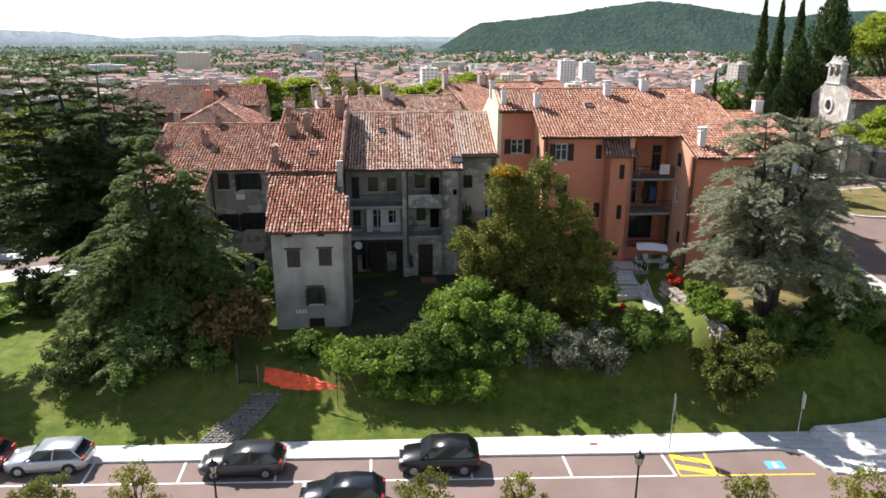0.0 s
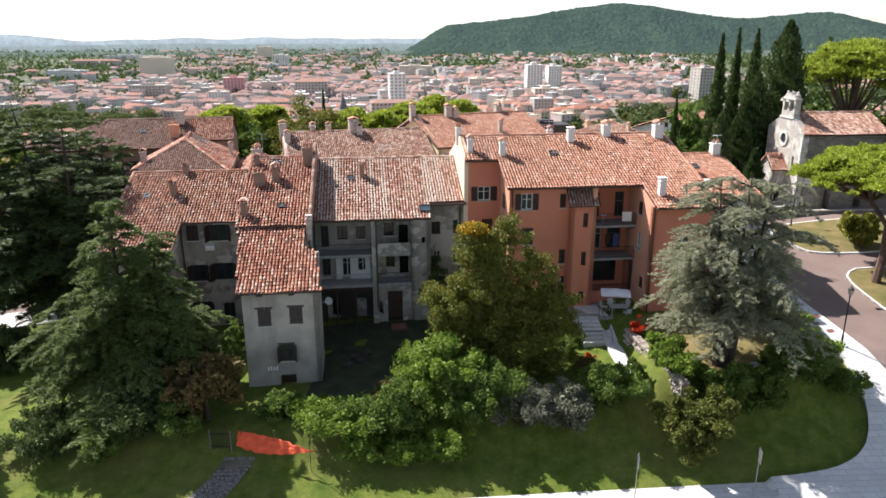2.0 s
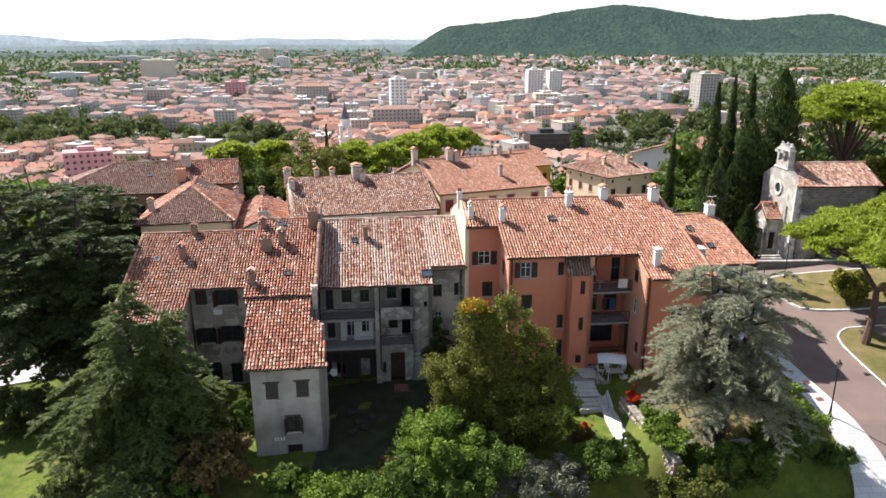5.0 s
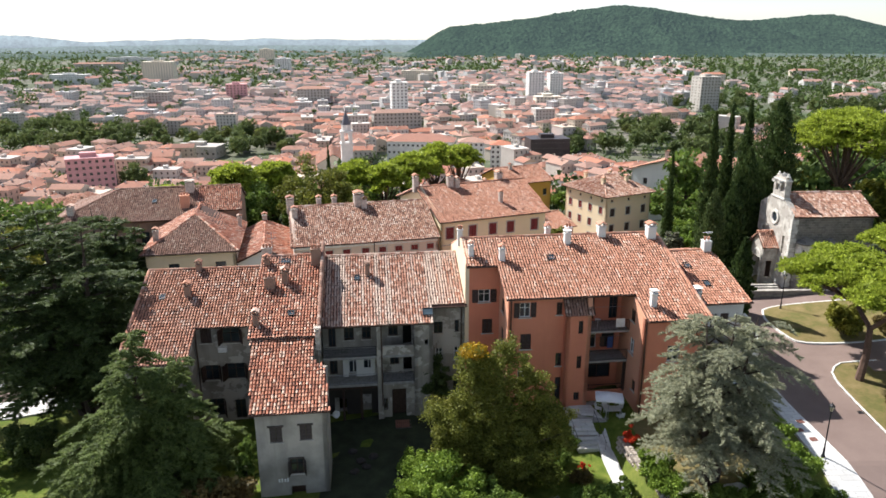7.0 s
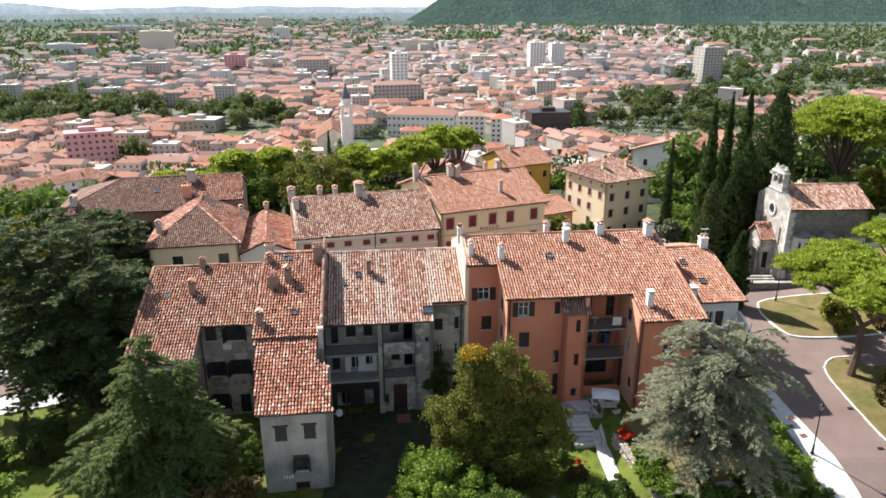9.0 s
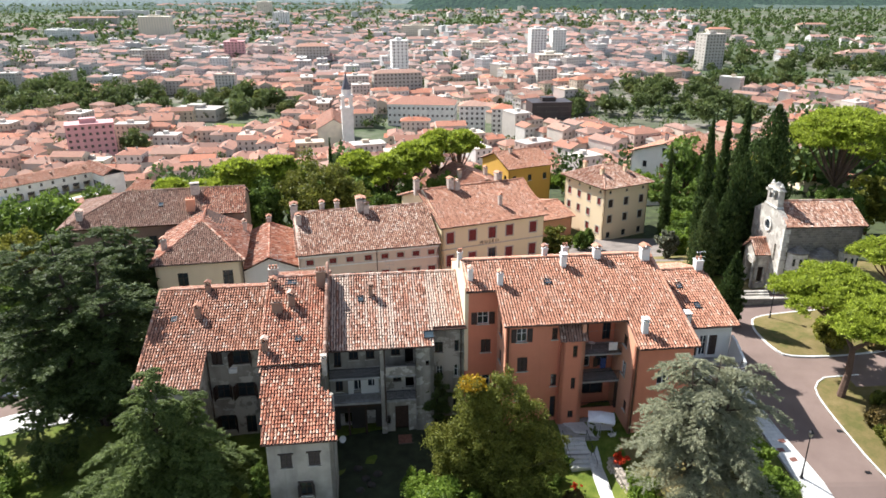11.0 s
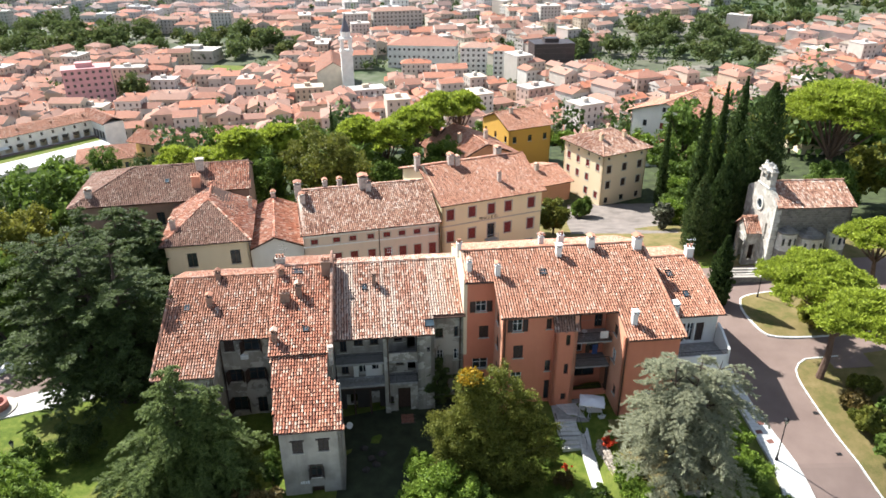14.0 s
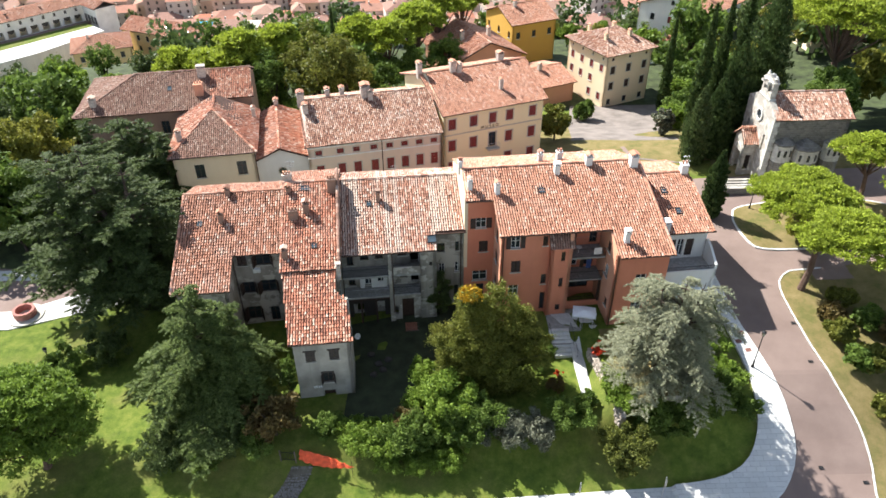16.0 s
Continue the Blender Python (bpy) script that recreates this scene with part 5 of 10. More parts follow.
def long_house():
    h = thing("long_house", pose(-14.2, 80.3, 0, 0, 0, 12.2), "long rose-cream house with small attic windows and maroon shutters", "house")
    ze, zr, vr = 12.2, 15.15, 8.2
    roof_face(h, [(-0.6, 0, ze), (17.6, 0, ze), (17.6, vr, zr), (-0.3, vr, zr)], MUSEUM_TILE, seed=73)
    roof_face(h, [(17.6, vr * 1.9, ze + 0.3), (-0.3, vr * 1.9, ze + 0.3), (-0.3, vr, zr), (17.6, vr, zr)], MUSEUM_TILE, seed=74)
    ridge_cap(h, (-0.3, vr, zr + 0.08), (17.6, vr, zr + 0.08), MUSEUM_TILE)
    wins = []
    for s in (0.9, 3.7, 5.8, 8.1, 10.2, 12.2, 14.2, 16.2):
        wins.append((s, s + 0.85, 10.75, 11.4, "closed", M))
        wins.append((s, s + 0.95, 7.6, 9.2, "closed", M))
        wins.append((s, s + 0.95, 4.6, 6.2, "closed", M))
    facade(h, ROSE_WALL, (-0.2, 0.4), (17.5, 0.4), 2.0, ze + 0.1, wins)
    slab(h, -0.25, 0.28, 10.35, 17.5, 0.39, 10.5, WHITE_PAINT, "string_course")
    slab(h, -0.25, 0.28, 11.75, 17.5, 0.39, 12.0, WHITE_PAINT, "cornice")
    wall(h, ROSE_WALL, (-0.2, 15.2), (-0.2, 0.4), 0.5, [(0, ze + 0.2), (7.0, zr + 0.35), (14.8, ze + 0.15)])
    wall(h, ROSE_WALL, (17.5, 0.4), (17.5, 15.2), 2.0, [(0, ze), (7.8, zr - 0.2), (14.8, ze + 0.1)])
    wall(h, ROSE_WALL, (17.5, 15.2), (-0.2, 15.2), -2.0, ze + 0.2)
    gutter(h, (-0.6, -0.06, ze), (17.6, -0.06, ze))
    downpipe(h, 9.4, 0.3, 3.0, 12.0)
    downpipe(h, 17.4, 0.3, 3.0, 12.0)
    for x, y, hh, w in ((-0.1, 7.9, 1.2, 0.9), (0.3, 5.9, 1.0, 0.7), (3.6, 9.2, 1.0, 0.6), (5.6, 9.4, 1.0, 0.6), (8.6, 8.0, 1.3, 1.2), (9.2, 7.2, 1.0, 0.7)):
        chimney(h, x, y, ze + (zr - ze) * (1 - abs(y - vr) / vr), hh, w, MORTAR, "tile")
    h2 = thing("small_house", pose(-21.7, 80.4, 0, 0, 0, 11), "small white gabled house with a round window", "house")
    roof_face(h2, [(-0.4, 14, 10.1), (-0.4, -0.3, 10.1), (3.6, -0.3, 11.85), (3.6, 14, 11.85)], RED_TILE, seed=75)
    roof_face(h2, [(7.7, -0.3, 10.1), (7.7, 14, 10.1), (3.6, 14, 11.85), (3.6, -0.3, 11.85)], RED_TILE, seed=76)
    ridge_cap(h2, (3.6, -0.3, 11.92), (3.6, 14, 11.92), RED_TILE)
    wall(h2, WHITE_WALL, (0, 0.2), (7.3, 0.2), 1.5, [(0, 10.1), (3.6, 11.65), (7.3, 10.1)], [(3.1, 4.1, 7.9, 8.9)])
    bm = bmesh.new()
    lathe(bm, [(0.62, 0), (0.62, 0.12), (0.5, 0.12), (0.5, 0.04)], 24)
    rw = part("round_window", bm, STONE_TRIM, h2)
    rw.matrix_basis = pose(3.6, 0.32, 8.4, 90, 0, 0)
    bm = bmesh.new()
    lathe(bm, [(0.5, 0.03), (0.5, 0.05)], 24)
    part("pane", bm, GLASS, rw)
    wall(h2, WHITE_WALL, (0, 13.6), (0, 0.2), 1.5, 10.2)
    wall(h2, WHITE_WALL, (7.3, 0.2), (7.3, 13.6), 1.5, 10.2)
    wall(h2, WHITE_WALL, (7.3, 13.6), (0, 13.6), 1.5, [(0, 10.1), (3.6, 11.65), (7.3, 10.1)])
    chimney(h2, 3.6, 13.6, 11.6, 0.9, 0.6, MORTAR, "tile")


long_house()


def hip(h, x0, x1, y0, y1, ze, zr, a, b, mat, seed, over=0.4):
    """A hipped roof whose ridge runs from x = a to b; a == b gives a point."""
    ym = (y0 + y1) / 2
    X0, X1, Y0, Y1 = x0 - over, x1 + over, y0 - over, y1 + over
    roof_face(h, [(X0, Y0, ze), (X1, Y0, ze), (b, ym, zr)] + ([(a, ym, zr)] if b - a > 0.01 else []), mat, seed=seed)
    roof_face(h, [(X1, Y1, ze), (X0, Y1, ze), (a, ym, zr)] + ([(b, ym, zr)] if b - a > 0.01 else []), mat, seed=seed + 1)
    roof_face(h, [(X0, Y1, ze), (X0, Y0, ze), (a, ym, zr)], mat, seed=seed + 2)
    roof_face(h, [(X1, Y0, ze), (X1, Y1, ze), (b, ym, zr)], mat, seed=seed + 3)
    for p, q in (((X0, Y0), a), ((X0, Y1), a), ((X1, Y0), b), ((X1, Y1), b)):
        ridge_cap(h, (p[0], p[1], ze + 0.07), (q, ym, zr + 0.07), mat)
    if b - a > 0.01:
        ridge_cap(h, (a, ym, zr + 0.07), (b, ym, zr + 0.07), mat)


def block(h, mat, x0, x1, y0, y1, z0, ze, front=(), right=(), left=(), back=()):
    facade(h, mat, (x0, y0), (x1, y0), z0, ze, front)
    facade(h, mat, (x1, y0), (x1, y1), z0, ze, right)
    facade(h, mat, (x1, y1), (x0, y1), z0, ze, back)
    facade(h, mat, (x0, y1), (x0, y0), z0, ze, left)


def grid(length, zs, n, w=0.95, hgt=1.4, style="closed", opts=None, margin=1.0, skip=()):
    out = []
    for j, z in enumerate(zs):
        for i in range(n):
            if (i, j) in skip:
                continue
            s = margin + (length - 2 * margin - w) * (i / (n - 1) if n > 1 else 0.5)
            out.append((s, s + w, z, z + hgt, style, opts or {}))
    return out


def left_houses():
    f = pose(-31.2, 78.05, 0, 0, 0, 9)
    h = thing("corner_house", f, "cream corner house with a hipped brown tile roof", "house")
    roof_face(h, [(-0.3, -0.2, 12.1), (10.6, -0.2, 12.1), (4.9, 8.5, 14.6)], BROWN_TILE, seed=77)
    roof_face(h, [(-0.3, 13.0, 12.1), (-0.3, -0.2, 12.1), (4.9, 8.5, 14.6), (4.9, 13.0, 14.9)], RED_TILE, seed=78)
    roof_face(h, [(10.6, -0.2, 12.1), (10.6, 13.0, 12.1), (4.9, 13.0, 14.9), (4.9, 8.5, 14.6)], RED_TILE, seed=79)
    for a, b in (((-0.3, -0.2, 12.17), (4.9, 8.5, 14.68)), ((10.6, -0.2, 12.17), (4.9, 8.5, 14.68)), ((4.9, 8.5, 14.68), (4.9, 12.8, 14.98))):
        ridge_cap(h, a, b, RED_TILE)
    block(h, CREAM_WALL, 0.2, 10.2, 0.3, 12.8, 0.5, 12.0, [(2.4, 3.6, 8.9, 10.8, "dark"), (7.6, 8.8, 8.9, 10.8, "dark"), (2.4, 3.6, 5.0, 6.8, "dark")], (), [(3, 4.1, 8.9, 10.6, "dark")])
    chimney(h, 0.9, 3.6, 12.9, 1.0, 0.6, MORTAR, "tile")
    chimney(h, 10.0, 10.0, 12.6, 0.9, 0.5, MORTAR, "tile")
    downpipe(h, 10.25, 0.2, 1, 12)
    gutter(h, (-0.3, -0.26, 12.1), (10.6, -0.26, 12.1))
    g = thing("old_mansion", f, "large brown-roofed old house with weathered walls", "house")
    roof_face(g, [(-14.0, 12.6, 13.0), (4.0, 12.6, 13.0), (4.0, 19.8, 15.9), (-6.4, 19.8, 15.9)], BROWN_TILE, seed=80)
    roof_face(g, [(-14.0, 27, 13.0), (-14.0, 12.6, 13.0), (-6.4, 19.8, 15.9)], BROWN_TILE, seed=81)
    roof_face(g, [(9.6, 27, 13.0), (-14.0, 27, 13.0), (-6.4, 19.8, 15.9), (9.6, 19.8, 15.9)], BROWN_TILE, seed=82)
    roof_face(g, [(4.0, 14.2, 13.65), (10.0, 14.2, 13.65), (9.6, 19.8, 15.9), (4.0, 19.8, 15.9)], RED_TILE, seed=83)
    ridge_cap(g, (-6.4, 19.8, 15.97), (9.6, 19.8, 15.97), BROWN_TILE)
    ridge_cap(g, (-14, 12.6, 13.07), (-6.4, 19.8, 15.97), BROWN_TILE)
    block(g, BROWN_WALL, -13.5, 3.8, 13.2, 26.5, 0.0, 12.95, [(14.5, 15.6, 9.5, 11.4, "dark"), (10.5, 11.6, 9.5, 11.4, "dark"), (6, 7.1, 9.5, 11.4, "dark")], (), grid(13.3, (8.8, 5.0), 3))
    wall(g, BROWN_WALL, (3.8, 14.6), (9.6, 14.6), 0.5, 13.6)
    wall(g, BROWN_WALL, (9.6, 14.6), (9.4, 26.5), 0.5, [(0, 13.6), (5.2, 15.7), (11.9, 12.9)])
    chimney(g, 2.6, 15.4, 14.0, 1.6, 1.1, PINK_WALL, "pots")
    chimney(g, 2.9, 18.6, 15.3, 1.4, 1.1, MORTAR, "slab", 0.8)
    chimney(g, -11.5, 14.6, 13.5, 1.2, 0.8, MORTAR, "tile")
    skylight(g, -1.5, 16.6, 14.65, 0.4)


left_houses()


def yellow_house():
    h = thing("yellow_house", pose(33.7, 120.8, 0, 0, 0, 26), "tall pale yellow house with a hipped roof", "house")
    o = {"shut": DARK_WOOD, "trim": STONE_TRIM}
    r = {"shut": RED_SHUTTER, "trim": STONE_TRIM}
    block(h, YELLOW_WALL, 0, 10.3, 0, 11.6, -3.0, 8.6, grid(10.3, (5.0, 2.0), 3, 1.0, 1.4, "closed", o) + grid(10.3, (7.6,), 3, 0.55, 0.45, "dark") + grid(10.3, (-0.9,), 3, 0.9, 1.1, "dark"), (), grid(11.6, (5.3, 2.6, -0.1), 4, 0.95, 1.3, "closed", r, skip=((1, 2), (3, 1))) + grid(11.6, (7.6,), 4, 0.5, 0.45, "dark"))
    hip(h, 0, 10.3, 0, 11.6, 8.7, 11.4, 4.0, 6.3, MUSEUM_TILE, 90, 0.7)
    for x, y in ((2.6, 9.2), (7.4, 8.0), (2.0, 3.5), (7.2, 3.2)):
        chimney(h, x, y, 10.0, 1.1, 0.6, YELLOW_WALL, "tile")


yellow_house()

STONE = Mat("rough_grey_stone")
stv = STONE.coords()
sbk = STONE.n("TexBrick")
for kk, vv in (("Scale", 1.0), ("Brick Width", 0.6), ("Row Height", 0.3), ("Mortar Size", 0.02)):
    sbk.inputs[kk].default_value = vv
sbk.inputs["Color1"].default_value = (0.26, 0.235, 0.2, 1)
sbk.inputs["Color2"].default_value = (0.15, 0.14, 0.125, 1)
sbk.inputs["Mortar"].default_value = (0.3, 0.28, 0.25, 1)
smp = STONE.n("Mapping")
smp.inputs["Rotation"].default_value = (radians(90), 0, 0)
STONE.link(stv, smp.inputs[0])
STONE.link(smp.outputs[0], sbk.inputs["Vector"])
sno = STONE.noise(stv, 1.4, 6, 0.7)
STONE.color(STONE.mix(STONE.grey(sno, 0.4, 0.7, 0, 0.6), sbk.outputs[0], (0.12, 0.11, 0.1)))
STONE.bump(STONE.noise(stv, 5, 5), 0.7, 0.05)
STONE.set(0.95, spec=0.15)
PALE_STONE = stucco("pale_worn_stone", (0.55, 0.52, 0.46), (0.22, 0.2, 0.175), 0.95, (0.36, 0.33, 0.29), 1.3)
QUOIN = plain("white_quoin_stone", (0.55, 0.53, 0.48), 0.9, vary=0.25, bump=0.3)


def arch(bm, x0, x1, y0, y1, z0, zs, n=8):
    """A round-headed solid to stand in for the dark of an arch."""
    c, r = (x0 + x1) / 2, (x1 - x0) / 2
    pts = [(x0, z0), (x1, z0)] + [(c + r * math.cos(math.pi * i / n), zs + r * math.sin(math.pi * i / n)) for i in range(n + 1)]
    a = [bm.verts.new((x, y0, z)) for x, z in pts]
    b = [bm.verts.new((x, y1, z)) for x, z in pts]
    bm.faces.new(a[::-1])
    bm.faces.new(b)
    for i in range(len(pts)):
        j = (i + 1) % len(pts)
        bm.faces.new((a[i], a[j], b[j], b[i]))


def chapel():
    h = thing("chapel", pose(44.0, 78.4, 0, 0, 0, 1.0), "small stone chapel with a bell gable and tiled roof", "church")
    z0, ze, zr, D, L = 6.6, 15.9, 17.9, 7.6, 9.8
    m = D / 2
    roof_face(h, [(0.1, -0.35, ze), (10.2, -0.35, ze), (10.2, m, zr), (0.1, m, zr)], MUSEUM_TILE, seed=95)
    roof_face(h, [(10.2, D + 0.35, ze), (0.1, D + 0.35, ze), (0.1, m, zr), (10.2, m, zr)], MUSEUM_TILE, seed=96)
    ridge_cap(h, (0.1, m, zr + 0.08), (10.2, m, zr + 0.08), MUSEUM_TILE)
    wall(h, STONE.m, (0.4, 0), (L, 0), z0, ze, [], 0.5)
    wall(h, STONE.m, (L, 0), (L, D), z0, [(0, ze), (m, zr - 0.1), (D, ze)], [], 0.5)
    wall(h, STONE.m, (L, D), (0.4, D), z0, ze, [], 0.5)
    # gabled front towards the lane, carrying the bell gable
    top = [(0, 16.1), (2.55, 17.5), (2.56, 19.7), (3.1, 20.1), (3.5, 19.9), (3.9, 20.35), (4.3, 19.9), (4.7, 20.1), (5.24, 19.7), (5.25, 17.5), (7.8, 16.1)]
    wall(h, PALE_STONE, (0, D + 0.1), (0, -0.1), z0, top, [(2.95, 3.65, 18.2, 19.3), (4.15, 4.85, 18.2, 19.3), (1.2, 1.65, 11.0, 13.2), (6.1, 6.55, 11.0, 13.2)], 0.7)
    for s in (3.3, 4.5):
        bm = bmesh.new()
        arch(bm, -0.35, 0.35, 0.1, 0.6, -0.02, 0.0)
        ar = part("arch_head", bm, PALE_STONE, h)
        ar.matrix_basis = pose(0.0, D + 0.1 - s, 19.3, 0, 0, 90)
        bm = bmesh.new()
        lathe(bm, [(0.22, 0), (0.2, 0.25), (0.12, 0.4), (0.03, 0.45)], 12, (0.35, D + 0.1 - s, 18.55))
        part("bell", bm, IRON, h)
    for s in (2.85, 3.9, 4.95):
        bm = bmesh.new()
        lathe(bm, [(0.24, 0), (0.26, 0.12), (0.12, 0.2), (0.16, 0.34), (0.04, 0.5)], 10, (0.35, D + 0.1 - s, 19.95))
        part("finial", bm, QUOIN, h)
    slab(h, -0.12, D / 2 - 1.5, 17.35, 0.8, D / 2 + 1.5, 17.55, QUOIN, "cornice", 0.03)
    slab(h, -0.1, D / 2 - 1.45, 19.5, 0.78, D / 2 + 1.45, 19.66, QUOIN, "cornice", 0.03)
    # dressed corner stones
    for i in range(16):
        w = 0.75 if i % 2 else 0.45
        slab(h, -0.04, -0.14, z0 + i * 0.56, w, 0.3, z0 + i * 0.56 + 0.5, QUOIN, "quoin", 0.03)
    bm = bmesh.new()
    lathe(bm, [(0.9, 0), (0.9, 0.16), (0.62, 0.16), (0.56, 0.02)], 24)
    ro = part("rose_window", bm, QUOIN, h)
    ro.matrix_basis = pose(0.0, m, 15.0, 0, -90, 0)
    bm = bmesh.new()
    lathe(bm, [(0.56, 0.03), (0.56, 0.06)], 24)
    part("pane", bm, GLASS, ro)
    # porch: walls with a round arch under a small tiled gable
    y0, y1 = m - 1.5, m + 1.5
    wall(h, PALE_STONE, (-1.7, y1), (-1.7, y0), z0, [(0, 11.6), (1.5, 12.9), (3.0, 11.6)], [(0.65, 2.35, z0, 10.0)], 0.4)
    bm = bmesh.new()
    ring = [(math.cos(a) * 0.85, math.sin(a) * 0.85) for a in [math.pi * q / 10 for q in range(11)]]
    for (ya, za), (yb, zb2) in zip(ring, ring[1:]):
        hexa(bm, [(-1.74, m + ya * 1.25, 10.0 + za * 1.25), (-1.32, m + ya * 1.25, 10.0 + za * 1.25), (-1.32, m + yb * 1.25, 10.0 + zb2 * 1.25), (-1.74, m + yb * 1.25, 10.0 + zb2 * 1.25), (-1.74, m + ya, 10.0 + za), (-1.32, m + ya, 10.0 + za), (-1.32, m + yb, 10.0 + zb2), (-1.74, m + yb, 10.0 + zb2)])
    part("porch_arch", bm, QUOIN, h)
    wall(h, PALE_STONE, (-1.7, y0), (0.0, y0), z0, 11.6, [(0.5, 1.3, z0 + 1.0, 9.8)], 0.35)
    wall(h, PALE_STONE, (0.0, y1), (-1.7, y1), z0, 11.6, [], 0.35)
    roof_face(h, [(-1.95, y0 - 0.3, 11.5), (0.0, y0 - 0.3, 11.5), (0.0, m, 13.05), (-1.95, m, 13.05)], NEW_TILE, seed=97, name="porch_roof")
    roof_face(h, [(0.0, y1 + 0.3, 11.5), (-1.95, y1 + 0.3, 11.5), (-1.95, m, 13.05), (0.0, m, 13.05)], NEW_TILE, seed=98, name="porch_roof")
    bm = bmesh.new()
    arch(bm, -0.75, 0.75, -0.02, 0.06, 0, 2.2)
    dr = part("door", bm, DARK_WOOD, h)
    dr.matrix_basis = pose(0.0, m, z0 + 0.4, 0, 0, -90)
    # buttress-like chapels along the side: pale upper walls with lancets, under low roofs
    for x, r, zt in ((2.0, 1.15, 12.7), (4.9, 1.6, 12.2), (8.4, 1.1, 12.7)):
        pts = [(x - r, -0.02), (x - r * 0.85, -r * 0.8), (x - r * 0.3, -r * 1.05), (x + r * 0.3, -r * 1.05), (x + r * 0.85, -r * 0.8), (x + r, -0.02)]
        bm = bmesh.new()
        prism(bm, pts, z0 - 1.0, 10.4)
        ap = part("apse", bm, STONE.m, h)
        bm = bmesh.new()
        prism(bm, pts, 10.4, zt)
        part("upper_wall", bm, QUOIN, ap)
        bm = bmesh.new()
        a = [bm.verts.new((x + (px - x) * 1.12, py * 1.12, zt)) for px, py in pts]
        b = [bm.verts.new((x + (px - x) * 1.12, py * 1.12, zt + 0.15)) for px, py in pts]
        tip = bm.verts.new((x, -0.02, zt + r * 0.7))
        for i in range(len(pts) - 1):
            bm.faces.new((a[i], a[i + 1], b[i + 1], b[i]))
            bm.faces.new((b[i], b[i + 1], tip))
        bm.faces.new(a[::-1])
        part("apse_roof", bm, STONE.m, ap)
        for dx in (-0.58, 0.0, 0.58):
            bm = bmesh.new()
            arch(bm, x + dx * r - 0.17, x + dx * r + 0.17, -r * (1.07 if dx == 0 else 0.95), -r * 0.8, zt - 1.5, zt - 0.75)
            part("lancet", bm, GLASS, ap)
    # stone steps and low wall in front
    w = thing("low_wall", pose(0, 0, 0), "low stone retaining wall in front of the chapel", "wall")
    wall(w, STONE.m, (37.6, 75.6), (58, 75.6), 5.5, 7.7, [], 0.4)
    slab(w, 37.6, 75.95, 6.9, 45.0, 77.0, 7.3, PAVING.m, "paving", 0.0)
    slab(w, 37.5, 75.55, 7.7, 58.1, 76.05, 7.82, PALE_STONE, "coping", 0.02)
    for i in range(3):
        slab(w, 38.6, 77.02 + i * 0.4, 6.5, 43.0, 77.4 + i * 0.4, 7.4 + i * 0.17, PALE_STONE, "step")


chapel()


def PITCH(y):
    """Tile size: coarser past the foot of the hill."""
    return (0.25, 0.38) if y < 200 else (0.6, 0.9)


def plain_house(name, label, x, y, rot, w, d, z0, ze, rise, wallm, roofm, seed, front=(), left=(), right=(), gable=True, over=0.5, chim=1, hipped=False, category="house"):
    h = thing(name, pose(x, y, 0, 0, 0, rot), label, category)
    if hipped:
        block(h, wallm, 0, w, 0, d, z0, ze - 0.05, front, right, left)
        hip(h, 0, w, 0, d, ze, ze + rise, min(d, w) * 0.45, w - min(d, w) * 0.45, roofm, seed, over)
    elif gable:      # ridge along x
        roof_face(h, [(-over, -over, ze), (w + over, -over, ze), (w + over, d / 2, ze + rise), (-over, d / 2, ze + rise)], roofm, *PITCH(y), seed=seed)
        roof_face(h, [(w + over, d + over, ze), (-over, d + over, ze), (-over, d / 2, ze + rise), (w + over, d / 2, ze + rise)], roofm, *PITCH(y), seed=seed + 1)
        ridge_cap(h, (-over, d / 2, ze + rise + 0.07), (w + over, d / 2, ze + rise + 0.07), roofm)
        t = [(0, ze - 0.05), (d / 2, ze + rise - 0.2), (d, ze - 0.05)]
        facade(h, wallm, (0, 0), (w, 0), z0, ze - 0.05, front)
        facade(h, wallm, (w, 0), (w, d), z0, t, right)
        facade(h, wallm, (w, d), (0, d), z0, ze - 0.05)
        facade(h, wallm, (0, d), (0, 0), z0, t, left)
    else:            # ridge along y, gable to the front
        roof_face(h, [(-over, d + over, ze), (-over, -over, ze), (w / 2, -over, ze + rise), (w / 2, d + over, ze + rise)], roofm, *PITCH(y), seed=seed)
        roof_face(h, [(w + over, -over, ze), (w + over, d + over, ze), (w / 2, d + over, ze + rise), (w / 2, -over, ze + rise)], roofm, *PITCH(y), seed=seed + 1)
        ridge_cap(h, (w / 2, -over, ze + rise + 0.07), (w / 2, d + over, ze + rise + 0.07), roofm)
        t = [(0, ze - 0.05), (w / 2, ze + rise - 0.2), (w, ze - 0.05)]
        facade(h, wallm, (0, 0), (w, 0), z0, t, front)
        facade(h, wallm, (w, 0), (w, d), z0, ze - 0.05, right)
        facade(h, wallm, (w, d), (0, d), z0, t)
        facade(h, wallm, (0, d), (0, 0), z0, ze - 0.05, left)
    for i in range(chim):
        chimney(h, w * (0.3 + 0.4 * i), d * 0.42, ze + rise * 0.75, 1.2, 0.7, MORTAR, "tile", tile=roofm)
    return h


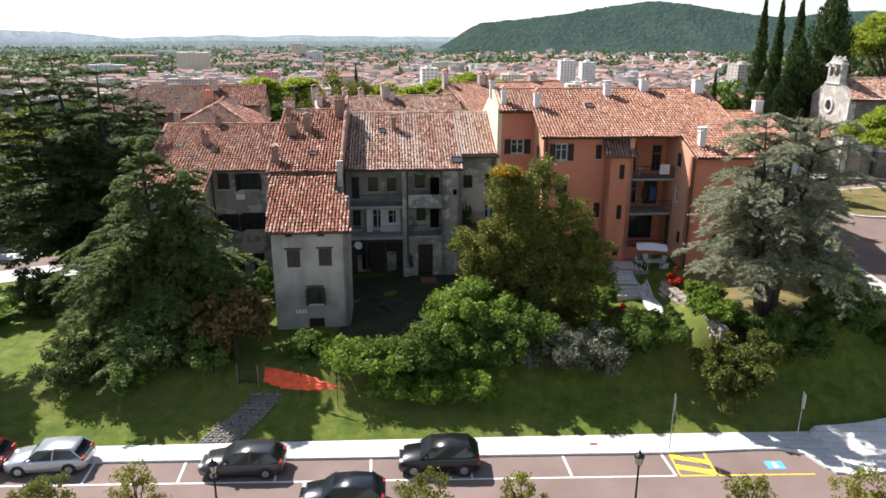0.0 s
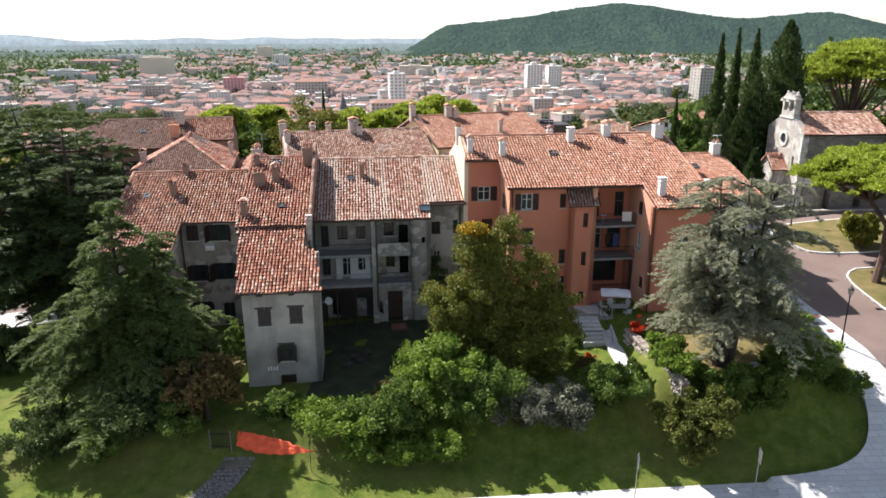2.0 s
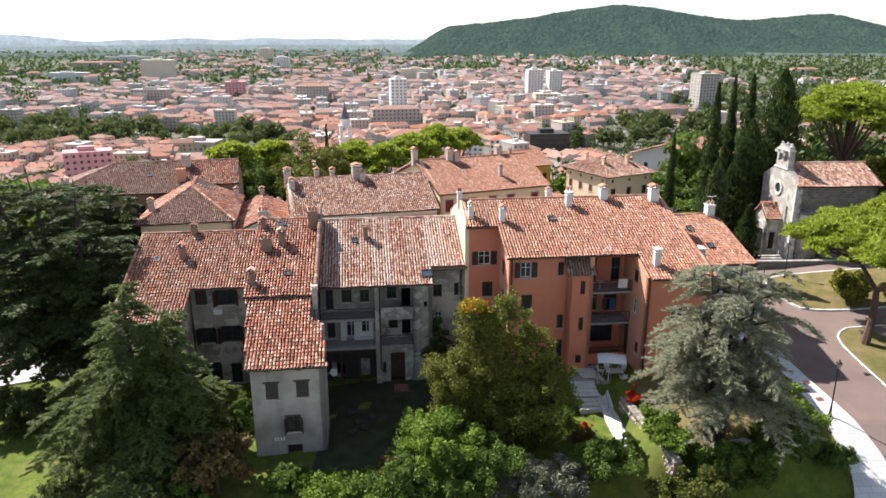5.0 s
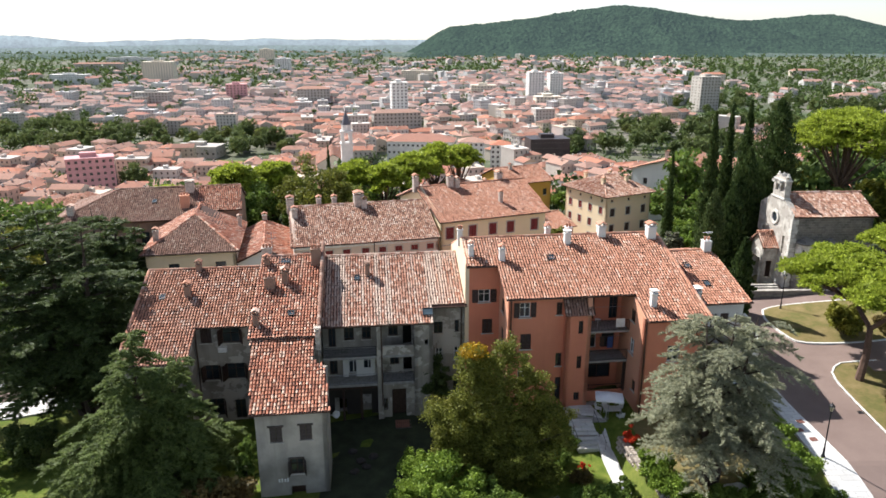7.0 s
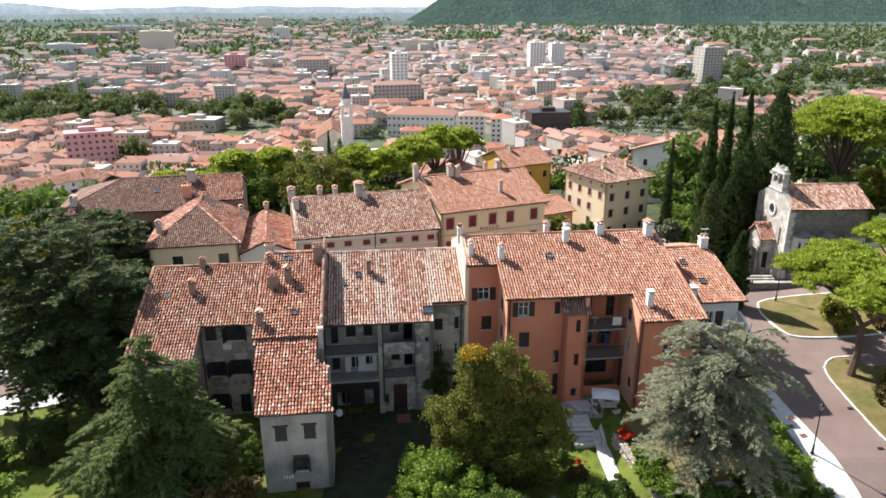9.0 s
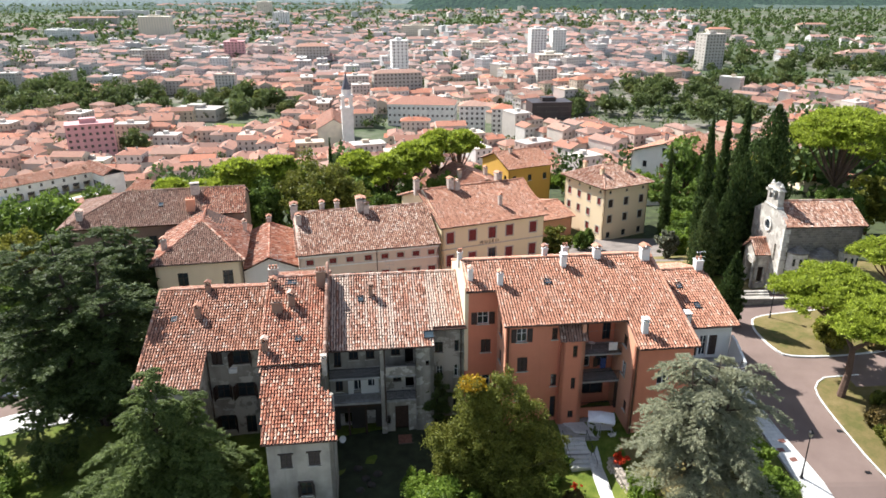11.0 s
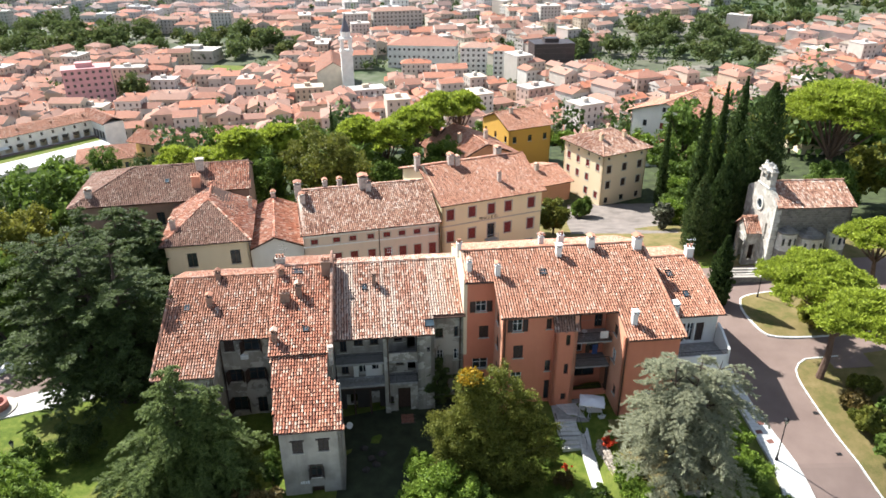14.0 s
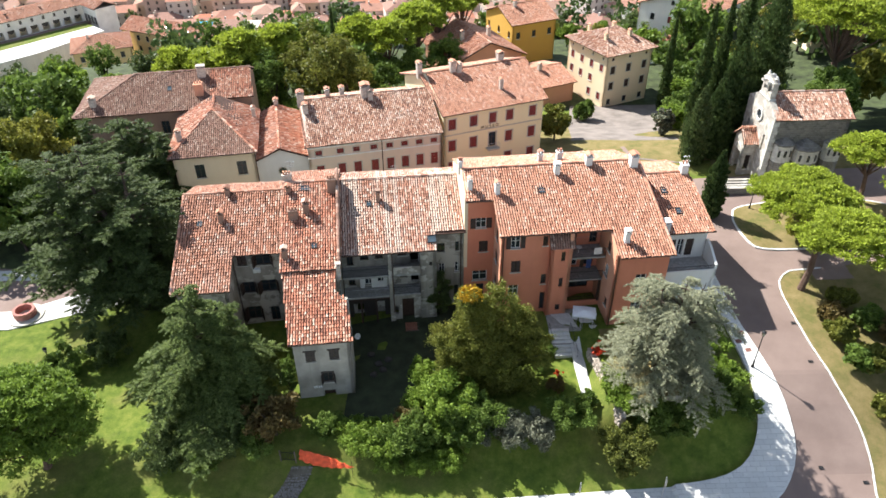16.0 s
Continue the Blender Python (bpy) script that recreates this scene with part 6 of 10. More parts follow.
plain_house("farmhouse", "low rose house with a broad salmon tile roof", 6.5, 128.5, 22, 14.5, 14.5, -3, 4.6, 3.4, PINK_WALL, NEW_TILE, 110, grid(14.5, (1.5,), 4, 0.9, 1.2), (), (), False, 0.8, 2)
plain_house("ochre_house", "bright ochre house with a tiled roof", 20, 150, 24, 11, 12, -6, 5.0, 2.6, OCHRE_WALL, NEW_TILE, 112, grid(11, (1.8,), 3, 1.0, 1.4, "dark"), grid(12, (1.8,), 3, 1.0, 1.4, "dark"), grid(12, (1.6,), 3, 1.0, 1.4, "dark"))
plain_house("white_gabled_house", "large white gabled house with small dark windows", 50.6, 161.8, -45, 16.5, 17, -8, 6.2, 3.0, WHITE_WALL, NEW_TILE, 114, [(7.5, 8.3, 7.0, 8.0, "dark"), (3.0, 4.0, 3.0, 4.4, "dark"), (7.3, 8.3, 3.0, 4.4, "closed", {"shut": RED_SHUTTER}), (11.5, 12.5, 3.0, 4.4, "closed", {"shut": RED_SHUTTER}), (3, 4, -1.5, 0, "dark")], (), (), False, 0.6, 2)
plain_house("annex", "low white annexe with a tiled lean roof", 48.6, 146.5, -35, 10, 7, -6, 1.4, 1.7, WHITE_WALL, NEW_TILE, 116, [(2, 3, -0.8, 0.6, "dark"), (5, 6, -0.8, 0.6, "dark")])
plain_house("outbuilding", "low outbuilding with a salmon tile roof", 22.5, 122, 24, 7, 11, -3, 2.4, 1.6, PINK_WALL, NEW_TILE, 118)
plain_house("small_villa", "small cream villa among the trees", 78, 135, -5, 10, 9, -3, 6, 2.2, CREAM_WALL, NEW_TILE, 120, grid(10, (3.0,), 3))

# ---------------------------------------------------------------- trees and shrubs
BARK = plain("brown_bark", (0.07, 0.05, 0.038), 0.95, vary=0.4, scale=5, bump=0.6)
PINE_BARK = plain("reddish_pine_bark", (0.12, 0.075, 0.055), 0.95, vary=0.4, scale=4, bump=0.6)
CEDAR_LEAF = leaf_mat("cedar_needles", (0.03, 0.052, 0.018), (0.17, 0.22, 0.062), through=0.42)
DARK_CEDAR_LEAF = leaf_mat("dark_cedar_needles", (0.025, 0.044, 0.016), (0.105, 0.14, 0.042), through=0.34)
BLUE_LEAF = leaf_mat("silver_cedar_needles", (0.12, 0.135, 0.09), (0.31, 0.315, 0.205), (0.2, 0.205, 0.13), through=0.42)
LAUREL_LEAF = leaf_mat("dark_glossy_leaves", (0.048, 0.062, 0.012), (0.16, 0.172, 0.032), (0.19, 0.172, 0.03), through=0.4)
BRIGHT_LEAF = leaf_mat("bright_leaves", (0.07, 0.125, 0.018), (0.2, 0.28, 0.042), through=0.45)
GREEN_LEAF = leaf_mat("green_leaves", (0.055, 0.095, 0.018), (0.135, 0.195, 0.038), through=0.42)
RUST_LEAF = leaf_mat("rusty_leaves", (0.05, 0.045, 0.016), (0.14, 0.105, 0.035), (0.17, 0.085, 0.03), through=0.3)
GREY_LEAF = leaf_mat("grey_green_leaves", (0.05, 0.06, 0.036), (0.2, 0.205, 0.14), through=0.25)
YELLOW_LEAF = leaf_mat("yellow_green_leaves", (0.09, 0.11, 0.018), (0.24, 0.235, 0.04), through=0.4)
PINE_LEAF = leaf_mat("stone_pine_needles", (0.09, 0.13, 0.016), (0.33, 0.39, 0.045), through=0.5)
CYPRESS_LEAF = leaf_mat("cypress_scales", (0.022, 0.04, 0.013), (0.07, 0.105, 0.03), through=0.3)
GREEN_IVY = leaf_mat("ivy_leaves", (0.03, 0.05, 0.018), (0.1, 0.135, 0.045), through=0.3)
OLIVE_LEAF = leaf_mat("olive_green_leaves", (0.04, 0.055, 0.014), (0.135, 0.15, 0.032), (0.2, 0.2, 0.035), through=0.38, blotch=0.35)
RED_LEAF = leaf_mat("red_flowers", (0.35, 0.03, 0.015), (0.6, 0.08, 0.03), through=0.3)


def leaves(name, C, size, mat, parent, rng, dirs=None, aspect=1.6, spread=1.0, label=""):
    """Many small blades at the points C; dirs: the way each one points, else any way."""
    n = len(C)
    D = rng.normal(0, 1, (n, 3)) * spread
    if dirs is not None:
        D = D + dirs
    D /= np.linalg.norm(D, axis=1)[:, None] + 1e-9
    R = rng.normal(0, 1, (n, 3))
    if dirs is not None:
        R = R * 0.6 + np.array([0, 0, 1.0])
    T = np.cross(D, R)
    T /= np.linalg.norm(T, axis=1)[:, None] + 1e-9
    s = size * rng.uniform(0.6, 1.3, n)[:, None]
    a, b = D * s * aspect * 0.5, T * s * 0.5
    V = np.stack([C - a, C + b * 0.9 - a * 0.1, C + a, C - b * 0.9 - a * 0.1], 1).reshape(-1, 3)
    F = np.arange(n * 4).reshape(-1, 4)
    me = bpy.data.meshes.new(name)
    me.vertices.add(n * 4)
    me.vertices.foreach_set("co", V.astype(np.float32).ravel())
    me.loops.add(n * 4)
    me.loops.foreach_set("vertex_index", F.astype(np.int32).ravel())
    me.polygons.add(n)
    me.polygons.foreach_set("loop_start", np.arange(0, n * 4, 4, dtype=np.int32))
    me.polygons.foreach_set("loop_total", np.full(n, 4, dtype=np.int32))
    me.materials.append(mat)
    me.update(calc_edges=True)
    ob = new(name, me)
    ob.parent = parent
    return tagged(ob, label)


def limbs(parent, segs, mat, name="trunk"):
    """Tapered trunk and limbs from (start, end, start radius, end radius)."""
    bm = bmesh.new()
    for a, b, ra, rb in segs:
        tube(bm, a, b, ra, rb, 7, False)
    return part(name, bm, mat, parent)


def ball_points(rng, n, c, r, shell=0.55):
    """Points in a ragged clump: dense near its skin, thinning outwards."""
    d = rng.normal(0, 1, (n, 3))
    d /= np.linalg.norm(d, axis=1)[:, None]
    q = rng.uniform(0.12, 1.0, n) ** 0.5 + rng.normal(0, 0.13, n)
    st = rng.uniform(0.65, 1.35, 3)
    return c + d * q[:, None] * r * st


def broadleaf(name, x, y, z, h, r, mat, label, n=9000, trunk=1.6, seed=1, clumps=60, size=0.3, lobes=(), tip=1.0, category="tree"):
    """A crown of leaf clumps on forking limbs; lobes: further centres (dx, dy, dz, radius)."""
    rng = np.random.default_rng(seed)
    t = thing(name, pose(x, y, z), label, category)
    centres = []
    body = [(0.0, 0.0, trunk + (h - trunk) * 0.5, r, (h - trunk) * 0.5)] + [(a, b, c, q, q) for a, b, c, q in lobes]
    for bx, by, bz, br, bh in body:
        k = max(4, int(clumps * br / r)) if (bx, by) != (0, 0) else clumps
        for _ in range(k):
            d = rng.normal(0, 1, 3)
            d /= np.linalg.norm(d)
            q = rng.uniform(0.35, 1.0)
            f = 1.0 if d[2] < 0 else 1.0 - (1 - tip) * d[2]
            cr = rng.uniform(0.13, 0.31) * br
            centres.append((np.array([bx + d[0] * q * br * f, by + d[1] * q * br * f, bz + d[2] * q * bh]), cr))
    total = sum(c[1] ** 2 for c in centres)
    pts = [ball_points(rng, max(20, int(n * cr * cr / total)), c, np.array([cr, cr, cr * 0.8])) for c, cr in centres]
    P = np.concatenate(pts)
    P[:, 2] = np.maximum(P[:, 2], 0.15)
    leaves("crown", P, size, mat, t, rng)
    if trunk <= 0.3:
        limbs(t, [((0, 0, -0.2), Vector(c) * 0.7, 0.05, 0.015) for c, cr in centres[:: max(1, len(centres) // 7)]], BARK, "stem")
    else:
        segs = [((0, 0, -0.3), (0, 0, trunk), r * 0.075, r * 0.06)]
        for c, cr in centres[:: max(1, len(centres) // 9)]:
            m = Vector((c[0] * 0.4, c[1] * 0.4, trunk + (c[2] - trunk) * 0.5))
            segs.append(((0, 0, trunk * 0.95), m, r * 0.05, r * 0.03))
            segs.append((m, c, r * 0.03, r * 0.008))
        limbs(t, segs, BARK)
    return t


def conifer(name, x, y, z, h, r, mat, label, seed=1, tiers=16, per=6, sprays=9, blades=34, droop=0.25, base=0.08, power=0.9, size=0.12, wide=0.42, tops=((0, 0, 1.0),), rise=0.15):
    """A cedar: whorls of long uneven branches, each with flat sprays of needles."""
    rng = np.random.default_rng(seed)
    t = thing(name, pose(x, y, z), label, "tree")
    segs, P, D = [], [], []
    up = np.array([0, 0, 1.0])
    for tx, ty, hf in tops:
        hh = h * hf
        top = Vector((tx, ty, hh))
        segs.append(((tx * 0.2, ty * 0.2, -0.3), (tx * 0.6, ty * 0.6, hh * 0.5), h * 0.02 + 0.06, h * 0.012 + 0.02))
        segs.append(((tx * 0.6, ty * 0.6, hh * 0.5), top, h * 0.012 + 0.02, 0.02))
        for i in range(tiers):
            f = base + (1 - base) * (i + rng.uniform(-0.4, 0.4)) / tiers
            f = min(0.985, max(base, f))
            ln = r * hf * (1 - f) ** power * rng.uniform(0.8, 1.1) + 0.35
            k = max(3, int(per * (0.55 + 0.45 * (1 - f)) + rng.uniform(0, 1)))
            a0 = rng.uniform(0, 6.28)
            e = 0.2 + 0.8 * f
            for j in range(k):
                a = a0 + 6.283 * j / k + rng.uniform(-0.4, 0.4)
                L = ln * rng.uniform(0.5, 1.22)
                tilt = rng.uniform(-0.08, 0.1)
                o = np.array([tx * e, ty * e, f * hh])
                d = np.array([math.cos(a), math.sin(a), 0])
                side = np.array([-d[1], d[0], 0])
                m = max(3, int(sprays * (L / r) ** 0.8 * 1.25 + 1))
                for q in np.linspace(0.22, 1.0, m):
                    for sg in (-1, 1):
                        q2 = min(1.02, q + rng.uniform(-0.06, 0.06))
                        c = o + d * q2 * L + up * (L * (rise * math.sin(q2 * 2.2) - droop * q2 * q2 + tilt * q2))
                        sl = L * wide * (1.15 - 0.75 * q2) * rng.uniform(0.5, 1.2) + 0.22
                        sd = d * rng.uniform(0.45, 0.95) + side * sg * rng.uniform(0.5, 1.0) + up * rng.uniform(-0.35, 0.12) * (1 if droop > 0.1 else 0.4)
                        sd = sd / np.linalg.norm(sd)
                        nb = max(8, int(blades * (0.4 + sl * 0.8)))
                        w = rng.uniform(0, 1, nb)
                        cross = np.cross(sd, up)
                        lat = rng.normal(0, 0.11, nb) * sl * (1.05 - w * 0.8)
                        P.append(c + sd * (w * sl)[:, None] + cross * lat[:, None] + up * (rng.normal(0, 0.045, nb) - droop * 0.5 * sl * w * w)[:, None])
                        D.append(sd[None] + cross[None] * np.sign(lat)[:, None] * 0.7 + up[None] * rng.uniform(-0.1, 0.35, nb)[:, None])
                if L > 0.8:
                    mid = o + d * L * 0.5 + up * L * (rise * 0.89 - droop * 0.25 + tilt * 0.5)
                    tip = o + d * L * 0.9 + up * L * (rise * 0.92 - droop * 0.81 + tilt * 0.9)
                    segs.append((Vector(o), Vector(mid), 0.02 + L * 0.014, 0.015 + L * 0.006))
                    segs.append((Vector(mid), Vector(tip), 0.015 + L * 0.006, 0.01))
    C = np.concatenate(P)
    C[:, 2] = np.maximum(C[:, 2], 0.15)
    leaves("crown", C, size, mat, t, rng, np.concatenate(D) * 1.4, 4.6, 0.5)
    limbs(t, segs, BARK)
    return t


def cypress(name, x, y, z, h, r, label, seed=1, n=7000, lean=0.0, mat=None, group="cypresses beside the chapel", size=0.2, blunt=0.0):
    """A slim column of upright sprays; blunt: how broad it stays towards its top."""
    rng = np.random.default_rng(seed)
    t = thing(name, pose(x, y, z, 0, lean), label, "tree", group)
    cols = [(0.0, 0.0, 1.0, 1.0)] + [(math.cos(a) * r * 0.35, math.sin(a) * r * 0.35, rng.uniform(0.55, 0.93), rng.uniform(0.5, 0.75)) for a in rng.uniform(0, 6.283, 6)]
    w = np.array([c[2] * c[3] for c in cols])
    pick = rng.choice(len(cols), n, p=w / w.sum())
    cx, cy, ch, cr = (np.array([c[i] for c in cols])[pick] for i in range(4))
    f = rng.uniform(0.01, 1.0, n) ** 0.9
    prof = r * cr * np.minimum(1, (f / 0.1) ** 0.5) * np.clip(1 - ((f - 0.22) / 0.79).clip(0) ** (1.5 + 2.5 * blunt), 0.04, 1)
    a = rng.uniform(0, 6.283, n)
    lump = 1 + 0.26 * np.sin(a * 3 + f * 34 + seed + pick) * np.sin(f * 21 + seed * 2 + pick) + 0.16 * np.sin(a * 5 + f * 75 + pick)
    q = rng.uniform(0.4, 1.0, n) ** 0.5
    fade = 1 - 0.85 * f
    P = np.stack([cx * fade + np.cos(a) * prof * q * lump, cy * fade + np.sin(a) * prof * q * lump, f * h * ch], 1)
    D = np.stack([np.cos(a) * 0.4, np.sin(a) * 0.4, np.full(n, 1.0)], 1)
    leaves("crown", P, size, mat or CYPRESS_LEAF, t, rng, D * 1.4, 2.6, 0.5)
    limbs(t, [((0, 0, -0.3), (0, 0, h * 0.9), 0.12 + r * 0.1, 0.03)], BARK)
    return t


def stone_pine(name, x, y, z, h, r, label, seed=1, n=24000, dx=0.0, dy=0.0, thick=0.3, group="stone pines", size=0.17, subs=13, puff=0.62, mat=None, domes=(), fork_at=0.55):
    """An umbrella pine: a bent trunk, limbs that fork, and on each a dome of round needle puffs; domes: further crowns (dx, dy, height, radius, limbs)."""
    rng = np.random.default_rng(seed)
    t = thing(name, pose(x, y, z), label, "tree", group)
    fork = Vector((dx * 0.5, dy * 0.5, (h - r * thick) * fork_at)) if not domes else Vector((0.2, 0.1, (h - r * thick) * fork_at))
    bend = fork * 0.5 + Vector((0.25, 0.1, 0))
    tr = 0.1 + 0.028 * h
    segs = [((0, 0, -0.3), bend, tr, tr * 0.8), (bend, fork, tr * 0.8, tr * 0.65)]
    C = []
    for ex, ey, eh, er, es in ((dx, dy, h, r, subs),) + tuple(domes):
        cz = eh - er * thick
        root = fork
        if domes:
            root = fork + (Vector((ex, ey, cz - 0.9)) - fork) * 0.55
            segs.append((fork, root, tr * 0.55, tr * 0.42))
        for i in range(es):
            a = 2.4 * i + rng.uniform(-0.35, 0.35)
            q = math.sqrt((i + 0.35) / es) * rng.uniform(0.88, 1.05)
            sr = er * rng.uniform(0.33, 0.46)
            c = np.array([ex + math.cos(a) * (er - sr * 0.8) * q, ey + math.sin(a) * (er - sr * 0.8) * q, cz + er * thick * (1 - q * q) - sr * 0.45 + rng.uniform(-0.5, 0.35)])
            m = root + (Vector(c) - root) * 0.5 + Vector((0, 0, -0.35))
            segs += [(root, m, tr * 0.36, tr * 0.24), (m, c, tr * 0.24, tr * 0.1)]
            for _ in range(int(4.2 * (sr / puff) ** 2) + 6):
                d = rng.normal(0, 1, 3)
                d /= np.linalg.norm(d)
                d[2] = abs(d[2]) - 0.18
                p = c + d * sr * rng.uniform(0.62, 1.05) * np.array([1, 1, 0.55])
                C.append((p, puff * rng.uniform(0.6, 1.25)))
                if rng.random() < 0.22:
                    segs.append((Vector(c), Vector(p), tr * 0.1, 0.02))
    tot = sum(c[1] ** 2 for c in C)
    pts, drs = [], []
    for c, cr in C:
        k = max(12, int(n * cr * cr / tot))
        d = rng.normal(0, 1, (k, 3))
        d /= np.linalg.norm(d, axis=1)[:, None]
        d[:, 2] = np.where(d[:, 2] < -0.2, -d[:, 2] * 0.5, d[:, 2])
        pts.append(c + d * (rng.uniform(0.25, 1.0, k) ** 0.6 * cr)[:, None] * np.array([1, 1, 0.72]))
        drs.append(d)
    leaves("crown", np.concatenate(pts), size, mat or PINE_LEAF, t, rng, np.concatenate(drs) * 1.3, 2.2, 0.5)
    limbs(t, segs, PINE_BARK)
    return t


def gz(x, y):
    return ground_z(x, y)


# the garden's large trees
conifer("cedar_tree", -20.1, 46.8, gz(-20.1, 46.8), 14.6, 7.2, CEDAR_LEAF, "large green cedar with drooping tiers and twin tops", 3, 22, 6, 14, 62, 0.3, 0.05, 0.86, 0.07, 0.34, ((0, 0, 1.02), (2.9, 0.6, 0.86)), 0.22)
conifer("cedar_tree", -31.6, 63.4, gz(-31.6, 63.4), 21.2, 10.6, DARK_CEDAR_LEAF, "tall dark cedar with broad flat branches", 5, 16, 6, 15, 40, 0.05, 0.16, 0.5, 0.1, 0.27, ((1.2, 0, 0.94), (-3.2, 0.6, 1.0), (-7.0, 1.2, 0.95)), 0.1)
conifer("cedar_tree", -37.4, 80.5, gz(-37.4, 80.5), 17.4 - gz(-37.4, 80.5), 7.6, DARK_CEDAR_LEAF, "dark cedar in front of the old house", 500, 14, 6, 8, 24, 0.12, 0.08, 0.7, 0.19, 0.36, ((0, 0, 1.0), (2.6, 0.4, 0.95)), 0.1)
for i, (x, y, top) in enumerate(((-32.2, 79, 15.6), (-42.5, 82.5, 16.4))):
    conifer("conifer_tree", x, y, gz(x, y), top - gz(x, y), 3.6, DARK_CEDAR_LEAF, "slim dark conifer in front of the old house", 501 + i, 15, 5, 5, 18, 0.22, 0.05, 0.75, 0.19, 0.45, ((0, 0, 1.0),), 0.12)
conifer("cedar_tree", 21.3, 44.0, gz(21.3, 44), 13.5, 5.9, BLUE_LEAF, "silvery grey cedar with weeping branches on the lawn", 7, 12, 5, 14, 42, 0.3, 0.24, 0.42, 0.06, 0.34, ((0.4, -0.2, 1.0), (-1.4, 0.2, 0.95), (2.0, -0.1, 0.97)), 0.3)
LAUREL = broadleaf("broadleaf_tree", 5.6, 48.4, gz(5.6, 48.4), 10.2, 3.3, LAUREL_LEAF, "dense dark olive-green tree beside the orange house", 92000, 1.2, 9, 130, 0.125, ((-1.3, 0, 9.6, 1.9), (1.3, 0.3, 10.4, 1.7), (4.4, -0.5, 4.6, 2.5), (3.2, 0.6, 7.2, 2.2), (-2.6, 0, 5.4, 2.5), (-1.4, -0.6, 2.8, 2.9), (2.6, -1.0, 2.4, 2.8)), 0.8)
rl = np.random.default_rng(31)
leaves("autumn_leaves", ball_points(rl, 1100, np.array([-1.2, 0.1, 11.0]), np.array([1.0, 0.9, 0.55])), 0.18, leaf_mat("orange_autumn_leaves", (0.22, 0.14, 0.01), (0.42, 0.27, 0.02), through=0.4), LAUREL, rl, label="yellow-orange leaves at the top")
stone_pine("pine_tree", -34.6, 41.4, gz(-34.6, 41.4), 11.2, 6.0, "rounded bright green pine at the edge of the lawn", 13, 72000, 0, 0, 1.05, "", 0.16, 28, 0.6, mat=BRIGHT_LEAF)
broadleaf("broadleaf_tree", -13.6, 42.6, gz(-13.6, 42.6), 4.6, 2.6, RUST_LEAF, "small tree with rusty brown leaves", 7000, 0.8, 15, 40, 0.22)
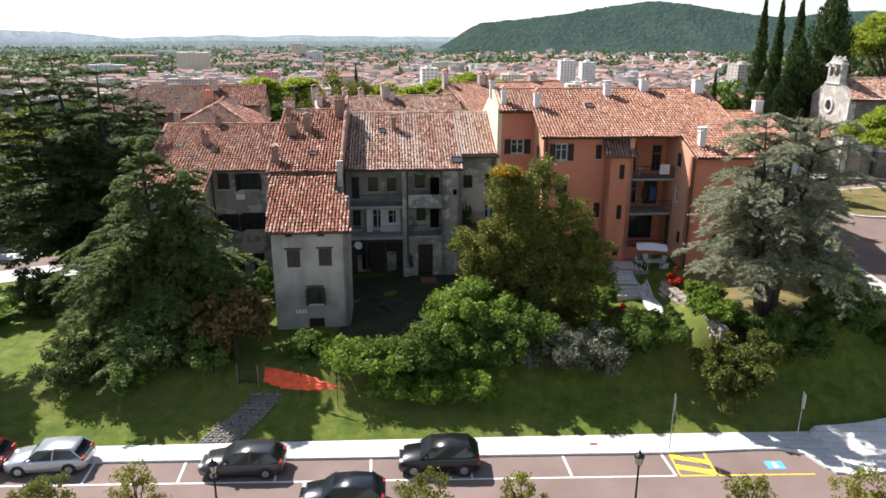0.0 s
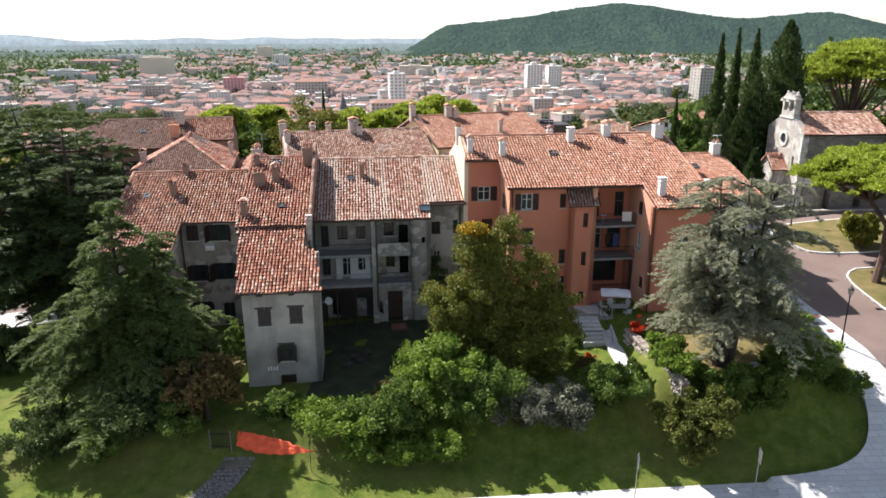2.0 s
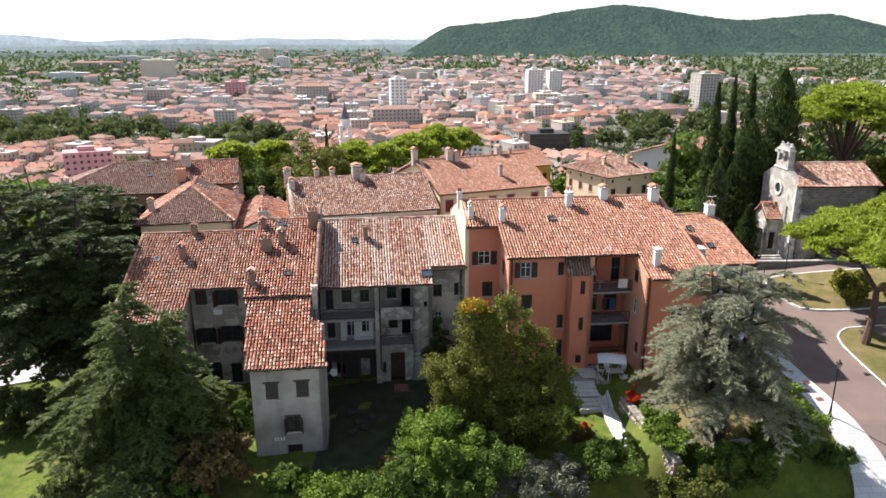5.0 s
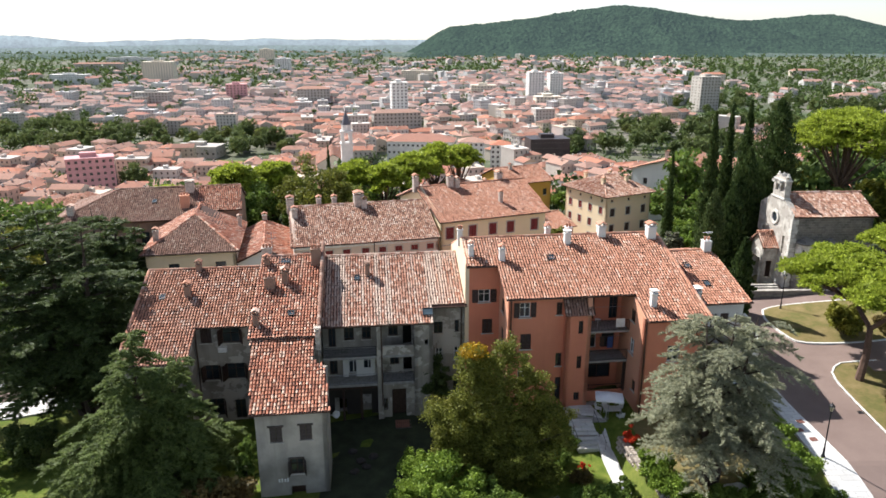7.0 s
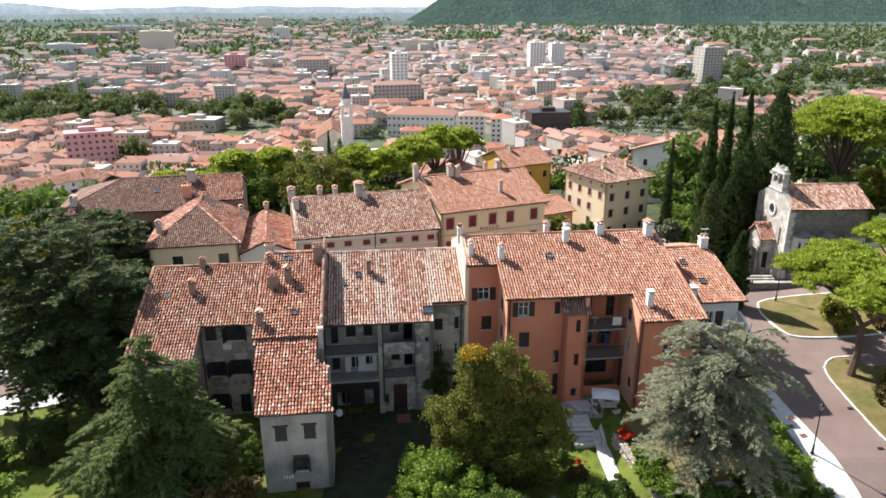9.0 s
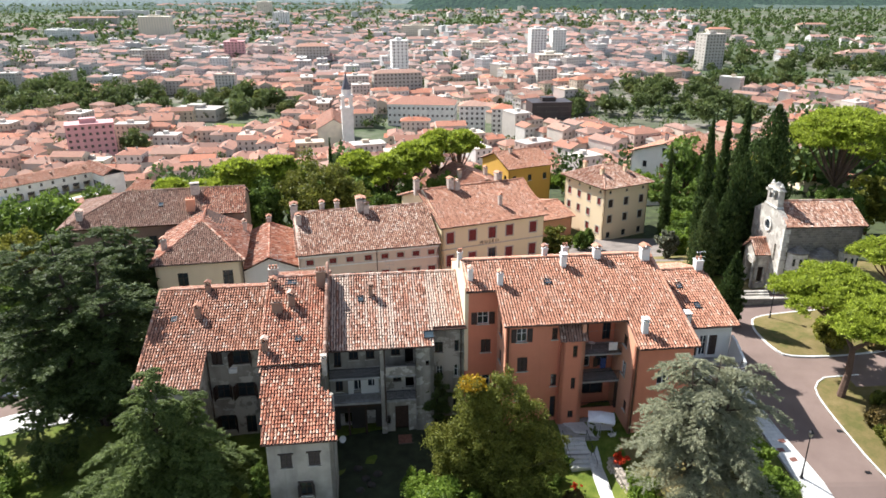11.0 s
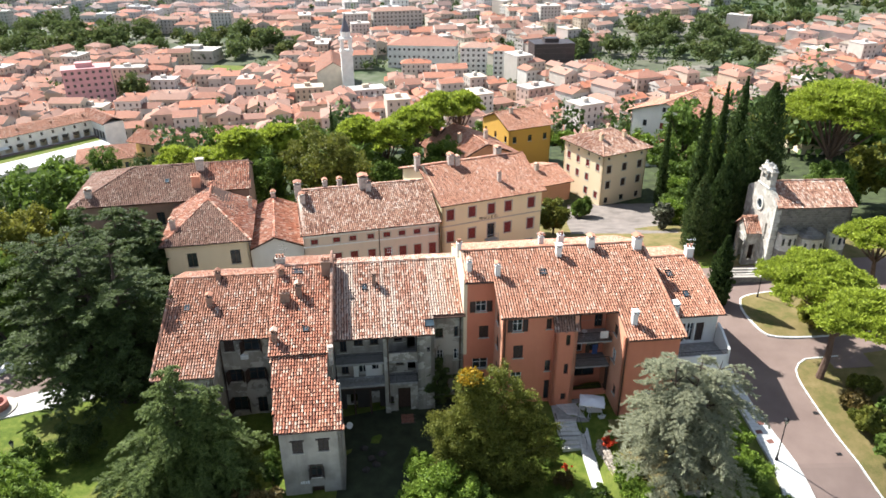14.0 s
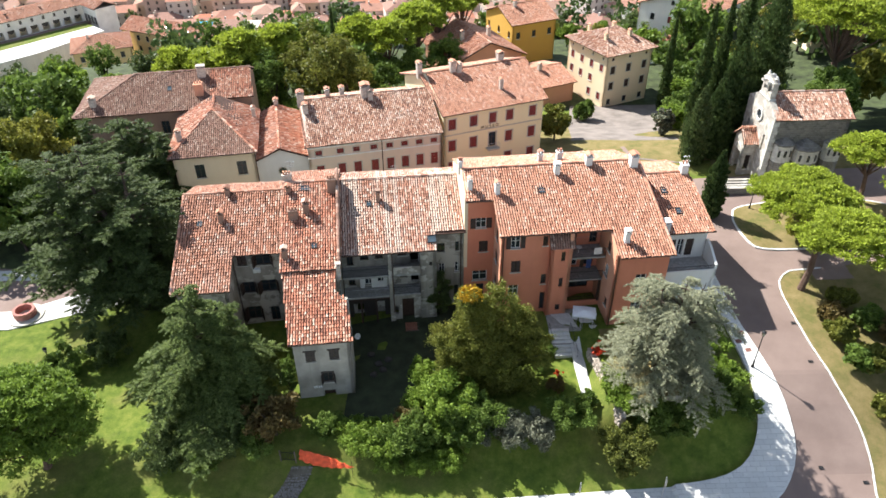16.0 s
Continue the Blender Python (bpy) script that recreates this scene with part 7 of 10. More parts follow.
# shrubs of the front garden
SHRUBS = (("shrub", 0.2, 48.6, 2.0, 2.1, BRIGHT_LEAF, "bright green creeper beside the shaded yard", 5200, 0.2), ("shrub", -0.2, 45.8, 1.8, 1.8, BRIGHT_LEAF, "bright green creeper beside the shaded yard", 2600, 0.2), ("shrub", -2.2, 41.6, 2.2, 2.2, GREEN_LEAF, "green shrub on the bank", 4000, 0.22), ("shrub", 5.4, 42.8, 3.4, 2.4, GREEN_LEAF, "dark green shrub under the tree", 5000, 0.24), ("shrub", 1.8, 43.8, 4.3, 3.3, BRIGHT_LEAF, "large bright green shrub in front of the house", 14000, 0.27), ("shrub", 3.8, 41.9, 3.4, 2.3, GREEN_LEAF, "rounded green shrub above the lawn", 8000, 0.26), ("shrub", -0.4, 41.3, 3.0, 2.2, GREEN_LEAF, "green shrub above the lawn", 5000, 0.25),
          ("shrub", -1.4, 42.6, 2.4, 1.5, RUST_LEAF, "shrub with reddish autumn leaves", 3000, 0.2), ("shrub", -3.2, 40.2, 1.2, 1.9, BRIGHT_LEAF, "low bright creeper over the bank", 3800, 0.2), ("shrub", -0.4, 39.9, 1.3, 2.0, BRIGHT_LEAF, "low bright creeper over the bank", 3800, 0.2), ("shrub", 2.2, 40.0, 1.8, 1.9, BRIGHT_LEAF, "low bright creeper over the bank", 4200, 0.2), ("shrub", -3.8, 41.4, 1.5, 2.2, BRIGHT_LEAF, "low bright creeper over the bank", 4200, 0.22), ("shrub", -6.2, 41.8, 1.4, 2.3, BRIGHT_LEAF, "low bright creeper over the bank", 3600, 0.22), ("shrub", -8.8, 43.2, 1.4, 1.6, GREEN_LEAF, "green shrub beside the plastered wing", 3000, 0.22),
          ("shrub", 7.2, 41.5, 3.1, 2.2, GREY_LEAF, "grey-green shrub with pale blossom", 6000, 0.2), ("shrub", 10.0, 41.7, 3.0, 2.3, GREY_LEAF, "grey-green shrub with pale blossom", 6000, 0.2), ("shrub", 13.2, 42.2, 3.2, 2.2, GREEN_LEAF, "dark green shrub below the terrace", 5000, 0.22),
          ("shrub", 17.9, 39.2, 4.7, 2.5, OLIVE_LEAF, "tall rounded olive-green shrub beside the street", 13000, 0.25), ("shrub", 20.8, 41.6, 3.2, 2.2, GREEN_LEAF, "green shrub beside the street", 6000, 0.26), ("shrub", 23.2, 42.0, 2.7, 2.3, GREEN_LEAF, "dark green hedge shrub", 6500, 0.24), ("shrub", 25.8, 42.8, 2.4, 2.2, GREEN_LEAF, "dark green hedge shrub", 6500, 0.24),
          ("shrub", 27.6, 44.6, 2.4, 2.0, GREEN_LEAF, "dark green hedge shrub", 6500, 0.24), ("shrub", 28.6, 46.0, 2.2, 2.0, BRIGHT_LEAF, "bright green hedge shrub beside the lane", 5000, 0.24), ("shrub", 28.3, 49.5, 2.2, 1.9, BRIGHT_LEAF, "bright green hedge shrub beside the lane", 4500, 0.24), ("shrub", 27.6, 52.6, 1.8, 1.5, GREEN_LEAF, "green hedge shrub beside the lane", 3000, 0.22), ("shrub", 29.6, 43.5, 1.6, 1.6, GREEN_LEAF, "green hedge shrub beside the lane", 3000, 0.22),
          ("shrub", 17.6, 45.2, 1.7, 1.5, BRIGHT_LEAF, "green shrub against the garden wall", 2800, 0.24), ("shrub", 18.2, 43.0, 1.8, 1.6, BRIGHT_LEAF, "ivy-clad shrub against the garden wall", 3200, 0.24), ("shrub", 15.4, 44.1, 2.2, 0.85, GREEN_LEAF, "clipped conical shrub beside the path", 2400, 0.16), ("shrub", 11.6, 49.6, 1.3, 1.1, GREEN_LEAF, "clipped hedge in the terrace garden", 2200, 0.16), ("shrub", 13.0, 51.2, 0.9, 0.8, GREEN_LEAF, "small shrub beside the path", 1200, 0.15),
          ("shrub", 12.6, 46.6, 1.2, 1.0, RUST_LEAF, "small reddish shrub in the flower bed", 1500, 0.15), ("shrub", 1.9, 58.6, 5.6, 1.5, DARK_CEDAR_LEAF, "dark ivy climbing the house corner", 6000, 0.2), ("shrub", -12.9, 47.6, 5.2, 0.9, GREEN_LEAF, "climbing vine on the wing wall", 3500, 0.22), ("shrub", -7.6, 48.6, 2.4, 0.7, GREEN_LEAF, "weeds against the wall", 900, 0.18),
          ("shrub", -37.5, 53.2, 3.2, 2.4, GREEN_LEAF, "dark green shrub on the lawn", 5500, 0.26), ("shrub", -33.4, 55.0, 4.2, 2.3, DARK_CEDAR_LEAF, "clipped dark evergreen shrub", 6500, 0.22), ("shrub", -41.0, 49.5, 3.2, 2.8, GREEN_LEAF, "green shrub at the lawn's edge", 6000, 0.28), ("shrub", -24.0, 41.6, 2.6, 2.3, DARK_CEDAR_LEAF, "dark green shrub under the cedar", 3000, 0.22), ("shrub", -18.2, 41.4, 3.4, 2.6, DARK_CEDAR_LEAF, "dark green shrub under the cedar", 3000, 0.22), ("shrub", -22.6, 40.4, 2.4, 2.1, DARK_CEDAR_LEAF, "dark green shrub under the cedar", 3600, 0.2), ("shrub", -19.4, 40.0, 2.2, 2.0, GREEN_LEAF, "dark green shrub under the cedar", 3400, 0.2), ("shrub", -14.6, 41.0, 3.0, 1.9, GREEN_LEAF, "dark shrub beside the iron gate", 3600, 0.2))
for i, (nm, x, y, h, r, mt, lb, n, sz) in enumerate(SHRUBS):
    broadleaf(nm, x, y, gz(x, y), h, r, mt, lb, int(n * 2.0), 0.12, 100 + i, 46, sz * 0.62, (), 0.9, "shrub")
# flowers
broadleaf("flower_bush", 17.2, 49.4, gz(17.2, 49.4), 1.5, 0.8, RED_LEAF, "bush of red flowers on the garden wall", 1300, 0.1, 71, 14, 0.14, (), 1.0, "flowers")
broadleaf("flower_bush", 13.3, 48.0, gz(13.3, 48.0), 0.8, 0.6, RED_LEAF, "low red flowers beside the path", 500, 0.1, 72, 8, 0.12, (), 1.0, "flowers")
# cypresses and pines
for i, (x, y, top, r, bl) in enumerate(((38.6, 90.0, 26.8, 1.25, 0.1), (42.9, 95.0, 27.5, 1.15, 0.05), (47.3, 99.0, 27.4, 1.3, 0.3), (47.2, 90.5, 28.4, 3.1, 0.8), (42.9, 88.5, 22.4, 2.5, 0.3), (40.5, 86.5, 17.9, 2.3, 0.3), (37.2, 84.5, 17.9, 1.75, 0.3), (35.3, 71.3, 15.4, 1.25, 0.4))):
    z = gz(x, y)
    cypress("cypress", x, y, z, top - z, r, "tall narrow dark cypress" if i < 3 else "broad dark cypress with lumpy sides" if i < 6 else "dark ivy-clad column of foliage beside the wall", 40 + i, 9000 + int(7000 * r), blunt=bl, mat=GREEN_IVY if i == 6 else None, size=0.2 if i != 6 else 0.17)
cypress("cypress", 44.0, 118.2, gz(44, 118.2), 17.0 - gz(44, 118.2), 0.95, "slim cypress beside the yellow house", 60, 9000, group="")
cypress("cypress", -15.4, 123, gz(-15.4, 123), 17.8 - gz(-15.4, 123), 0.9, "slim cypress above the tree tops", 61, 5000, group="")
for x, y in ((-80.5, 349), (-77.5, 349)):
    cypress("cypress", x, y, gz(x, y), -38.0 - gz(x, y), 1.6, "dark cypress between the old houses", 62, 4000, group="", size=0.5)
stone_pine("stone_pine", 40.9, 57.7, gz(40.9, 57.7) + 0.1, 11.2, 5.8, "large stone pine with twin bright green crowns above the verge", 21, 120000, -0.2, 4.6, 0.36, subs=15, size=0.15, puff=0.55, domes=((0.6, -3.6, 11.5, 5.1, 13),), fork_at=0.55)
stone_pine("stone_pine", 56.5, 62.5, gz(56, 62.5), 10.5, 6.5, "stone pine with a bright green spreading crown", 23, 24000, 0, 0, 0.42)
stone_pine("stone_pine", 53.4, 71.4, gz(53.4, 71.4), 9.2, 4.6, "small stone pine in front of the chapel", 24, 26000, 0, 0.5, 0.5, subs=10)
stone_pine("stone_pine", 64.0, 102, gz(64, 102), 26.4 - gz(64, 102), 9.6, "large stone pine behind the chapel", 25, 46000, -0.5, 0, 0.5, size=0.22, subs=20, puff=0.72)
stone_pine("stone_pine", 52, 50.5, gz(52, 50.5), 9.5, 5.5, "stone pine beside the lane", 26, 20000, 0, 0, 0.45)
for i, (x, y, top, r) in enumerate(((-6.0, 127.5, 13.6, 5.0), (-0.8, 134, 14.6, 5.6), (3.8, 143, 14.8, 5.6), (9.0, 150, 13.8, 5.2), (-11.5, 129, 13.6, 4.6), (-30.0, 116, 15.6, 5.6), (-24.5, 119, 15.6, 5.0), (-37.0, 119.5, 11.5, 5.2), (-43, 121, 11.0, 4.6))):
    stone_pine("stone_pine", x, y, gz(x, y), top - gz(x, y), r, "stone pine with a bright green spreading crown", 80 + i, 20000, 0, 0, 0.62 if i < 5 else 0.85, size=0.34, subs=16, puff=0.8)
for i, (x, y, h, r, mt, lb) in enumerate(((-17.2, 114, 17.6 - gz(-17.2, 114), 6.6, LAUREL_LEAF, "dense olive-green oak behind the long house"), (-11.8, 112, 15.2 - gz(-11.8, 112), 4.8, LAUREL_LEAF, "dense olive-green tree behind the long house"), (-25.0, 112, 14.2 - gz(-25, 112), 5.0, GREEN_LEAF, "green tree behind the long house"), (-31.5, 110, 11.5 - gz(-31.5, 110), 4.4, BRIGHT_LEAF, "bright green tree behind the old house"), (-8.0, 121, 10.0 - gz(-8, 121), 4.6, GREEN_LEAF, "green tree under the stone pines"), (-1.5, 125, 9.8 - gz(-1.5, 125), 4.4, GREEN_LEAF, "green tree under the stone pines"), (5.0, 131, 9.5 - gz(5, 131), 4.2, GREEN_LEAF, "green tree under the stone pines"), (-57, 92, 12, 5.5, YELLOW_LEAF, "yellowish-green tree beside the old house"), (-64, 84, 12, 6, GREEN_LEAF, "green tree beside the court"), (-70, 76, 13, 7, GREEN_LEAF, "green tree beside the court"), (-54, 82, 9, 4.5, GREEN_LEAF, "green tree beside the old house"), (-62, 98, 11, 5, DARK_CEDAR_LEAF, "dark tree beside the old house"), (-48.5, 84.5, 5, 2.5, GREEN_LEAF, "small green tree beside the old house"),
                                           (20.8, 98.5, 5.5, 2.6, LAUREL_LEAF, "dark rounded tree beside the museum"), (28.3, 112.5, 4.2, 1.9, GREEN_LEAF, "rounded shrub-like tree on the forecourt"), (41.5, 104, 4.5, 2.5, BRIGHT_LEAF, "leafy tree on the bank"), (44.5, 110, 5.5, 3.0, GREEN_LEAF, "leafy tree on the bank"), (48.5, 118, 6.5, 3.4, BRIGHT_LEAF, "leafy tree on the bank"), (50, 128, 6.5, 3.4, GREEN_LEAF, "leafy tree on the bank"), (37.6, 98, 4.5, 1.8, GREY_LEAF, "young grey-blue conifer on the bank"), (56, 106, 7, 4.0, GREEN_LEAF, "leafy tree behind the chapel"), (62, 97, 9, 4.5, GREEN_LEAF, "leafy tree behind the chapel"), (72, 92, 10, 5.5, GREEN_LEAF, "leafy tree behind the chapel"), (60, 118, 8, 4.5, BRIGHT_LEAF, "leafy tree behind the chapel"), (80, 100, 12, 6.5, LAUREL_LEAF, "dark tree behind the chapel"), (84, 84, 11, 6, GREEN_LEAF, "leafy tree past the chapel"),
                                           (41.7, 50.6, 2.3, 1.5, LAUREL_LEAF, "dark rounded shrub on the verge"), (42.5, 47.4, 2.4, 1.6, GREEN_LEAF, "dark green shrub on the verge"), (43.4, 42.8, 2.0, 1.5, LAUREL_LEAF, "dark rounded shrub on the verge"), (42.3, 53.4, 1.8, 1.4, RUST_LEAF, "reddish shrub under the stone pine"), (44.2, 55.6, 1.6, 1.4, LAUREL_LEAF, "low dark shrub under the stone pine"), (45.4, 52.4, 2.2, 1.6, GREEN_LEAF, "dark green shrub under the stone pine"), (49.6, 46.0, 2.8, 2.0, LAUREL_LEAF, "dark shrub on the verge"), (47.5, 50.2, 3.0, 2.0, RUST_LEAF, "reddish shrub on the verge"), (46.6, 42.0, 3.2, 2.0, LAUREL_LEAF, "dark rounded shrub on the verge"), (47.0, 38.0, 2.6, 1.7, YELLOW_LEAF, "yellow-green shrub on the verge"), (43.6, 47.0, 2.8, 1.8, LAUREL_LEAF, "dark rounded shrub on the verge"), (43.9, 65.6, 3.6, 2.0, YELLOW_LEAF, "young yellow-green tree on the island"), (48.8, 65.4, 1.6, 1.6, RUST_LEAF, "dry tawny grass clump on the island"))):
    broadleaf("broadleaf_tree" if h > 3.4 else "shrub", x, y, gz(x, y) + (0.1 if y < 70 else 0), h, r, mt, lb, int(3000 + 1500 * r), 0.2 if h < 5 else h * 0.2, 200 + i, 60, 0.3, (), 0.9, "tree" if h > 3.4 else "shrub")
# street trees whose tops reach into view in front of the camera's first stand
for i, (x, y, top) in enumerate(((-17.9, 27, 4.2), (-13.5, 27, 4.6), (-0.8, 27, 4.6), (3.8, 27, 4.2), (13.6, 27, 4.2), (18.5, 27, 4.6))):
    broadleaf("street_tree", x, y, 0.0, top, 1.35, YELLOW_LEAF if i % 2 else LAUREL_LEAF, "young street tree with yellowing sparse leaves", 2600, 1.7, 300 + i, 30, 0.09, (), 0.8)
# woods on the slopes round the hill top
WOOD = []
for i, (h, r, mt, lb) in enumerate(((11, 4.6, GREEN_LEAF, "leafy green tree in the hillside wood"), (13, 5.4, GREEN_LEAF, "tall green tree in the hillside wood"), (9, 4.0, BRIGHT_LEAF, "bright green tree in the hillside wood"), (12, 5.0, DARK_CEDAR_LEAF, "dark evergreen tree in the hillside wood"), (9, 3.8, YELLOW_LEAF, "yellowish-green tree in the hillside wood"))):
    WOOD.append((lb, [0.0, 1.0], h, broadleaf("broadleaf_tree", (-60.8, -75, -66, -72, -84)[i], (114, 92, 126, 110, 108)[i], 0, h, r, mt, lb, 1700, h * 0.2, 400 + i, 54, 0.62, (), 0.9)))
for lb, _, h, ob in WOOD:
    ob.location.z = gz(ob.location.x, ob.location.y)
    tagged(ob, lb, "tree", "hillside wood")
wr = random.Random(77)
for x, y, sc, q in ((-33, 113, 0.9, 0), (-22, 108, 0.85, 2), (-30, 105.5, 0.8, 2), (-27, 117, 1.0, 0), (-5, 113, 0.75, 0), (0, 119, 0.8, 2), (7, 120, 0.7, 0), (-12, 122, 1.0, 1), (-18, 128, 1.0, 0), (-36, 124, 1.0, 0), (-44, 118, 0.8, 2), (-50, 112, 0.8, 3), (-56, 104, 0.8, 0), (-62, 92, 0.9, 2), (-68, 100, 0.8, 3), (-66, 84, 0.8, 0), (-48, 78, 0.5, 2), (-52, 76, 0.6, 0), (12, 122, 0.5, 2), (-9, 106, 0.55, 0)):
    copy_thing(WOOD[q][3], pose(x, y, gz(x, y) - 0.2, 0, 0, wr.uniform(0, 360)) @ Matrix.Scale(sc, 4))
spots = []
for x0, x1, y0, y1, n in ((-125, -56, 74, 200, 62), (-56, 62, 158, 236, 60), (60, 140, 66, 215, 62), (46, 62, 120, 170, 10)):
    tries = 0
    while n and tries < 900:
        tries += 1
        x, y = wr.uniform(x0, x1), wr.uniform(y0, y1)
        if any((x - a) ** 2 + (y - b) ** 2 < 38 for a, b in spots) or (x < -50 and y > 150) or (-62 < x < -40 and 88 < y < 118) or (60 < x < 72 and y < 105):
            continue
        spots.append((x, y))
        n -= 1
        q = wr.choices(range(5), (3, 2, 5, 1, 3))[0]
        sc = wr.uniform(0.7, 1.2) * (0.75 if y > 150 and x > -50 else 0.62 if x < -50 and y > 112 else 0.95)
        copy_thing(WOOD[q][3], pose(x, y, gz(x, y) - 0.2, 0, 0, wr.uniform(0, 360)) @ Matrix.Diagonal((sc, sc, sc * wr.uniform(0.85, 1.1), 1)))

# ---------------------------------------------------------------- the town below
def palette(name, stops, rough=0.9, scale=0.4, vary=0.3, bump=0.0, stripe=0.0):
    """A colour for each house, by the house and by the loose piece of mesh."""
    k = Mat(name)
    g = k.n("NewGeometry")
    o = k.n("ObjectInfo")
    add = k.n("Math", operation="ADD")
    k.link(g.outputs["Random Per Island"], add.inputs[0])
    k.link(o.outputs["Random"], add.inputs[1])
    fr = k.n("Math", operation="FRACT")
    k.link(add.outputs[0], fr.inputs[0])
    col = k.ramp(fr.outputs[0], stops)
    v = k.coords()
    nz = k.noise(v, scale, 5, 0.65)
    col = k.mix(k.grey(nz, 0.4, 0.7, 0, vary), col, (0.2, 0.13, 0.1))
    if stripe:
        fine = k.noise(v, 2.2, 4, 0.8)
        col = k.mix(k.grey(fine, 0.45, 0.65, 0, stripe), col, (0.14, 0.08, 0.06))
    k.color(col)
    return k.set(rough, spec=0.2)


TOWN_ROOF = palette("town_roof_tiles", [(0.0, (0.224, 0.129, 0.101)), (0.15, (0.37, 0.174, 0.118)), (0.35, (0.426, 0.241, 0.179)), (0.55, (0.515, 0.196, 0.112)), (0.7, (0.325, 0.202, 0.162)), (0.85, (0.448, 0.28, 0.213)), (1.0, (0.28, 0.157, 0.123))], stripe=0.5)
TOWN_WALL = palette("town_walls", [(0.0, (0.56, 0.53, 0.48)), (0.2, (0.56, 0.45, 0.33)), (0.4, (0.52, 0.5, 0.47)), (0.55, (0.52, 0.37, 0.3)), (0.75, (0.64, 0.61, 0.56)), (1.0, (0.46, 0.42, 0.37))], vary=0.15)
TOWN_GLASS = plain("town_windows", (0.07, 0.06, 0.055), 0.4, vary=0.4)
TOWN_LEAF = leaf_mat("town_tree_leaves", (0.028, 0.05, 0.018), (0.08, 0.12, 0.034), (0.13, 0.145, 0.035), through=0.35, blotch=0.05)


# paler, greyer town colours: distance haze is put into roofs and walls
FAR_ROOF = palette("hazed_roof_tiles", [(0.0, (0.228, 0.162, 0.144)), (0.2, (0.36, 0.216, 0.18)), (0.45, (0.408, 0.252, 0.204)), (0.6, (0.432, 0.198, 0.15)), (0.75, (0.312, 0.228, 0.204)), (1.0, (0.42, 0.324, 0.288))], stripe=0.4)
FAR_WALL = palette("hazed_walls", [(0.0, (0.56, 0.538, 0.515)), (0.3, (0.515, 0.459, 0.392)), (0.6, (0.65, 0.627, 0.605)), (1.0, (0.448, 0.437, 0.426))], vary=0.15)


class Cloud:
    """Vertices and faces of many houses, gathered."""

    def __init__(self):
        self.v, self.f, self.m = [], [], []

    def quad(self, pts, mat):
        b = len(self.v)
        self.v += pts
        self.f.append(tuple(range(b, b + len(pts))))
        self.m.append(mat)

    def solid(self, bottom, top, mat):
        """A closed piece with shared corners."""
        b = len(self.v)
        n = len(bottom)
        self.v += bottom + top
        for i in range(n):
            j = (i + 1) % n
            self.f.append((b + i, b + j, b + n + j, b + n + i))
        self.f.append(tuple(range(b + n, b + 2 * n)))
        self.m += [mat] * (n + 1)


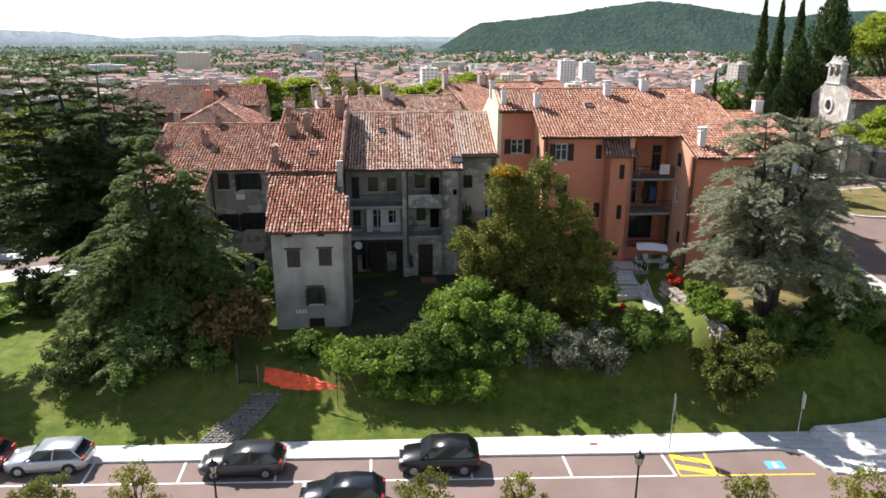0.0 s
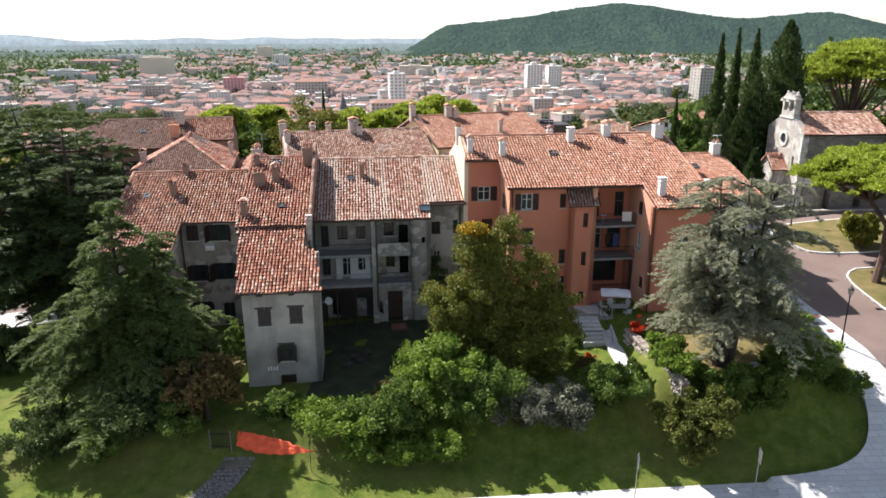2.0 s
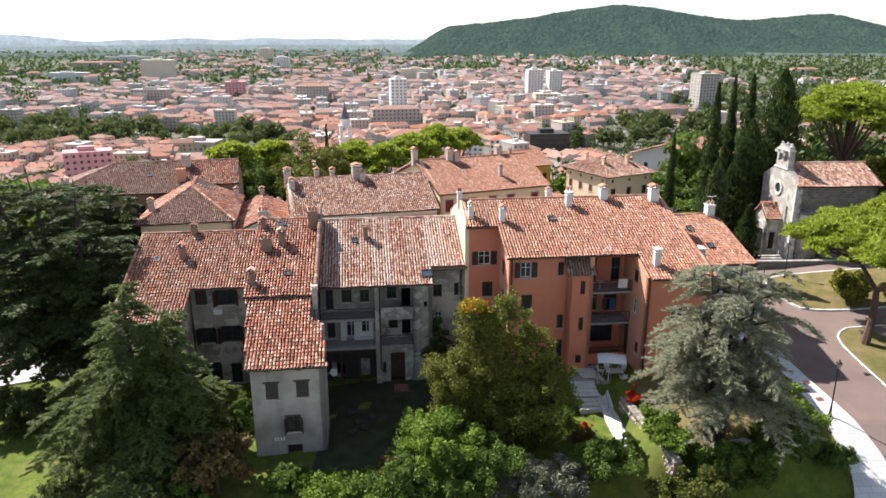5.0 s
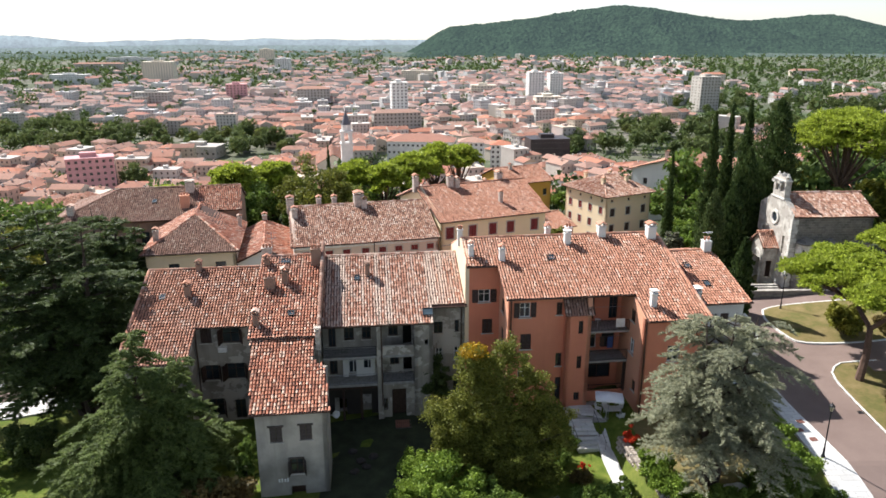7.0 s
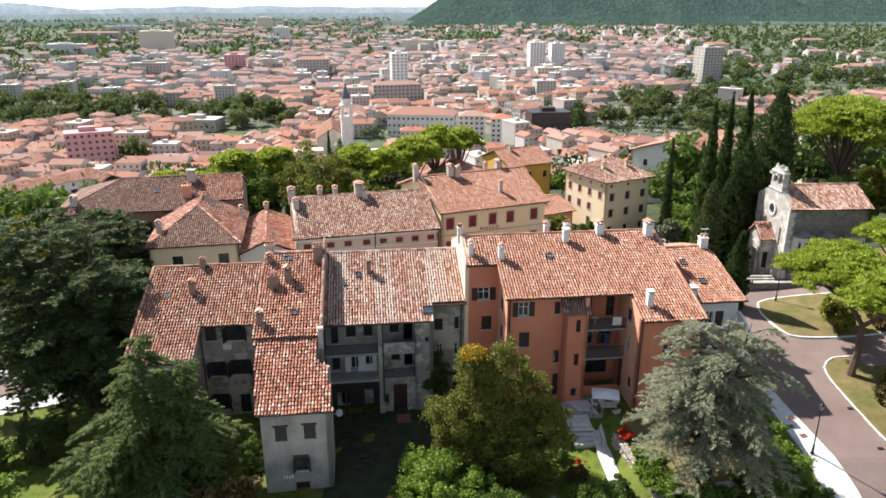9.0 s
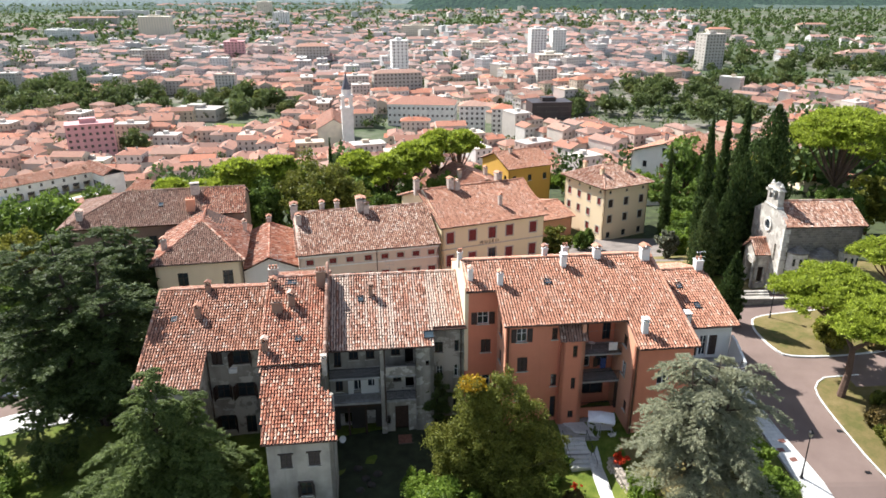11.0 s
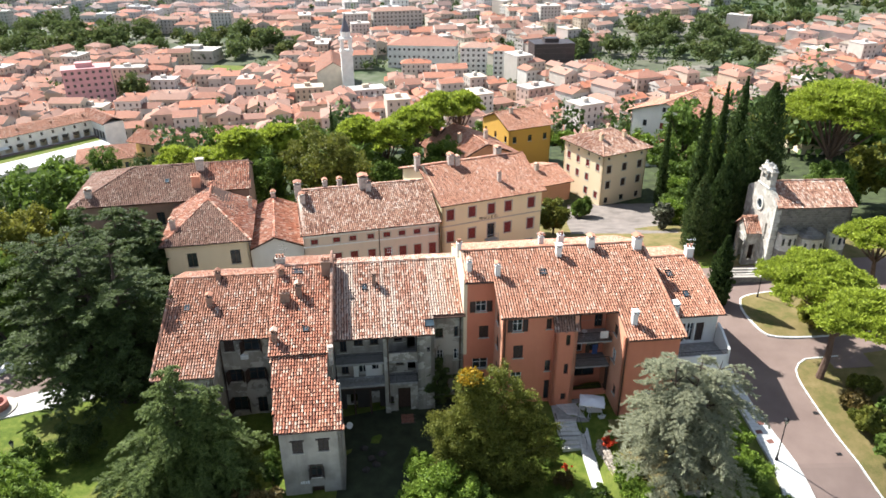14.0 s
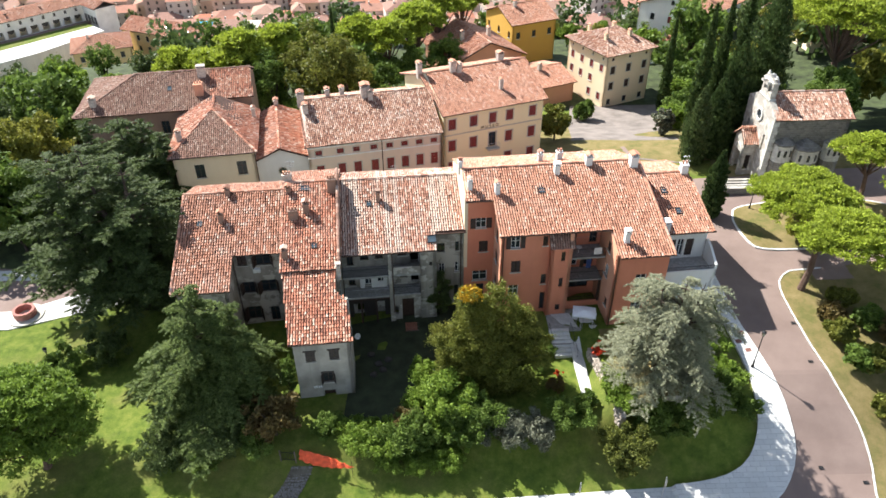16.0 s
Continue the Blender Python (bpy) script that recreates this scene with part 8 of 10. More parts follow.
def town_house(c, x, y, z, rot, w, d, h, rise, flat, rng, windows):
    ca, sa = math.cos(rot), math.sin(rot)
    P = lambda u, v, q: (x + u * ca - v * sa, y + u * sa + v * ca, z + q)
    a, b = w / 2, d / 2
    base = [P(-a, -b, -6), P(a, -b, -6), P(a, b, -6), P(-a, b, -6)]
    c.solid(base, [P(-a, -b, h), P(a, -b, h), P(a, b, h), P(-a, b, h)], 0)
    o = 0.45
    if flat:
        c.solid([P(-a - 0.2, -b - 0.2, h), P(a + 0.2, -b - 0.2, h), P(a + 0.2, b + 0.2, h), P(-a - 0.2, b + 0.2, h)], [P(-a - 0.2, -b - 0.2, h + 0.6), P(a + 0.2, -b - 0.2, h + 0.6), P(a + 0.2, b + 0.2, h + 0.6), P(-a - 0.2, b + 0.2, h + 0.6)], 0)
        c.solid([P(-a * 0.3, -b * 0.3, h), P(a * 0.1, -b * 0.3, h), P(a * 0.1, b * 0.2, h), P(-a * 0.3, b * 0.2, h)], [P(-a * 0.3, -b * 0.3, h + 2.4), P(a * 0.1, -b * 0.3, h + 2.4), P(a * 0.1, b * 0.2, h + 2.4), P(-a * 0.3, b * 0.2, h + 2.4)], 0)
    else:
        hipd = rng.random() < 0.45
        i = min(a, b) * 0.8 if hipd else -o
        e = [P(-a - o, -b - o, h), P(a + o, -b - o, h), P(a + o, b + o, h), P(-a - o, b + o, h), P(-a + i, 0, h + rise), P(a - i, 0, h + rise)]
        k = len(c.v)
        c.v += e
        for f in ((0, 1, 5, 4), (2, 3, 4, 5), (1, 2, 5), (3, 0, 4)):
            c.f.append(tuple(k + q for q in f))
            c.m.append(1 if hipd or len(f) == 4 else 0)
        if not hipd:
            c.quad([P(-a, -b, h), P(-a, b, h), P(-a, 0, h + rise * 0.9)], 0)
            c.quad([P(a, -b, h), P(a, b, h), P(a, 0, h + rise * 0.9)], 0)
        for _ in range(rng.integers(1, 3)):
            u, v = rng.uniform(-a * 0.6, a * 0.6), rng.uniform(-b * 0.4, b * 0.4)
            s = 0.35
            hh = h + rise * (1 - abs(v) / (b + o)) + 1.1
            c.solid([P(u - s, v - s, h), P(u + s, v - s, h), P(u + s, v + s, h), P(u - s, v + s, h)], [P(u - s, v - s, hh), P(u + s, v - s, hh), P(u + s, v + s, hh), P(u - s, v + s, hh)], 0)
    if w > 12.5 and not flat and rng.random() < 0.45:      # a lower wing at right angles
        sg = rng.choice((-1, 1))
        q = P(sg * a * 0.5, -b - d * 0.3, 0)
        town_house(c, q[0], q[1], z, rot + 1.5708, d * 0.95, w * 0.42, h * rng.uniform(0.7, 0.95), rise * 0.75, False, rng, windows)
    if windows:
        fl = max(1, int((h - 0.4) / 2.9))
        for side, (L, fn) in enumerate(((w, lambda s, q: P(-a + s, -b - 0.05, q)), (d, lambda s, q: P(a + 0.05, -b + s, q)), (d, lambda s, q: P(-a - 0.05, b - s, q)))):
            n = max(2, int(L / 3.0))
            for f in range(fl):
                for i in range(n):
                    s = (i + 0.5) * L / n
                    q = f * 2.9 + 1.0
                    c.quad([fn(s - 0.5, q), fn(s + 0.5, q), fn(s + 0.5, q + 1.45), fn(s - 0.5, q + 1.45)], 2)


PARK = ((-235, 600, 135, 48), (-420, 640, 120, 60), (-165, 412, 17, 15), (-290, 560, 70, 40), (-125, 540, 40, 40), (205, 545, 56, 105), (130, 500, 26, 26), (300, 640, 60, 40), (420, 800, 160, 90), (168, 447, 56, 42))
KEEP_OFF = ((-45, 425, 26), (-188, 404, 26), (5, 520, 46), (45, 470, 30), (85, 478, 30), (-21, 760, 26), (326, 800, 22), (167, 924, 30), (-132, 496, 34), (-166, 540, 28), (118, 565, 22), (-165, 275, 34), (-155, 300, 36), (-118, 252, 22), (-92, 262, 24), (-92, 298, 9), (-20, 655, 30), (-110, 590, 34), (-270, 1070, 30), (-325, 1745, 30), (-505, 2440, 40), (-485, 1370, 40), (-40, 455, 30))


def in_park(x, y):
    return any(((x - a) / r) ** 2 + ((y - b) / s) ** 2 < 1 for a, b, r, s in PARK)


def town():
    rng = np.random.default_rng(5)
    spots = []
    y = 262.0
    while y < 4150:
        cell = 14 if y < 620 else 18 if y < 1100 else 30 if y < 1800 else 52
        x = -0.66 * y - 40
        while x < 0.76 * y + 40:
            px, py = x + rng.uniform(-0.3, 0.3) * cell, y + rng.uniform(-0.3, 0.3) * cell
            x += cell
            if py > 2560 and px > -150:
                continue
            if in_park(px, py) or any(math.hypot(px - a, py - b) < r for a, b, r in KEEP_OFF):
                continue
            green = noise.noise(Vector((px * 0.004, py * 0.004, 3.0)))
            keep = 0.92 if py < 640 else 0.72 if py < 1200 else 0.55
            keep -= 0.5 * S(0.1, 0.5, green) + 0.6 * S(0.31, 0.44, px / py) * S(560, 760, py) + 0.25 * S(0.25, 0.5, -px / py) * S(560, 700, py) + 0.3 * S(1500, 2600, py)
            if px < -0.35 * py and py > 1000:
                keep -= 0.15
            if rng.random() < keep:
                spots.append((px, py, cell, 0))
            elif rng.random() < 0.95:
                spots.append((px, py, cell, 1))
        y += cell * 0.92
    houses = sorted((s for s in spots if s[3] == 0), key=lambda s: s[1])
    far, edge = Cloud(), Cloud()
    for i, (x, y, cell, _) in enumerate(houses):
        z = gz(x, y)
        rot = 0.35 * math.sin(x * 0.006) + 0.5 * noise.noise(Vector((x * 0.01, y * 0.01, 0))) + (1.5708 if rng.random() < 0.35 else 0) + 0.25
        s = cell / 13
        w, d = rng.uniform(9.5, 19) * s ** 0.5, rng.uniform(8.0, 11.5) * s ** 0.5
        flat = rng.random() < (0.04 if y < 700 else 0.09)
        h = rng.choice([5.5, 7.0, 8.5, 10, 12.5]) if not flat else rng.choice([9, 12, 15, 18])
        rise = d * rng.uniform(0.17, 0.24)
        if i < 240:
            c = Cloud()
            town_house(c, 0, 0, 0, 0, w, d, h, rise, flat, rng, True)
            t = thing("town_house", pose(x, y, z, 0, 0, math.degrees(rot)), "plastered town house with a salmon tile roof" if not flat else "flat-roofed plastered town block", "house", "houses of the old town")
            ids = np.array(c.m)
            for k, nm, mt in ((0, "wall", TOWN_WALL), (1, "roof", TOWN_ROOF), (2, "glazing", TOWN_GLASS)):
                fs = [f for f, m in zip(c.f, c.m) if m == k]
                if fs:
                    used = sorted({q for f in fs for q in f})
                    mp = {q: j for j, q in enumerate(used)}
                    ob = mesh_ob(nm, [c.v[q] for q in used], [tuple(mp[q] for q in f) for f in fs], mt, t)
                    if k == 2:
                        tagged(ob, kind="stuff")
        else:
            town_house(far if y < 720 else edge, x, y, z, rot, w, d, h, rise, flat, rng, y < 950)
    tagged(mesh_ob("town_houses", far.v, far.f, [TOWN_WALL, TOWN_ROOF, TOWN_GLASS], None, far.m), "dense town of plastered houses with salmon tile roofs", "houses", kind="stuff")
    tagged(mesh_ob("suburb_houses", edge.v, edge.f, [FAR_WALL, FAR_ROOF, TOWN_GLASS], None, edge.m), "far houses on the plain, walls and red roofs paled for haze", "houses", kind="stuff")
    # trees among the houses, in the park and on the hillside
    P, sz = [], []
    trees = [(x + cell * 0.4, y, rng.uniform(2.5, 5.0) * (1 if y < 900 else 1.4 if y < 1500 else 2.2)) for x, y, cell, k in spots if k == 1]
    trees += [(x + cell * 0.45, y - cell * 0.4, rng.uniform(2, 4)) for x, y, cell, k in spots if k == 0 and rng.random() < 0.3]
    for a, b, r, s in PARK:
        for _ in range(int(r * s / 160)):
            q, an = math.sqrt(rng.random()), rng.uniform(0, 6.283)
            trees.append((a + r * q * math.cos(an), b + s * q * math.sin(an), rng.uniform(3, 5)))
    for _ in range(260):
        x, y = rng.uniform(-150, 190), rng.uniform(150, 258)
        if any(math.hypot(x - a, y - b) < r for a, b, r in ((-165, 275, 36), (-145, 300, 40), (-150, 255, 34), (-118, 250, 22), (-92, 260, 24), (28, 158, 16), (52, 162, 17), (-100, 225, 14))):
            continue
        if (y < 168 and abs(x - 20) < 45) or x < -60:
            continue
        trees.append((x, y, rng.uniform(3.0, 5.2)))
    for _ in range(60):
        trees.append((rng.uniform(75, 190), rng.uniform(90, 150), rng.uniform(3.5, 6)))
    for x, y, r in trees:
        n = int((100 if y < 300 else 64 if y < 700 else 26 if y < 1300 else 11) * (2.2 if r > 5 and y < 900 else 1))
        z = gz(x, y)
        hh = r * rng.uniform(1.5, 2.7)
        cs = np.array([x, y, z + hh * 0.55]) + rng.normal(0, 1, (7, 3)) * np.array([r * 0.42, r * 0.42, hh * 0.2])
        pick = rng.integers(0, 7, n)
        d = rng.normal(0, 1, (n, 3))
        d /= np.linalg.norm(d, axis=1)[:, None]
        P.append(cs[pick] + d * np.array([r * 0.5, r * 0.5, hh * 0.24]))
        sz.append(np.full(n, 1.2 if y < 300 else 1.45 if y < 700 else 2.9 if y < 1300 else 5.6))
    P = np.concatenate(P)
    sz = np.concatenate(sz)
    tr = thing("town_trees", Matrix(), "green trees between the houses and on the hillside", "trees", kind="stuff")
    for lo, hi in ((0, 1.3), (1.3, 2.0), (2.0, 4.0), (4.0, 9)):
        k = (sz >= lo) & (sz < hi)
        if k.any():
            ob = leaves("foliage", P[k], float(sz[k][0]), TOWN_LEAF, tr, rng, None, 1.3)
            tagged(ob, kind="stuff")


town()
# large trees of the town's parks
def grove(name, label, places, rng, n=950):
    """Many trees far off, gathered: each crown a share of a wood tree's leaves."""
    crowns = []
    for lb, _, h, ob in WOOD:
        me = next(c for c in ob.children if c.name.startswith("crown")).data
        co = np.zeros(len(me.vertices) * 3)
        me.vertices.foreach_get("co", co)
        crowns.append(co.reshape(-1, 4, 3))
    t = thing(name, Matrix(), label, "trees", kind="stuff")
    for k, leaf in enumerate(crowns):
        out = []
        for x, y, sc, q in places:
            if q != k:
                continue
            pick = leaf[rng.choice(len(leaf), min(n, len(leaf)), replace=False)]
            mid = pick.mean(axis=1, keepdims=True)
            pick = mid + (pick - mid) * 1.25
            a = rng.uniform(0, 6.283)
            R = np.array([[math.cos(a), -math.sin(a), 0], [math.sin(a), math.cos(a), 0], [0, 0, 1]])
            out.append((pick @ R.T) * sc + np.array([x, y, gz(x, y)]))
        if out:
            V = np.concatenate(out).reshape(-1, 3)
            F = np.arange(len(V)).reshape(-1, 4)
            me = bpy.data.meshes.new("foliage")
            me.vertices.add(len(V))
            me.vertices.foreach_set("co", V.astype(np.float32).ravel())
            me.loops.add(len(V))
            me.loops.foreach_set("vertex_index", F.astype(np.int32).ravel())
            me.polygons.add(len(F))
            me.polygons.foreach_set("loop_start", np.arange(0, len(V), 4, dtype=np.int32))
            me.polygons.foreach_set("loop_total", np.full(len(F), 4, dtype=np.int32))
            me.materials.append(PARK_LEAF[k // 4])
            me.update(calc_edges=True)
            ob = new("foliage", me)
            ob.parent = t
            tagged(ob, kind="stuff")


tr = random.Random(19)
places = []
for a, b, rx, ry, n in ((-235, 598, 132, 46, 58), (-400, 640, 112, 58, 36), (-290, 560, 68, 38, 22), (-164, 410, 9, 7, 4), (-125, 545, 36, 36, 14), (205, 545, 54, 102, 46), (300, 640, 58, 38, 14), (128, 505, 24, 24, 9), (420, 800, 150, 80, 40)):
    for _ in range(n):
        q, an = math.sqrt(tr.random()), tr.uniform(0, 6.283)
        places.append((a + rx * q * math.cos(an), b + ry * q * math.sin(an), tr.uniform(1.0, 1.7), tr.choices(range(5), (4, 3, 3, 2, 2))[0]))
# greyer than the hillside leaves: distance haze is put into these colours
PARK_LEAF = [leaf_mat("park_leaves_a", (0.04, 0.06, 0.026), (0.12, 0.155, 0.05), (0.17, 0.18, 0.05), through=0.45, blotch=0.06), leaf_mat("park_leaves_b", (0.06, 0.08, 0.03), (0.19, 0.21, 0.06), through=0.45, blotch=0.06)]
grove("park_trees", "large green park trees between the houses of the town", places, np.random.default_rng(23))


def tall_block(name, label, x, y, rot, w, d, h, mat, floors, cols, z=-52.0, roof=None, cols2=3, win=(1.5, 1.5), glass=None, category="apartment block"):
    """A tall building with rows of windows or balconies."""
    t = thing(name, pose(x, y, z, 0, 0, rot), label, category)
    bm = bmesh.new()
    box(bm, -w / 2, -d / 2, -6, w / 2, d / 2, h)
    part("wall", bm, mat, t)
    bm = bmesh.new()
    fh = h / floors
    for f in range(floors):
        for side, L, n in ((0, w, cols), (1, d, cols2), (2, d, cols2)):
            for i in range(n):
                s = -L / 2 + (i + 0.5) * L / n
                q0, q1 = f * fh + fh * 0.3, f * fh + fh * 0.3 + win[1]
                if side == 0:
                    box(bm, s - win[0] / 2, -d / 2 - 0.06, q0, s + win[0] / 2, -d / 2 + 0.2, q1)
                elif side == 1:
                    box(bm, w / 2 - 0.2, s - win[0] / 2, q0, w / 2 + 0.06, s + win[0] / 2, q1)
                else:
                    box(bm, -w / 2 - 0.06, s - win[0] / 2, q0, -w / 2 + 0.2, s + win[0] / 2, q1)
    tagged(part("glazing", bm, glass or TOWN_GLASS, t), kind="stuff")
    bm = bmesh.new()
    if roof:
        a, b, rr = w / 2 + 0.6, d / 2 + 0.6, min(w, d) * 0.2
        i = min(a, b)
        vs = [bm.verts.new(p) for p in ((-a, -b, h), (a, -b, h), (a, b, h), (-a, b, h), (-a + i, 0, h + rr), (a - i, 0, h + rr))]
        for f in ((0, 1, 5, 4), (2, 3, 4, 5), (1, 2, 5), (3, 0, 4), (3, 2, 1, 0)):
            bm.faces.new([vs[q] for q in f])
    else:
        box(bm, -w / 2 - 0.3, -d / 2 - 0.3, h, w / 2 + 0.3, d / 2 + 0.3, h + 0.5)
        box(bm, -w * 0.2, -d * 0.2, h + 0.5, w * 0.15, d * 0.2, h + 3)
    part("roof", bm, roof or mat, t)
    return t


T_WHITE = plain("town_white_render", (0.72, 0.7, 0.66), 0.9, vary=0.12, scale=0.3)
T_PINK = plain("town_pink_render", (0.62, 0.33, 0.33), 0.9, vary=0.12, scale=0.3)
T_GREY = plain("town_grey_concrete", (0.46, 0.42, 0.37), 0.9, vary=0.15, scale=0.3)
T_CREAM = plain("town_cream_render", (0.7, 0.62, 0.5), 0.9, vary=0.12, scale=0.3)
T_DARK = plain("town_dark_panel", (0.045, 0.035, 0.035), 0.5, vary=0.2, scale=0.3)
T_RED = plain("town_red_brick", (0.4, 0.17, 0.14), 0.9, vary=0.15, scale=0.3)
T_YELLOW = plain("town_yellow_render", (0.7, 0.52, 0.26), 0.9, vary=0.12, scale=0.3)
tall_block("apartment_block", "pink six-storey apartment block", -188.6, 406.5, 24, 25, 13, 21, T_PINK, 6, 7, cols2=3)
tall_block("palace", "long white palace with rows of windows", 3, 512, -8, 48, 22, 15, T_WHITE, 3, 14, roof=TOWN_ROOF, cols2=6, category="palace")
tall_block("apartment_block", "white apartment block with balconies", 36, 470, -6, 17, 14, 20, T_WHITE, 6, 5, roof=TOWN_ROOF)
tall_block("apartment_block", "white apartment block with balconies", 55, 464, -6, 13, 14, 19, T_WHITE, 6, 4, roof=TOWN_ROOF)
tall_block("office_block", "dark glazed office block", 88, 475, 5, 27, 18, 21, T_DARK, 6, 10, win=(2.2, 0.5))
tall_block("office_annex", "low dark hall with a red roof", 66, 480, 5, 20, 16, 8, T_DARK, 2, 6, roof=T_RED)
tall_block("tower_block", "tall pale tower block", -20, 760, 12, 17, 14, 40, T_WHITE, 12, 4)
tall_block("tower_block", "tall grey tower block with balconies", 326, 800, 12, 24, 20, 43, T_GREY, 13, 6)
tall_block("tower_block", "tall white tower block with balconies", 152, 924, 6, 20, 16, 42, T_WHITE, 13, 5)
tall_block("tower_block", "tall pale grey tower block", 184, 955, 6, 18, 16, 39, T_WHITE, 12, 5)
tall_block("apartment_block", "brown and white apartment block", -20, 655, 12, 44, 14, 20, T_GREY, 6, 12, roof=TOWN_ROOF)
tall_block("school", "long low building with an orange roof", -110, 588, 6, 34, 14, 10, T_CREAM, 3, 10, roof=TOWN_ROOF)
tall_block("apartment_block", "red and white striped apartment block", -238, 950, 10, 26, 16, 26, T_PINK, 8, 6)
tall_block("tower_block", "brown tower block on the plain", -500, 2430, 0, 44, 40, 42, T_CREAM, 16, 6)
tall_block("tower_block", "white tower block on the plain", -322, 1745, 0, 34, 30, 34, T_WHITE, 14, 6)
tall_block("apartment_block", "large beige apartment block", -482, 1365, 4, 56, 26, 40, T_CREAM, 11, 12)
for i, (x, y, w, h, m) in enumerate(((-640, 1350, 70, 18, T_WHITE), (-760, 1750, 110, 22, T_GREY), (-900, 2300, 140, 20, T_WHITE), (520, 1250, 40, 22, T_CREAM), (700, 1900, 60, 18, T_WHITE), (420, 1550, 50, 20, T_CREAM), (90, 980, 34, 22, T_CREAM), (-130, 900, 40, 24, T_GREY), (150, 820, 30, 20, T_CREAM), (820, 1500, 60, 16, T_CREAM), (0, 1350, 60, 24, T_CREAM), (300, 1050, 40, 20, T_WHITE), (-330, 900, 44, 20, T_GREY), (560, 900, 42, 14, T_CREAM))):
    tall_block("apartment_block", "pale apartment block in the town", x, y, 5 * math.sin(i), w, 16, h, m, max(4, int(h / 3.2)), max(5, int(w / 4)), roof=TOWN_ROOF if i % 2 else None)


def campanile():
    t = thing("bell_tower", pose(-43, 425, -52, 0, 0, 10), "pale church bell tower with a dark pointed spire", "tower")
    bm = bmesh.new()
    box(bm, -3.4, -3.4, -4, 3.4, 3.4, 25)
    box(bm, -3.9, -3.9, 25, 3.9, 3.9, 26)
    part("shaft", bm, T_WHITE, t)
    bm = bmesh.new()
    for sx in (-1, 1):
        for sy in (-1, 1):
            box(bm, sx * 2.4 - 0.9, sy * 2.4 - 0.9, 26, sx * 2.4 + 0.9, sy * 2.4 + 0.9, 32)
    box(bm, -3.7, -3.7, 32, 3.7, 3.7, 33.2)
    part("belfry", bm, T_WHITE, t)
    bm = bmesh.new()
    lathe(bm, [(2.9, 33.2), (2.9, 36.5), (3.1, 36.7)], 8)
    part("drum", bm, T_WHITE, t)
    bm = bmesh.new()
    lathe(bm, [(3.0, 36.7), (1.6, 40.5), (0.6, 44.0), (0.1, 48)], 8)
    part("spire", bm, plain("grey_slate", (0.12, 0.12, 0.14), 0.6), t)
    n = plain_house("church_nave", "pale church nave with an orange tile roof", -62, 428, 8, 20, 42, -58, -40, 6, T_CREAM, TOWN_ROOF, 130, (), (), (), False, 0.5, 0)


campanile()


